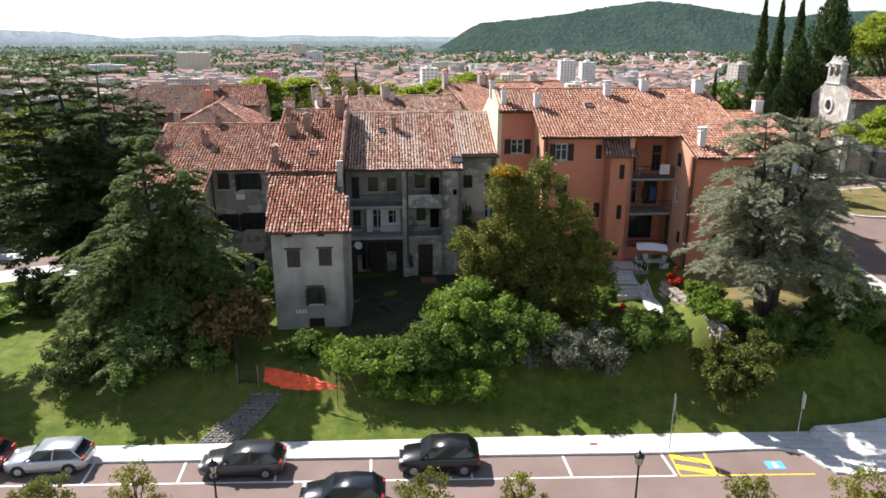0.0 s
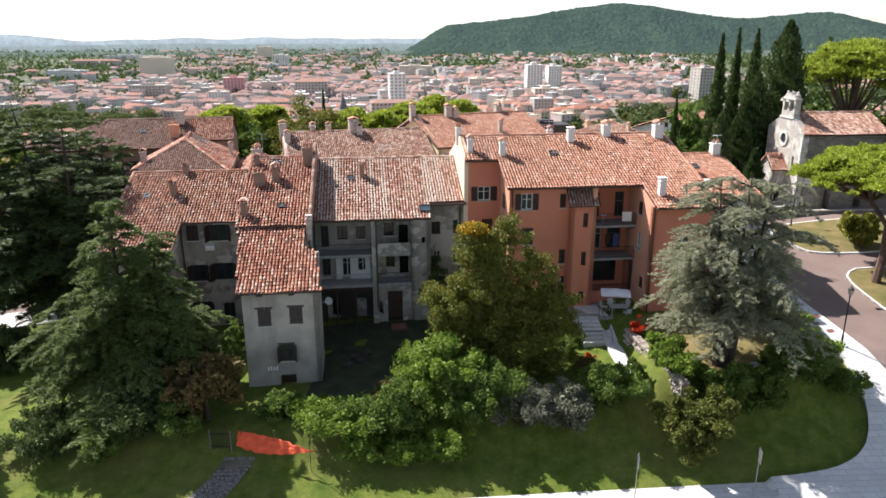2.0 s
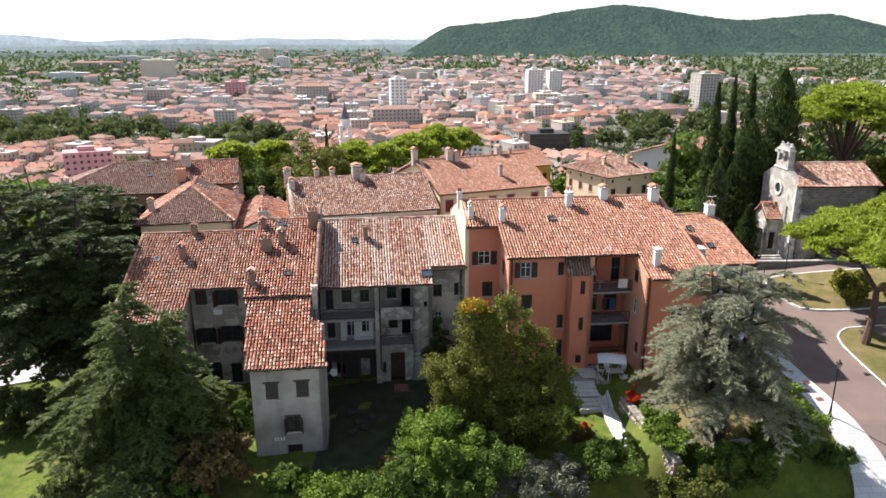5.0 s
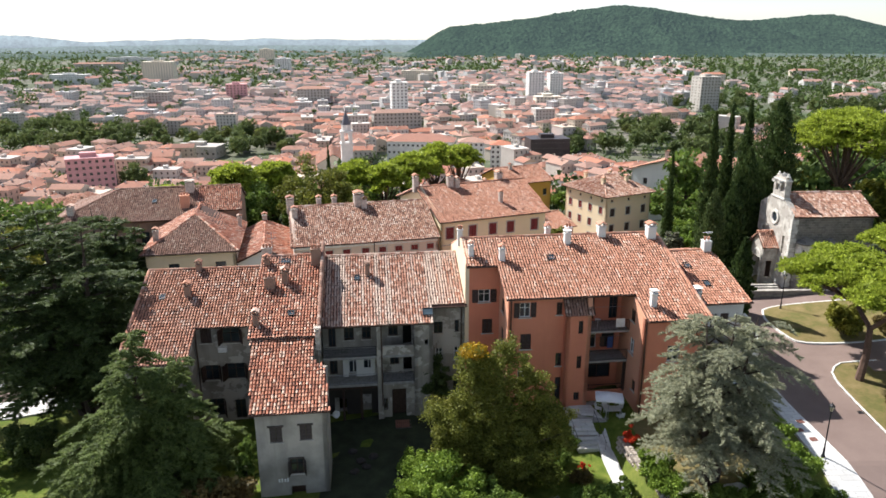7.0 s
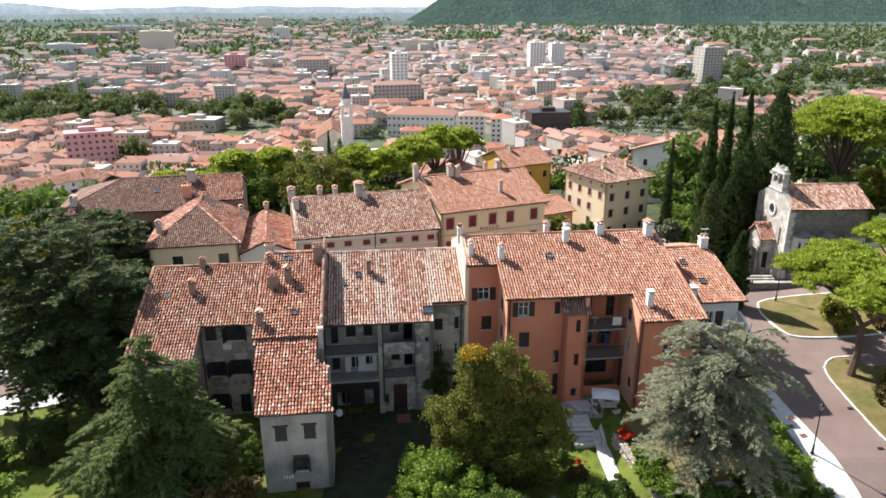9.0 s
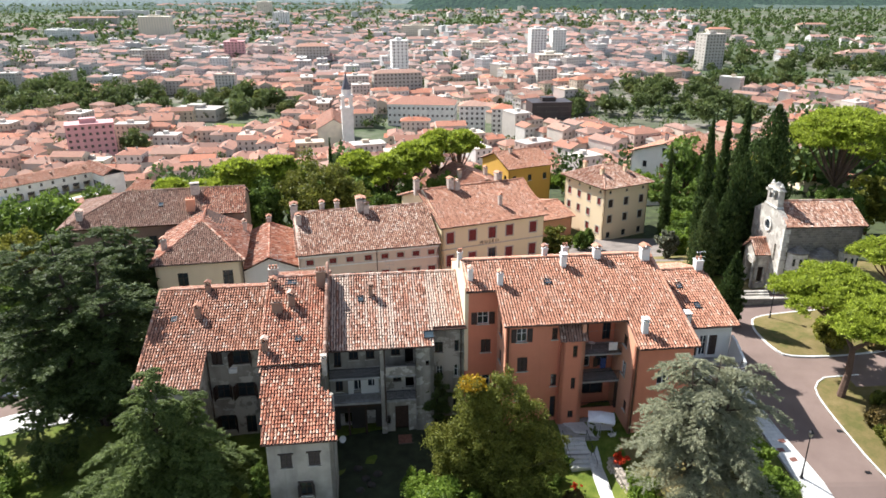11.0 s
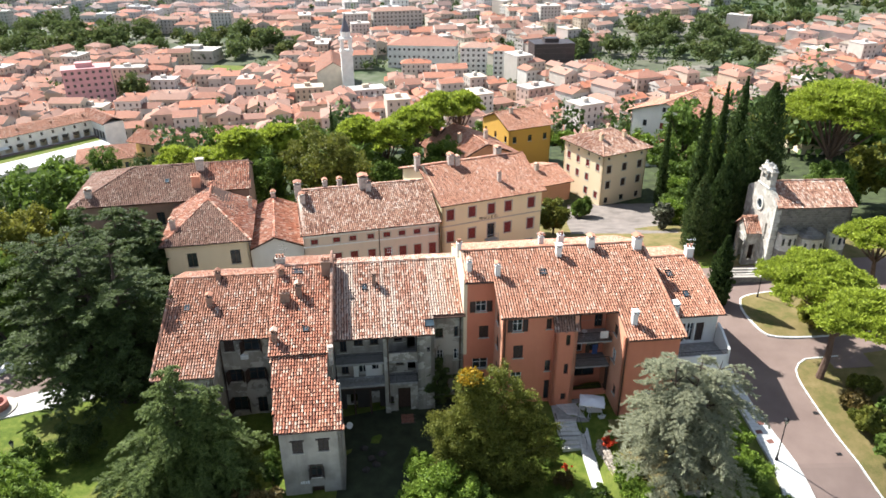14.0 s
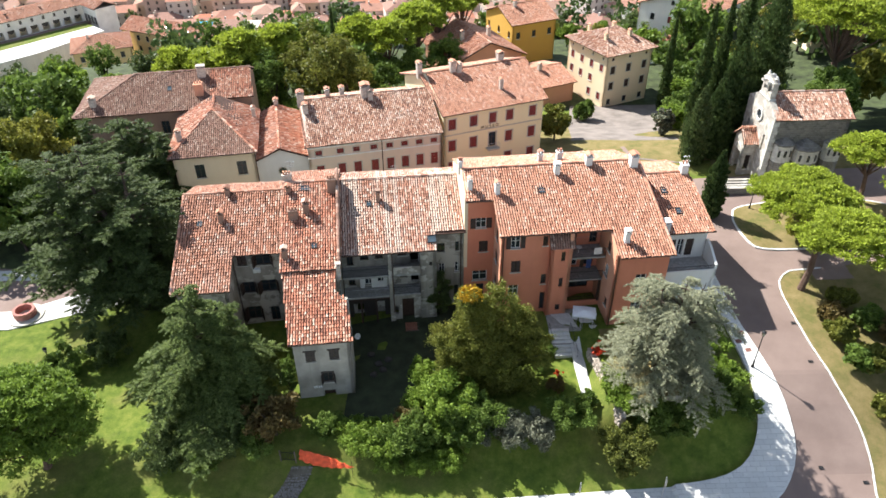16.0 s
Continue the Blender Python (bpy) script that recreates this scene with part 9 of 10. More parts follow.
def arcade():
    t = thing("arcaded_house", pose(-190, 268, -43, 0, 0, 47.6), "long white arcaded building with an orange roof", "building")
    L = 62
    n = 13
    wall(t, T_WHITE, (0, 0), (L, 0), -6, 7, [(1.3 + i * 4.7, 4.3 + i * 4.7, 0, 3.2) for i in range(n)] + [(2.2 + i * 4.7, 3.3 + i * 4.7, 4.6, 6.1) for i in range(n)], 0.8)
    for i in range(n):
        bm = bmesh.new()
        bmesh.ops.create_circle(bm, cap_ends=True, segments=16, radius=1.5, matrix=pose(2.8 + i * 4.7, 0.5, 3.0, 90))
        part("arch", bm, TOWN_GLASS, t)
    slab(t, 0, 5, -6, L, 6, 6.9, T_CREAM, "back_wall")
    roof_face(t, [(-0.8, -0.8, 7), (L + 0.8, -0.8, 7), (L + 0.8, 6, 9.6), (-0.8, 6, 9.6)], NEW_TILE, 0.5, 0.7, seed=140)
    roof_face(t, [(L + 0.8, 12.8, 7), (-0.8, 12.8, 7), (-0.8, 6, 9.6), (L + 0.8, 6, 9.6)], NEW_TILE, 0.6, 0.8, seed=141)
    for i in range(n):
        bm = bmesh.new()
        box(bm, 2.2 + i * 4.7, 0.3, 4.6, 3.3 + i * 4.7, 0.4, 6.1)
        part("window", bm, TOWN_GLASS, t)
    for i in range(9):
        chimney(t, 4 + i * 7, 3 + 2 * (i % 2), 8.2, 0.9, 0.8, BROWN_WALL, "tile")
    bm = bmesh.new()
    box(bm, L, -12, -6, L + 9, 12, 7)
    part("wing", bm, T_WHITE, t)
    for i in range(4):
        bm = bmesh.new()
        box(bm, L - 0.05, -11 + i * 2.8, 0, L + 0.2, -9 + i * 2.8, 3.4)
        part("arch", bm, TOWN_GLASS, t)
    roof_face(t, [(L - 0.7, 12.7, 7), (L - 0.7, -12.7, 7), (L + 4.5, -12.7, 9.4), (L + 4.5, 12.7, 9.4)], OLD_TILE, 0.6, 0.8, seed=146)
    roof_face(t, [(L + 9.7, -12.7, 7), (L + 9.7, 12.7, 7), (L + 4.5, 12.7, 9.4), (L + 4.5, -12.7, 9.4)], OLD_TILE, 0.6, 0.8, seed=147)
    for i, (a, b) in enumerate(((14, 20), (20.6, 26))):
        bm = bmesh.new()
        hexa(bm, [(a, -2.6, 2.7), (b, -2.6, 2.7), (b, -0.1, 3.3), (a, -0.1, 3.3), (a, -2.6, 2.8), (b, -2.6, 2.8), (b, -0.1, 3.4), (a, -0.1, 3.4)])
        part("awning", bm, WHITE_PAINT, t, "white cloth awning")

    def at(x, y):
        q = Matrix.Rotation(radians(47.6), 2) @ Vector((x, y))
        return (-190 + q.x, 268 + q.y)

    zc = lambda x, y: -43.0
    strip("court_apron", [at(-10, -1), at(30, -1), at(62, -1)], [at(-10, -4.5), at(30, -4.5), at(62, -4.5)], 0.2, ASPHALT.m, "dark apron along the arcade", "pavement", z=zc, thick=8)
    strip("court_lawn", [at(-10, -4.5), at(30, -4.5), at(60, -4.5)], [at(-10, -12), at(30, -12), at(60, -11)], 0.3, GRASS.m, "green court lawn in front of the arcaded building", "lawn", z=zc, thick=8)
    strip("court_paving", [at(-10, -12), at(30, -12), at(60, -11)], [at(-10, -26), at(30, -26), at(60, -20)], 0.25, PAVING.m, "pale court in front of the arcaded building", "pavement", z=zc, thick=8)
    rows = [(2.0 + i * 4.4, 3.4 + i * 4.4, q, q + 2.0, "dark") for q in (-39.5, -35.5) for i in range(4)]
    h = plain_house("yellow_school", "yellow building with a red roof and roof windows", -121.5, 240.5, 22, 19, 17, -52, -32, 3.0, T_YELLOW, NEW_TILE, 142, rows, (), rows[:3], True, 0.7, 1, True)
    for i in range(4):
        skylight(h, 3.4 + i * 2.0, 3.0, -31.2, 0.36, 1.0, 2.0)
    skylight(h, 13, 4.4, -30.6, 0.36, 3.0, 2.2)
    h = plain_house("yellow_school", "long wing with a red roof and roof windows", -113.5, 267, -24.5, 43, 13, -52, -32, 3.0, T_YELLOW, NEW_TILE, 144, [(2.0 + i * 4.4, 3.4 + i * 4.4, q, q + 2.0, "dark") for q in (-39.5, -35.5) for i in range(9)], (), (), True, 0.7, 1)
    for i in range(7):
        skylight(h, 19 + i * 3.4, 2.6, -30.7, 0.46, 1.2, 2.2)
    slab(thing("swimming_pool", Matrix(), "small bright blue swimming pool", "pool"), -95, 296, -47, -87.5, 301, -40.0, plain("pool_water", (0.05, 0.35, 0.55), 0.1, vary=0.1), "water")
    strip("sports_field", [(-150, 480), (-128, 476), (-108, 474)], [(-146, 512), (-124, 508), (-104, 506)], 1.0, GRASS.m, "green fenced sports field in the town", "field", z=lambda x, y: -52.0)
    tall_block("sports_hall", "low grey sports hall", -166, 536, -8, 34, 18, 8, T_GREY, 1, 8)
    # pale tent roof
    t = thing("market_tent", pose(118, 560, -52), "pale green tented pavilion roof", "pavilion")
    bm = bmesh.new()
    lathe(bm, [(15, 0), (15, 7), (9, 10), (3, 14.5), (0.5, 16.5)], 10)
    part("tent", bm, plain("pale_green_canvas", (0.45, 0.6, 0.52), 0.7, vary=0.08), t)


arcade()

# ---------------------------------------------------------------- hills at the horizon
# distance haze is put into the material as a bluish emission
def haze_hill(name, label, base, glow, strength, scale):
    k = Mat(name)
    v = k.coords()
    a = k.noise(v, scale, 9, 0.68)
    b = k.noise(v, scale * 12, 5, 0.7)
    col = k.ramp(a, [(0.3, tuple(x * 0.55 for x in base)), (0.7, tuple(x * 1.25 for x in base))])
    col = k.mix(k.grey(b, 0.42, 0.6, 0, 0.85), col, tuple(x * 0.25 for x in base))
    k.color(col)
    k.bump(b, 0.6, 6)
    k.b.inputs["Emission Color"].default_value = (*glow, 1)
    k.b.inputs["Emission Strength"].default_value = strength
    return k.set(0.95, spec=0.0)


HILL = haze_hill("wooded_hill_haze_glow", "", (0.036, 0.062, 0.034), (0.32, 0.44, 0.5), 0.085, 0.006)
FAR_HILLS = [haze_hill("far_hills_haze_glow", "", (0.1, 0.13, 0.14), (0.6, 0.68, 0.73), 0.34, 0.002), haze_hill("distant_woods_haze_glow", "", (0.08, 0.11, 0.1), (0.5, 0.58, 0.6), 0.27, 0.006), haze_hill("plain_woods_haze_glow", "", (0.07, 0.1, 0.07), (0.42, 0.5, 0.5), 0.16, 0.01)]
CREST = [(-60, -52), (33, 0), (110, 52), (173, 74), (312, 86), (451, 97), (560, 112), (701, 137), (850, 158), (980, 170), (1149, 156), (1260, 142), (1379, 124), (1520, 108), (1666, 102), (1820, 116), (1977, 131), (2154, 104), (2360, 58), (2700, 30), (3400, 10), (4200, -20)]


def hill():
    nx, ny = 400, 130
    vs, fs = [], []
    for j in range(ny):
        f = j / (ny - 1)
        for i in range(nx):
            x = -60 + 3400 * i / (nx - 1)
            top = float(np.interp(x, [c[0] for c in CREST], [c[1] for c in CREST]))
            y = 2650 + 1350 * f
            up = S(0, 0.7, f) if f < 0.7 else 1 - 0.4 * S(0.7, 1, f)
            k = math.sin(math.pi * min(1, f / 0.7))
            spur = k * (0.2 * noise.noise(Vector((x * 0.0032, y * 0.0012, 1))) + 0.09 * noise.noise(Vector((x * 0.009, y * 0.004, 4))))
            z = -56 + (top + 56) * max(0, up + spur)
            n = 5 * noise.noise(Vector((x * 0.02, y * 0.02, 5))) + 5.5 * noise.noise(Vector((x * 0.06, y * 0.05, 9))) + 4.5 * noise.noise(Vector((i * 0.83, j * 0.91, 2)))
            vs.append((x + 3 * noise.noise(Vector((i * 0.7, j * 0.7, 8))), y, z + n * min(1, up * 4)))
    for j in range(ny - 1):
        for i in range(nx - 1):
            a = j * nx + i
            fs.append((a, a + 1, a + nx + 1, a + nx))
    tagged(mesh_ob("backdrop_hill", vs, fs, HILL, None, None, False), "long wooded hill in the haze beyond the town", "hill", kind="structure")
    for q, (y0, base, lift, rough, name, label) in enumerate(((4600, 8, 26, 3, "backdrop_far_hills", "hills along the horizon, pale blue with glowing haze"), (3900, -17, 9, 4, "backdrop_far_woods", "hazy blue-green woods on the far plain"), (3150, -34, 7, 5, "backdrop_plain_woods", "hazy tree line across the plain"))):
        vs, fs = [], []
        n = 420
        for i in range(n):
            x = -4000 + 8000 * i / (n - 1)
            z = base + lift * (noise.noise(Vector((x * 0.0013, 2.3 + q, 0))) + 0.5 * noise.noise(Vector((x * 0.004, 7 + q, 0)))) + rough * noise.noise(Vector((x * 0.03, 3 + q, 0))) + (22 * S(-1500, -2600, x) if q == 0 else 0)
            yy = y0 - abs(x) * 0.25
            vs += [(x, yy - 60, -58), (x, yy, z), (x, yy + 150, -60)]
        for i in range(n - 1):
            a = i * 3
            fs += [(a, a + 3, a + 4, a + 1), (a + 1, a + 4, a + 5, a + 2)]
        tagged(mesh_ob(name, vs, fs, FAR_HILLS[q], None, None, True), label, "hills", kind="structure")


hill()

# ---------------------------------------------------------------- street and garden things
RUBBER = plain("tyre_rubber", (0.02, 0.02, 0.02), 0.85)
RIM = plain("alloy_rim", (0.42, 0.43, 0.44), 0.35, 0.8, vary=0.1)
CAR_GLASS = glass_mat("car_glass", (0.012, 0.015, 0.018))
HEAD = plain("headlamp_glass", (0.6, 0.62, 0.64), 0.15, vary=0.05)
TAIL = plain("tail_lamp_red", (0.35, 0.01, 0.01), 0.25, vary=0.05)
PLATE = plain("plate_white", (0.7, 0.7, 0.68), 0.5, vary=0.05)
BLACK_TRIM = plain("black_plastic", (0.02, 0.02, 0.022), 0.6)


def paint(name, c, metal=0.3):
    k = Mat(name)
    k.color(k.mix(k.grey(k.noise(k.coords(), 5, 3), 0.4, 0.7, 0, 0.15), c, tuple(x * 0.8 for x in c)))
    k.set(0.28, metal, 0.5)
    k.b.inputs["Coat Weight"].default_value = 0.7
    k.b.inputs["Coat Roughness"].default_value = 0.06
    return k.m


def loft(bm, sections):
    """A skin over cross-sections with the same number of corners."""
    rings = [[bm.verts.new(p) for p in s] for s in sections]
    n = len(rings[0])
    for a, b in zip(rings, rings[1:]):
        for i in range(n):
            j = (i + 1) % n
            bm.faces.new((a[i], a[j], b[j], b[i]))
    bm.faces.new(rings[0][::-1])
    bm.faces.new(rings[-1])


def car(x, y, z, rot, label, body, L=4.3, W=1.8, H=1.48, suv=0.0, van=0.0, group="cars parked along the street"):
    """A hatchback; it faces -x."""
    t = thing("car", pose(x, y, z, 0, 0, rot), label, "car", group)
    hw = W / 2
    g = 0.2 + 0.05 * suv
    belt = 0.92 + 0.1 * suv
    # lower body by sections along its length
    secs = []
    for f, zt, wd, zb in ((0.0, 0.62, 0.74, 0.32), (0.03, 0.72, 0.88, 0.24), (0.1, 0.82, 0.96, g), (0.27, 0.93, 1.0, g), (0.5, belt, 1.0, g), (0.75, belt + 0.02, 1.0, g), (0.93, belt + 0.03, 0.97, g), (0.985, belt - 0.04, 0.9, 0.3), (1.0, 0.75, 0.84, 0.36)):
        px = -L / 2 + f * L
        w = hw * wd
        zt = zt + 0.1 * suv
        secs.append([(px, -w * 0.92, zb), (px, -w, zb + 0.2), (px, -w, zt - 0.12), (px, -w * 0.9, zt), (px, w * 0.9, zt), (px, w, zt - 0.12), (px, w, zb + 0.2), (px, w * 0.92, zb)])
    bm = bmesh.new()
    loft(bm, secs)
    bd = part("body", bm, body, t)
    for p in bd.data.polygons:
        p.use_smooth = True
    # glass house with a painted roof
    f0, f1, f2, f3 = (0.27, 0.42, 0.84, 0.97) if not van else (0.14, 0.28, 0.93, 0.98)
    hh = H + 0.14 * suv + van * 0.45
    bm = bmesh.new()
    b0 = belt + 0.1 * suv - 0.03
    cab = []
    for f, zt, wd in ((f0, b0 + 0.02, 0.86), (f1, hh - 0.06, 0.74), ((f1 + f2) / 2, hh, 0.75), (f2, hh - 0.05, 0.73), (f3, b0 + 0.05, 0.84)):
        px = -L / 2 + f * L
        cab.append([(px, -hw * 0.93, b0), (px, -hw * wd, zt), (px, hw * wd, zt), (px, hw * 0.93, b0)])
    loft(bm, cab)
    gh = part("cabin_glass", bm, CAR_GLASS, t)
    bm = bmesh.new()
    rf = []
    for f, zt, wd in ((f1 - 0.015, hh - 0.07, 0.74), ((f1 + f2) / 2, hh + 0.005, 0.76), (f2, hh - 0.04, 0.75), (f2 + 0.05, hh - 0.1, 0.73)):
        px = -L / 2 + f * L
        rf.append([(px, -hw * wd - 0.02, zt - 0.05), (px, -hw * wd * 0.9, zt + 0.025), (px, hw * wd * 0.9, zt + 0.025), (px, hw * wd + 0.02, zt - 0.05)])
    loft(bm, rf)
    ro = part("roof", bm, body, t)
    for p in ro.data.polygons:
        p.use_smooth = True
    for s in (-1, 1):
        for fa, za, fb, zb in ((f0, b0, f1, hh - 0.06), ((f1 + f2) / 2 - 0.02, b0, (f1 + f2) / 2, hh - 0.02), (f3, b0, f2, hh - 0.05)):
            bm = bmesh.new()
            tube(bm, (-L / 2 + fa * L, s * hw * 0.93, za), (-L / 2 + fb * L, s * hw * 0.755, zb), 0.045, 0.04, 6)
            part("pillar", bm, body, t)
        bm = bmesh.new()
        box(bm, -L / 2 + (f0 + 0.06) * L, s * (hw + 0.09) - 0.07, b0 + 0.05, -L / 2 + (f0 + 0.1) * L, s * (hw + 0.09) + 0.07, b0 + 0.2, 0.03)
        part("mirror", bm, body, t)
        bm = bmesh.new()
        box(bm, -L / 2 + 0.06, s * hw * 0.66 - 0.16, 0.6 + 0.1 * suv, -L / 2 + 0.3, s * hw * 0.66 + 0.16, 0.76 + 0.1 * suv, 0.04)
        part("headlamp", bm, HEAD, t)
        bm = bmesh.new()
        box(bm, L / 2 - 0.24, s * hw * 0.72 - 0.18, 0.78 + 0.1 * suv, L / 2 - 0.03, s * hw * 0.72 + 0.17, 0.96 + 0.1 * suv, 0.03)
        part("tail_lamp", bm, TAIL, t)
        for f in (0.19, 0.8):
            cx, r = -L / 2 + f * L, 0.32 + 0.04 * suv
            bm = bmesh.new()
            lathe(bm, [(r * 0.62, -0.1), (r, -0.09), (r, 0.09), (r * 0.62, 0.1)], 20)
            wh = part("wheel", bm, RUBBER, t)
            wh.matrix_basis = pose(cx, s * (hw - 0.09), r - z * 0 , 90, 0, 0)
            bm = bmesh.new()
            lathe(bm, [(r * 0.6, -0.115), (r * 0.6, 0.115)], 16)
            for i in range(5):
                a = i * 1.2566
                box(bm, math.cos(a) * r * 0.32 - 0.03, math.sin(a) * r * 0.32 - 0.03, -0.125, math.cos(a) * r * 0.32 + 0.03, math.sin(a) * r * 0.32 + 0.03, 0.125)
            part("rim", bm, RIM, wh)
            bm = bmesh.new()
            tube(bm, (cx, s * (hw - 0.2), r), (cx, s * (hw + 0.004), r), r + 0.06, r + 0.06, 18)
            part("wheel_arch", bm, BLACK_TRIM, t)
    bm = bmesh.new()
    box(bm, L / 2 - 0.06, -0.26, 0.5, L / 2 + 0.015, 0.26, 0.61)
    part("number_plate", bm, PLATE, t)
    bm = bmesh.new()
    box(bm, -L / 2 - 0.012, -0.5, 0.38, -L / 2 + 0.1, 0.5, 0.54, 0.02)
    part("grille", bm, BLACK_TRIM, t)
    return t


car(-21.3, 33.55, 0.03, 6, "silver compact hatchback parked at the kerb", paint("silver_paint", (0.5, 0.53, 0.56), 0.5), 4.25, 1.78, 1.46)
car(-10.7, 33.35, 0.03, 3, "dark grey estate car parked at the kerb", paint("graphite_paint", (0.06, 0.063, 0.068), 0.5), 4.5, 1.8, 1.5)
car(-0.1, 33.75, 0.03, 2, "black compact SUV parked at the kerb", paint("black_paint", (0.012, 0.012, 0.014)), 4.4, 1.84, 1.55, 1.0)
car(-4.9, 30.5, 0.03, 2, "black hatchback standing in the street", paint("blue_black_paint", (0.012, 0.016, 0.022)), 4.3, 1.8, 1.48, group="")
car(-25.6, 33.5, 0.03, 3, "dark red car parked at the kerb", paint("dark_red_paint", (0.16, 0.02, 0.02)), 4.2, 1.76, 1.45)


def street_lamp(x, y, z, h, label="black iron street lamp with a glass lantern"):
    t = thing("street_lamp", pose(x, y, z), label, "lamp", "iron street lamps")
    bm = bmesh.new()
    lathe(bm, [(0.16, 0), (0.16, 0.15), (0.1, 0.25), (0.07, 0.9), (0.055, 1.0), (0.045, h - 0.75), (0.07, h - 0.7), (0.03, h - 0.62)], 10)
    part("pole", bm, IRON, t)
    bm = bmesh.new()
    lathe(bm, [(0.11, h - 0.6), (0.21, h - 0.18)], 6)
    part("lantern_glass", bm, plain("lamp_glass", (0.55, 0.5, 0.38), 0.25, vary=0.1) if "lamp_glass" not in bpy.data.materials else bpy.data.materials["lamp_glass"], t)
    bm = bmesh.new()
    lathe(bm, [(0.25, h - 0.18), (0.2, h - 0.1), (0.08, h), (0.03, h + 0.1), (0.01, h + 0.16)], 6)
    part("lantern_cap", bm, IRON, t)
    for i in range(6):
        a = i * 1.0472
        bm = bmesh.new()
        tube(bm, (0.115 * math.cos(a), 0.115 * math.sin(a), h - 0.6), (0.215 * math.cos(a), 0.215 * math.sin(a), h - 0.18), 0.012, n=4)
        part("bar", bm, IRON, t)


street_lamp(8.99, 28.0, 0.0, 4.75)
street_lamp(-10.3, 28.0, 0.0, 4.2)
street_lamp(32.0, 47.6, lane_z(47.6) + 0.1, 4.7)
street_lamp(40.6, 72.1, lane_z(72) + 0.2, 4.2)
street_lamp(-38.9, 53.4, gz(-38.9, 53.4), 3.6)


def road_sign(x, y, z, h, rot):
    t = thing("road_sign", pose(x, y, z, 0, 0, rot), "slim grey steel post with a small road sign seen edge-on", "sign", "road signs on the pavement")
    bm = bmesh.new()
    tube(bm, (0, 0, 0), (0, 0, h), 0.03, n=8)
    part("post", bm, GALV, t)
    bm = bmesh.new()
    box(bm, -0.3, -0.045, h - 0.62, 0.3, -0.03, h - 0.02, 0.004)
    part("plate", bm, GALV, t)
    bm = bmesh.new()
    box(bm, -0.26, -0.05, h - 0.9, 0.26, -0.034, h - 0.68, 0.003)
    part("plate", bm, GALV, t)
    for zz in (h - 0.2, h - 0.5, h - 0.8):
        bm = bmesh.new()
        tube(bm, (0, 0, zz), (0, 0, zz + 0.04), 0.04, n=8)
        part("clamp", bm, GALV, t)


road_sign(13.0, 35.45, 0.12, 3.45, 78)
road_sign(20.3, 35.75, 0.12, 3.45, 78)
flat_quad("manhole", [(8.55, 35.75), (9.0, 35.77), (9.0, 36.0), (8.55, 35.98)], plain("rust_cover", (0.28, 0.1, 0.07), 0.8), "rusty square cover in the pavement", 0.13, "cover")


BRICK_HATCH = plain("red_brown_hatch", (0.2, 0.09, 0.07), 0.85, vary=0.3)


def drain(x, y, w=0.45, name="drain"):
    t = thing(name, pose(x, y, z_road(x, y) + 0.004), "dark iron drain cover in the asphalt", "cover", "drain covers")
    bm = bmesh.new()
    box(bm, -w / 2, -w / 2, -0.02, w / 2, w / 2, 0.012, 0.01)
    part("frame", bm, IRON, t)
    for i in range(4):
        bm = bmesh.new()
        box(bm, -w * 0.36, -w * 0.4 + i * w * 0.22, 0.012, w * 0.36, -w * 0.4 + i * w * 0.22 + 0.04, 0.022)
        part("slot", bm, BLACK_TRIM, t)


for x, y, w in ((35.6, 38.6, 0.45), (38.2, 53.0, 0.5), (38.0, 48.2, 0.5), (39.1, 37.2, 0.5), (37.4, 68.2, 0.6), (38.1, 74.9, 0.6), (39.6, 75.1, 0.7), (36.6, 70.9, 0.8)):
    drain(x, y, w)
for x, y in ((32.3, 51.75), (31.7, 50.7), (32.3, 49.6)):
    q = tagged(part("pavement_hatch", (lambda bm: (box(bm, -0.3, -0.22, -0.05, 0.3, 0.22, 0.02, 0.01), bm)[1])(bmesh.new()), BRICK_HATCH, None), "red-brown hatch set in the pale pavement", "hatch", "pavement hatches")
    q.matrix_basis = pose(x, y, z_road(x, y) + 0.12, 9, 0, 8)

# orange safety net along the bank, and the iron gate beside it
NET = plain("orange_plastic_net", (0.75, 0.1, 0.03), 0.6, vary=0.2)


def safety_net():
    t = thing("safety_net", Matrix(), "sagging orange plastic safety net along the bank", "net")
    rng = random.Random(4)
    vs, fs = [], []
    n, m = 44, 12
    for i in range(n + 1):
        f = i / n
        x, y = -11.2 + 5.0 * f, 40.4 - 1.5 * f
        wide = 1.15 * (0.5 + 0.5 * math.sin(math.pi * min(1, 0.2 + f * 0.75))) * (1 - f ** 3)
        for j in range(m + 1):
            g = j / m - 0.35
            vs.append((x + 0.04 * math.sin(i * 1.1 + j), y - g * wide * 0.55 + 0.05 * math.sin(i * 0.9), 2.3 - 0.25 * f - g * wide * 0.85 + 0.02 * math.sin(i * 1.3 + j * 0.8) + 0.025 * math.sin(j * 1.7 + i * 0.3)))
    for i in range(n):
        for j in range(m):
            a = i * (m + 1) + j
            fs.append((a, a + 1, a + m + 2, a + m + 1))
    ob = mesh_ob("mesh", vs, fs, NET, t, None, True)
    so = ob.modifiers.new("thickness", "SOLIDIFY")
    so.thickness = 0.015
    for x, y in ((-11.0, 40.5), (-8.8, 39.8), (-6.4, 38.9)):
        bm = bmesh.new()
        tube(bm, (x, y, gz(x, y) - 0.1), (x, y, 2.9), 0.02, n=6)
        part("stake", bm, IRON, t)


safety_net()


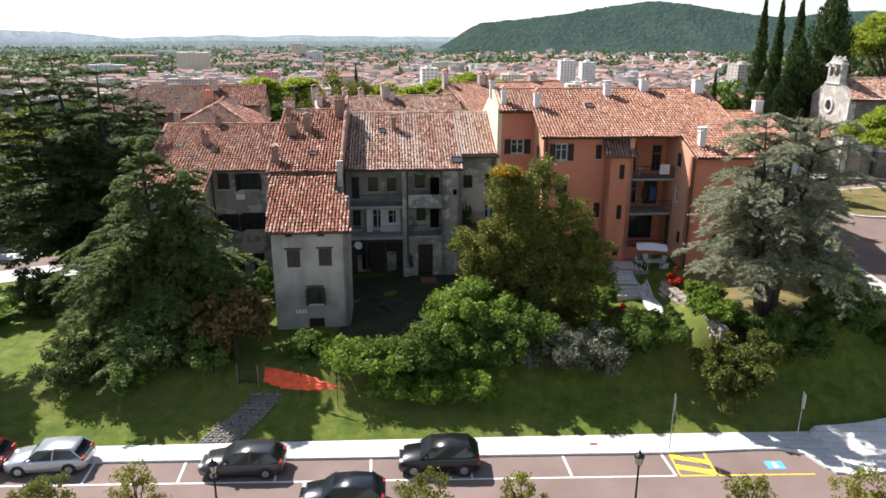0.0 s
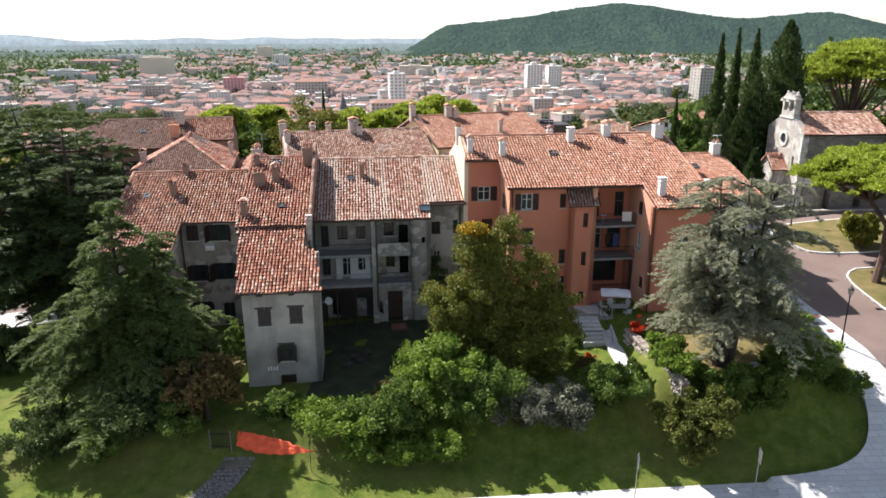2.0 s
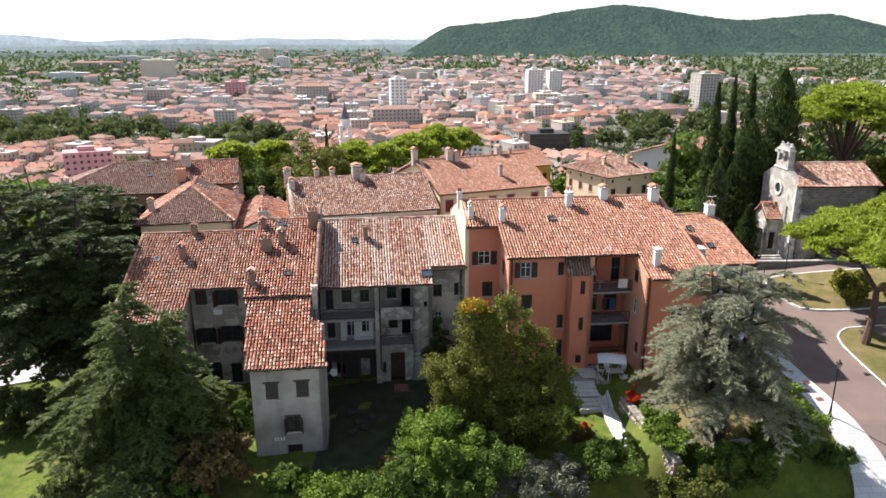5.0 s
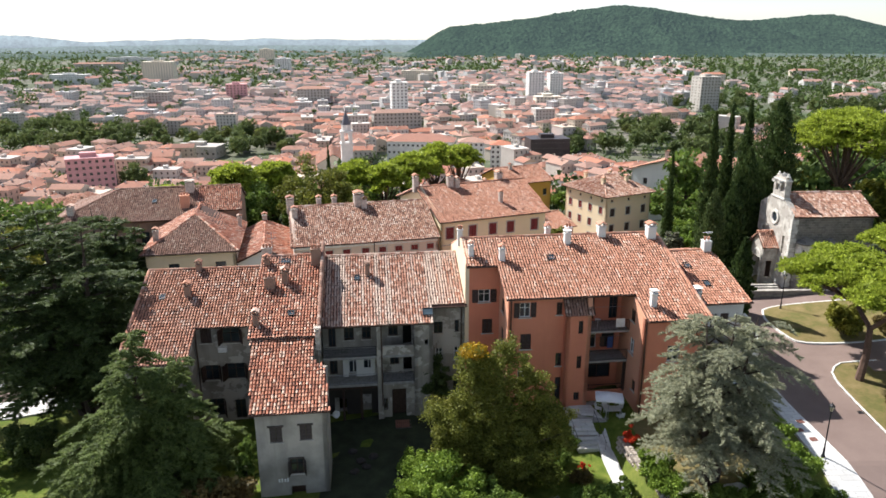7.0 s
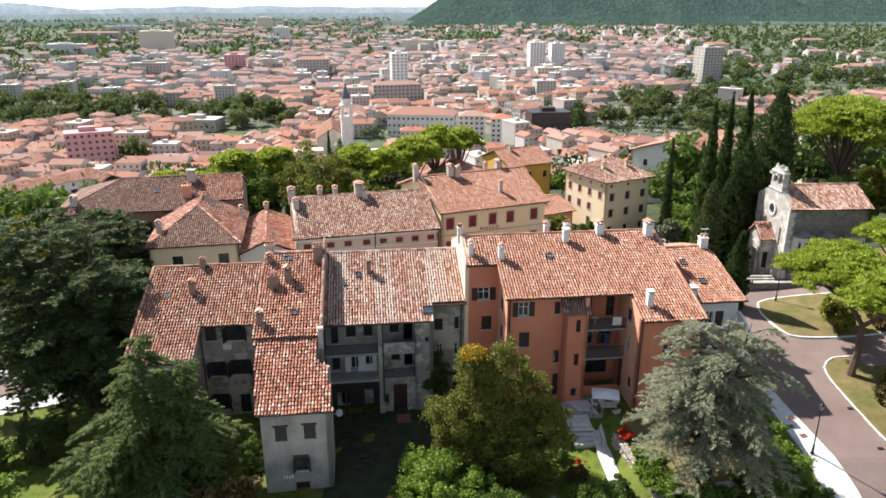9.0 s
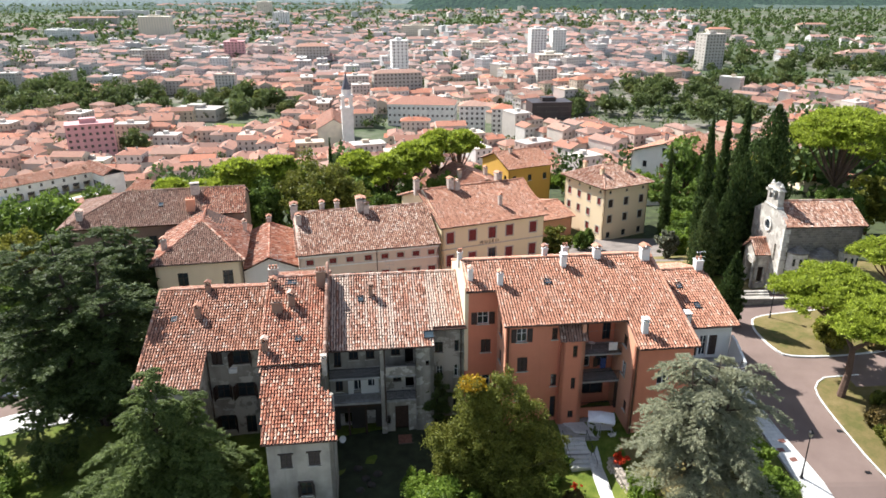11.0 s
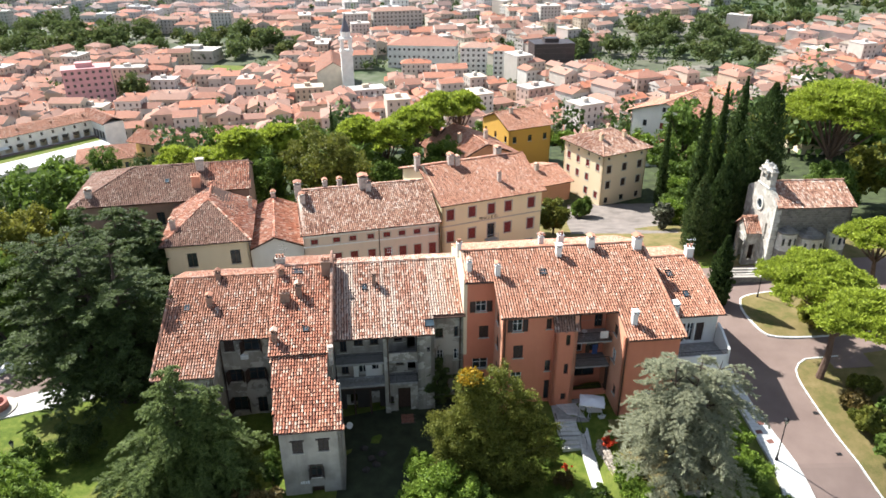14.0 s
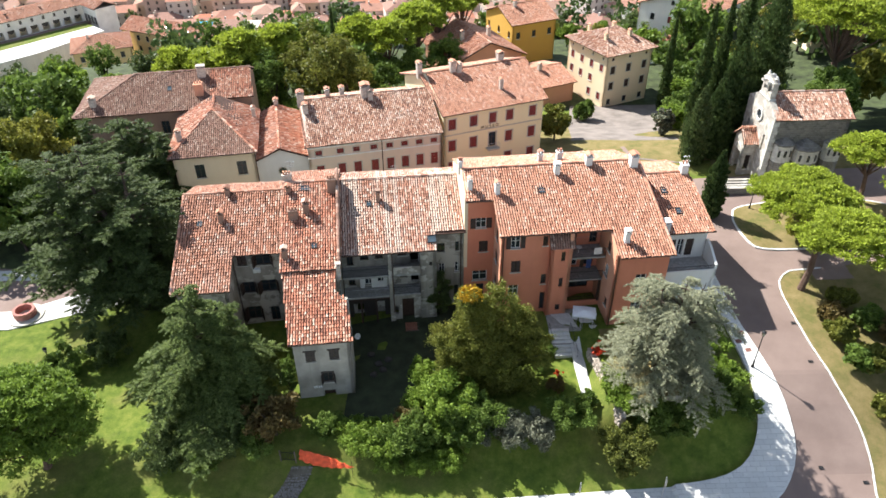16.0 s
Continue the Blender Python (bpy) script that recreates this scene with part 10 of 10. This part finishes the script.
def iron_gate():
    t = thing("iron_gate", pose(-12.9, 40.3, gz(-12.4, 40.3), 0, 0, -6), "dark iron gate with upright bars", "gate")
    for x in (0, 1.35):
        bm = bmesh.new()
        box(bm, x - 0.05, -0.05, -0.2, x + 0.05, 0.05, 1.45, 0.01)
        part("post", bm, GREY_WOOD, t)
    for zz in (0.25, 1.15):
        bm = bmesh.new()
        box(bm, 0.05, -0.02, zz, 1.3, 0.02, zz + 0.05)
        part("rail", bm, IRON, t)
    for i in range(8):
        bm = bmesh.new()
        tube(bm, (0.14 + i * 0.153, 0, 0.12), (0.14 + i * 0.153, 0, 1.35), 0.016, n=5)
        part("bar", bm, IRON, t)


iron_gate()


def garden_wall():
    t = thing("garden_wall", Matrix(), "dry stone garden wall beside the path", "wall")
    rng = random.Random(8)
    stones = [plain("garden_stone_%s" % c, v, 0.95, vary=0.3, bump=0.5) for c, v in (("a", (0.36, 0.31, 0.26)), ("b", (0.28, 0.24, 0.2)), ("c", (0.42, 0.37, 0.31)))]
    meshes = []
    for s in range(6):
        bm = bmesh.new()
        bmesh.ops.create_icosphere(bm, subdivisions=1, radius=0.5)
        for v in bm.verts:
            v.co = Vector((max(-0.4, min(0.4, v.co.x)) * rng.uniform(0.9, 1.15), max(-0.4, min(0.4, v.co.y)) * rng.uniform(0.9, 1.15), max(-0.36, min(0.36, v.co.z)) * rng.uniform(0.9, 1.1)))
        me = bpy.data.meshes.new("stone")
        bm.to_mesh(me)
        bm.free()
        me.materials.append(stones[s % 3])
        meshes.append(me)
    bm = bmesh.new()
    for i in range(9):
        y0 = 50.2 - i * 1.0
        xa = 16.45 + 0.13 * i
        hexa(bm, [(xa, y0 - 1, 3.0), (xa + 0.5, y0 - 1, 3.0), (xa + 0.5, y0, 3.0), (xa, y0, 3.0), (xa + 0.02, y0 - 1, 4.95), (xa + 0.48, y0 - 1, 4.95), (xa + 0.48, y0, 4.95), (xa + 0.02, y0, 4.95)])
    part("core", bm, stones[1], t)
    for i in range(30):
        for k in range(5):
            y = 50.1 - i * 0.3 + rng.uniform(-0.05, 0.05)
            x = 16.4 + 0.039 * i * 1.0 + 0.02
            z = 3.2 + k * 0.4 + rng.uniform(-0.04, 0.04)
            top = k == 4
            for dx in ((0.05, 0.4) if top else (0.0,)):
                put("stone", meshes[rng.randrange(6)], t, pose(x + dx, y, z + (0.1 if top else 0), rng.uniform(-15, 15), rng.uniform(-15, 15), rng.uniform(0, 360)) @ Matrix.Diagonal((0.4, rng.uniform(0.34, 0.46), 0.44, 1)))


garden_wall()


def steps():
    t = thing("garden_steps", Matrix(), "pale stone steps leading up to the house", "steps")
    for i in range(7):
        slab(t, 13.0 + 0.05 * i, 53.0 - i * 0.42, 2.6, 15.0 + 0.05 * i, 53.42 - i * 0.42, 4.72 - i * 0.17, PAVING.m, "step", 0.015)
    for s in (0, 1):
        bm = bmesh.new()
        x = 12.95 + s * 2.2
        tube(bm, (x, 53.3, 5.6), (x + 0.3, 50.2, 4.5), 0.025, n=6)
        for f in (0, 0.5, 1):
            tube(bm, (x + 0.3 * f, 53.3 - 3.1 * f, 4.5 - 1.1 * f), (x + 0.3 * f, 53.3 - 3.1 * f, 5.6 - 1.1 * f), 0.02, n=6)
        part("handrail", bm, IRON, t)


steps()


def parasol():
    t = thing("parasol", pose(16.5, 53.7, 4.62, 0, 0, -12), "white square garden parasol on the terrace", "parasol")
    bm = bmesh.new()
    tube(bm, (0, 0, 0), (0, 0, 2.3), 0.025, n=8)
    part("pole", bm, GALV, t)
    bm = bmesh.new()
    box(bm, -0.3, -0.3, 0, 0.3, 0.3, 0.08, 0.02)
    part("base", bm, CONCRETE, t)
    bm = bmesh.new()
    top = bm.verts.new((0, 0, 2.35))
    rim = [bm.verts.new(p) for p in ((-1.15, -0.85, 2.02), (0, -0.88, 2.08), (1.15, -0.85, 2.02), (1.18, 0, 2.08), (1.15, 0.85, 2.02), (0, 0.88, 2.08), (-1.15, 0.85, 2.02), (-1.18, 0, 2.08))]
    low = [bm.verts.new(v.co + Vector((0, 0, -0.12))) for v in rim]
    for i in range(8):
        bm.faces.new((rim[i], rim[(i + 1) % 8], top))
        bm.faces.new((low[i], low[(i + 1) % 8], rim[(i + 1) % 8], rim[i]))
    part("canopy", bm, plain("white_canvas", (0.75, 0.76, 0.78), 0.8, vary=0.06), t)


parasol()
FURN = plain("white_garden_plastic", (0.68, 0.68, 0.66), 0.5, vary=0.08)


def garden_table():
    t = thing("garden_table", pose(16.9, 54.0, 4.62), "white plastic garden table on the terrace", "table")
    bm = bmesh.new()
    box(bm, -0.7, -0.45, 0.7, 0.7, 0.45, 0.74, 0.02)
    part("tabletop", bm, FURN, t)
    for sx in (-1, 1):
        for sy in (-1, 1):
            bm = bmesh.new()
            tube(bm, (sx * 0.6, sy * 0.36, 0), (sx * 0.6, sy * 0.36, 0.7), 0.03, n=6)
            part("leg", bm, FURN, t)


garden_table()


def garden_chair():
    t = thing("garden_chair", pose(15.9, 54.6, 4.62, 0, 0, 60), "white plastic garden chair", "chair", "chairs round the garden table")
    bm = bmesh.new()
    box(bm, -0.25, -0.25, 0.42, 0.25, 0.25, 0.46, 0.015)
    part("seat", bm, FURN, t)
    bm = bmesh.new()
    hexa(bm, [(-0.25, 0.22, 0.46), (0.25, 0.22, 0.46), (0.25, 0.26, 0.46), (-0.25, 0.26, 0.46), (-0.23, 0.34, 0.9), (0.23, 0.34, 0.9), (0.23, 0.38, 0.9), (-0.23, 0.38, 0.9)])
    part("backrest", bm, FURN, t)
    for sx in (-1, 1):
        for sy in (-1, 1):
            bm = bmesh.new()
            tube(bm, (sx * 0.22, sy * 0.22, 0), (sx * 0.2, sy * 0.2, 0.42), 0.02, n=6)
            part("leg", bm, FURN, t)
        bm = bmesh.new()
        box(bm, sx * 0.26 - 0.025, -0.22, 0.64, sx * 0.26 + 0.025, 0.28, 0.67, 0.01)
        part("armrest", bm, FURN, t)
    for p in ((17.7, 54.7, 4.62, 0, 0, -60), (16.6, 55.0, 4.62, 0, 0, 10), (17.4, 53.2, 4.62, 0, 0, 200)):
        copy_thing(t, pose(*p))


garden_chair()


def rock(name, x, y, z, sx, sy, sz, mat, label, seed):
    rng = random.Random(seed)
    bm = bmesh.new()
    bmesh.ops.create_icosphere(bm, subdivisions=3, radius=1)
    for v in bm.verts:
        k = 1 + 0.28 * noise.noise(v.co * 1.3 + Vector((seed, 0, 0))) + 0.1 * noise.noise(v.co * 4)
        v.co = Vector((v.co.x * sx * k, v.co.y * sy * k, v.co.z * sz * k))
    me = bpy.data.meshes.new(name)
    bm.to_mesh(me)
    bm.free()
    me.materials.append(mat)
    ob = new(name, me)
    ob.matrix_basis = pose(x, y, z)
    return tagged(ob, label, "rock")


rock("boulder", 22.9, 42.9, gz(22.9, 42.9) + 0.2, 0.95, 0.6, 0.55, STONE_TRIM, "large pale boulder on the garden lawn", 3)
# rubble coloured near-black to match the painted shade of the yard
for i, (x, y) in enumerate(((-4.6, 51.0), (-4.1, 50.2), (-5.0, 49.6), (-3.6, 51.6), (-5.4, 52.4))):
    rock("rubble", x, y, gz(x, y) + 0.1, 0.4, 0.35, 0.25, SHADE_STAIN_WALL, "lump of old rubble in the shaded yard", 20 + i)


def pallet():
    t = thing("wooden_platform", pose(-1.3, 56.4, gz(-1.3, 56.4) + 0.05, -4, 0, 3), "reddish-brown wooden platform before the door", "platform")
    for i in range(7):
        bm = bmesh.new()
        box(bm, -0.6 + i * 0.18, -0.7, 0.08, -0.45 + i * 0.18, 0.7, 0.13, 0.008)
        part("plank", bm, plain("red_brown_plank", (0.25, 0.11, 0.07), 0.85, vary=0.3, scale=5) if "red_brown_plank" not in bpy.data.materials else bpy.data.materials["red_brown_plank"], t)
    for yy in (-0.6, 0, 0.6):
        bm = bmesh.new()
        box(bm, -0.62, yy - 0.05, -0.06, 0.8, yy + 0.05, 0.08)
        part("bearer", bm, GREY_WOOD, t)


pallet()


DISH_GREY = plain("weathered_dish_grey", (0.3, 0.3, 0.3), 0.6, vary=0.2)


def satellite_dish():
    t = thing("satellite_dish", ROW @ pose(-7.05, -7.0, 7.9), "small white satellite dish on the wing wall", "dish")
    bm = bmesh.new()
    n = 16
    rings = [[bm.verts.new((math.cos(6.2832 * i / n) * r, math.sin(6.2832 * i / n) * r, r * r * 0.5)) for i in range(n)] for r in (0.02, 0.15, 0.28, 0.38)]
    for a, b in zip(rings, rings[1:]):
        for i in range(n):
            bm.faces.new((a[i], a[(i + 1) % n], b[(i + 1) % n], b[i]))
    d = part("dish", bm, DISH_GREY, t)
    d.matrix_basis = pose(0.25, 0, 0, 50, 40, 0) @ Matrix.Scale(0.8, 4)
    so = d.modifiers.new("thickness", "SOLIDIFY")
    so.thickness = 0.02
    bm = bmesh.new()
    tube(bm, (-0.36, 0, -0.1), (0.25, 0, 0), 0.025, n=6)
    part("arm", bm, GALV, t)


satellite_dish()


def well():
    t = thing("stone_well", pose(-46.0, 62.6, gz(-46, 62.6) + 0.06), "round brick well head on the pale court", "well")
    bm = bmesh.new()
    lathe(bm, [(2.0, 0), (2.0, 0.18), (1.9, 0.2)], 24)
    part("step", bm, STONE_TRIM, t)
    bm = bmesh.new()
    n = 20
    for i in range(n):
        a, b = 6.2832 * i / n, 6.2832 * (i + 1) / n
        hexa(bm, [(1.2 * math.cos(a), 1.2 * math.sin(a), 0.2), (1.2 * math.cos(b), 1.2 * math.sin(b), 0.2), (0.9 * math.cos(b), 0.9 * math.sin(b), 0.2), (0.9 * math.cos(a), 0.9 * math.sin(a), 0.2), (1.2 * math.cos(a), 1.2 * math.sin(a), 1.0), (1.2 * math.cos(b), 1.2 * math.sin(b), 1.0), (0.9 * math.cos(b), 0.9 * math.sin(b), 1.0), (0.9 * math.cos(a), 0.9 * math.sin(a), 1.0)])
    part("ring", bm, T_RED, t)


well()
# dark weedy yard before the grey houses, their shade also put into its colour
YARD = plain("weedy_soil_with_shade", (0.03, 0.038, 0.016), 0.95, vary=0.5, scale=0.8, bump=0.6)
strip("yard", [(-7.6, 43.5), (-7.4, 48), (-7.6, 52), (-8.4, 57)], [(-1.0, 43.0), (3.2, 49), (4.0, 54), (4.2, 60)], 0.06, YARD, "dark weedy yard in front of the grey house, with painted shade", "yard")
strip("terrace", [(13.0, 53.4), (13.0, 55.6)], [(18.8, 53.0), (18.8, 57.8)], 0.1, CONCRETE, "grey paved terrace before the orange house", "terrace", z=lambda x, y: 4.52)


# ---------------------------------------------------------------- stones of the path and slabs of the pavement
def ribbon_point(left, right, f, g, z):
    n = len(left) - 1
    i = min(n - 1, int(f * n))
    q = f * n - i
    a = Vector(left[i]).lerp(Vector(left[i + 1]), q)
    b = Vector(right[i]).lerp(Vector(right[i + 1]), q)
    c = a.lerp(b, g)
    return Vector((c.x, c.y, z(c.x, c.y)))


PATH_SOIL = plain("trodden_path_soil", (0.13, 0.115, 0.085), 0.95, vary=0.4, scale=1.5, bump=0.5)
COBBLE = plain("worn_dark_cobbles", (0.23, 0.215, 0.195), 0.85, vary=0.45, scale=2.5, bump=0.4)
path = strip("lawn_path", [(-11.9, 39.9), (-12.6, 38.2), (-13.4, 37.0), (-14.2, 35.8)], [(-10.0, 39.9), (-10.6, 38.3), (-11.2, 37.1), (-11.8, 35.9)], 0.05, PATH_SOIL, "worn cobbled path down to the street", "path")
rc = random.Random(8)
stones = []
for q in range(4):
    bm = bmesh.new()
    ring = [(math.cos(a) * rc.uniform(0.8, 1.1), math.sin(a) * rc.uniform(0.8, 1.1)) for a in [i * 0.898 for i in range(7)]]
    lo = [bm.verts.new((x * 0.12, y * 0.12, -0.05)) for x, y in ring]
    hi = [bm.verts.new((x * 0.11, y * 0.11, 0.03)) for x, y in ring]
    tp = [bm.verts.new((x * 0.07, y * 0.07, 0.05)) for x, y in ring]
    for i in range(7):
        j = (i + 1) % 7
        bm.faces.new((lo[i], lo[j], hi[j], hi[i]))
        bm.faces.new((hi[i], hi[j], tp[j], tp[i]))
    bm.faces.new(tp)
    me = bpy.data.meshes.new("cobble")
    bm.to_mesh(me)
    bm.free()
    me.materials.append(COBBLE)
    stones.append(me)
PL, PR = [(-11.9, 39.9), (-12.6, 38.2), (-13.4, 37.0), (-14.2, 35.8)], [(-10.0, 39.9), (-10.6, 38.3), (-11.2, 37.1), (-11.8, 35.9)]
for a in range(18):
    for b in range(9):
        if rc.random() < 0.1:
            continue
        c = ribbon_point(PL, PR, (a + 0.5 + rc.uniform(-0.2, 0.2)) / 18, (b + 0.5 + rc.uniform(-0.2, 0.2)) / 9, ground_z)
        ob = new("cobble", rc.choice(stones))
        ob.parent = path
        ob.matrix_basis = pose(c.x, c.y, c.z + 0.06, 0, 0, rc.uniform(0, 360)) @ Matrix.Scale(rc.uniform(0.85, 1.15), 4)
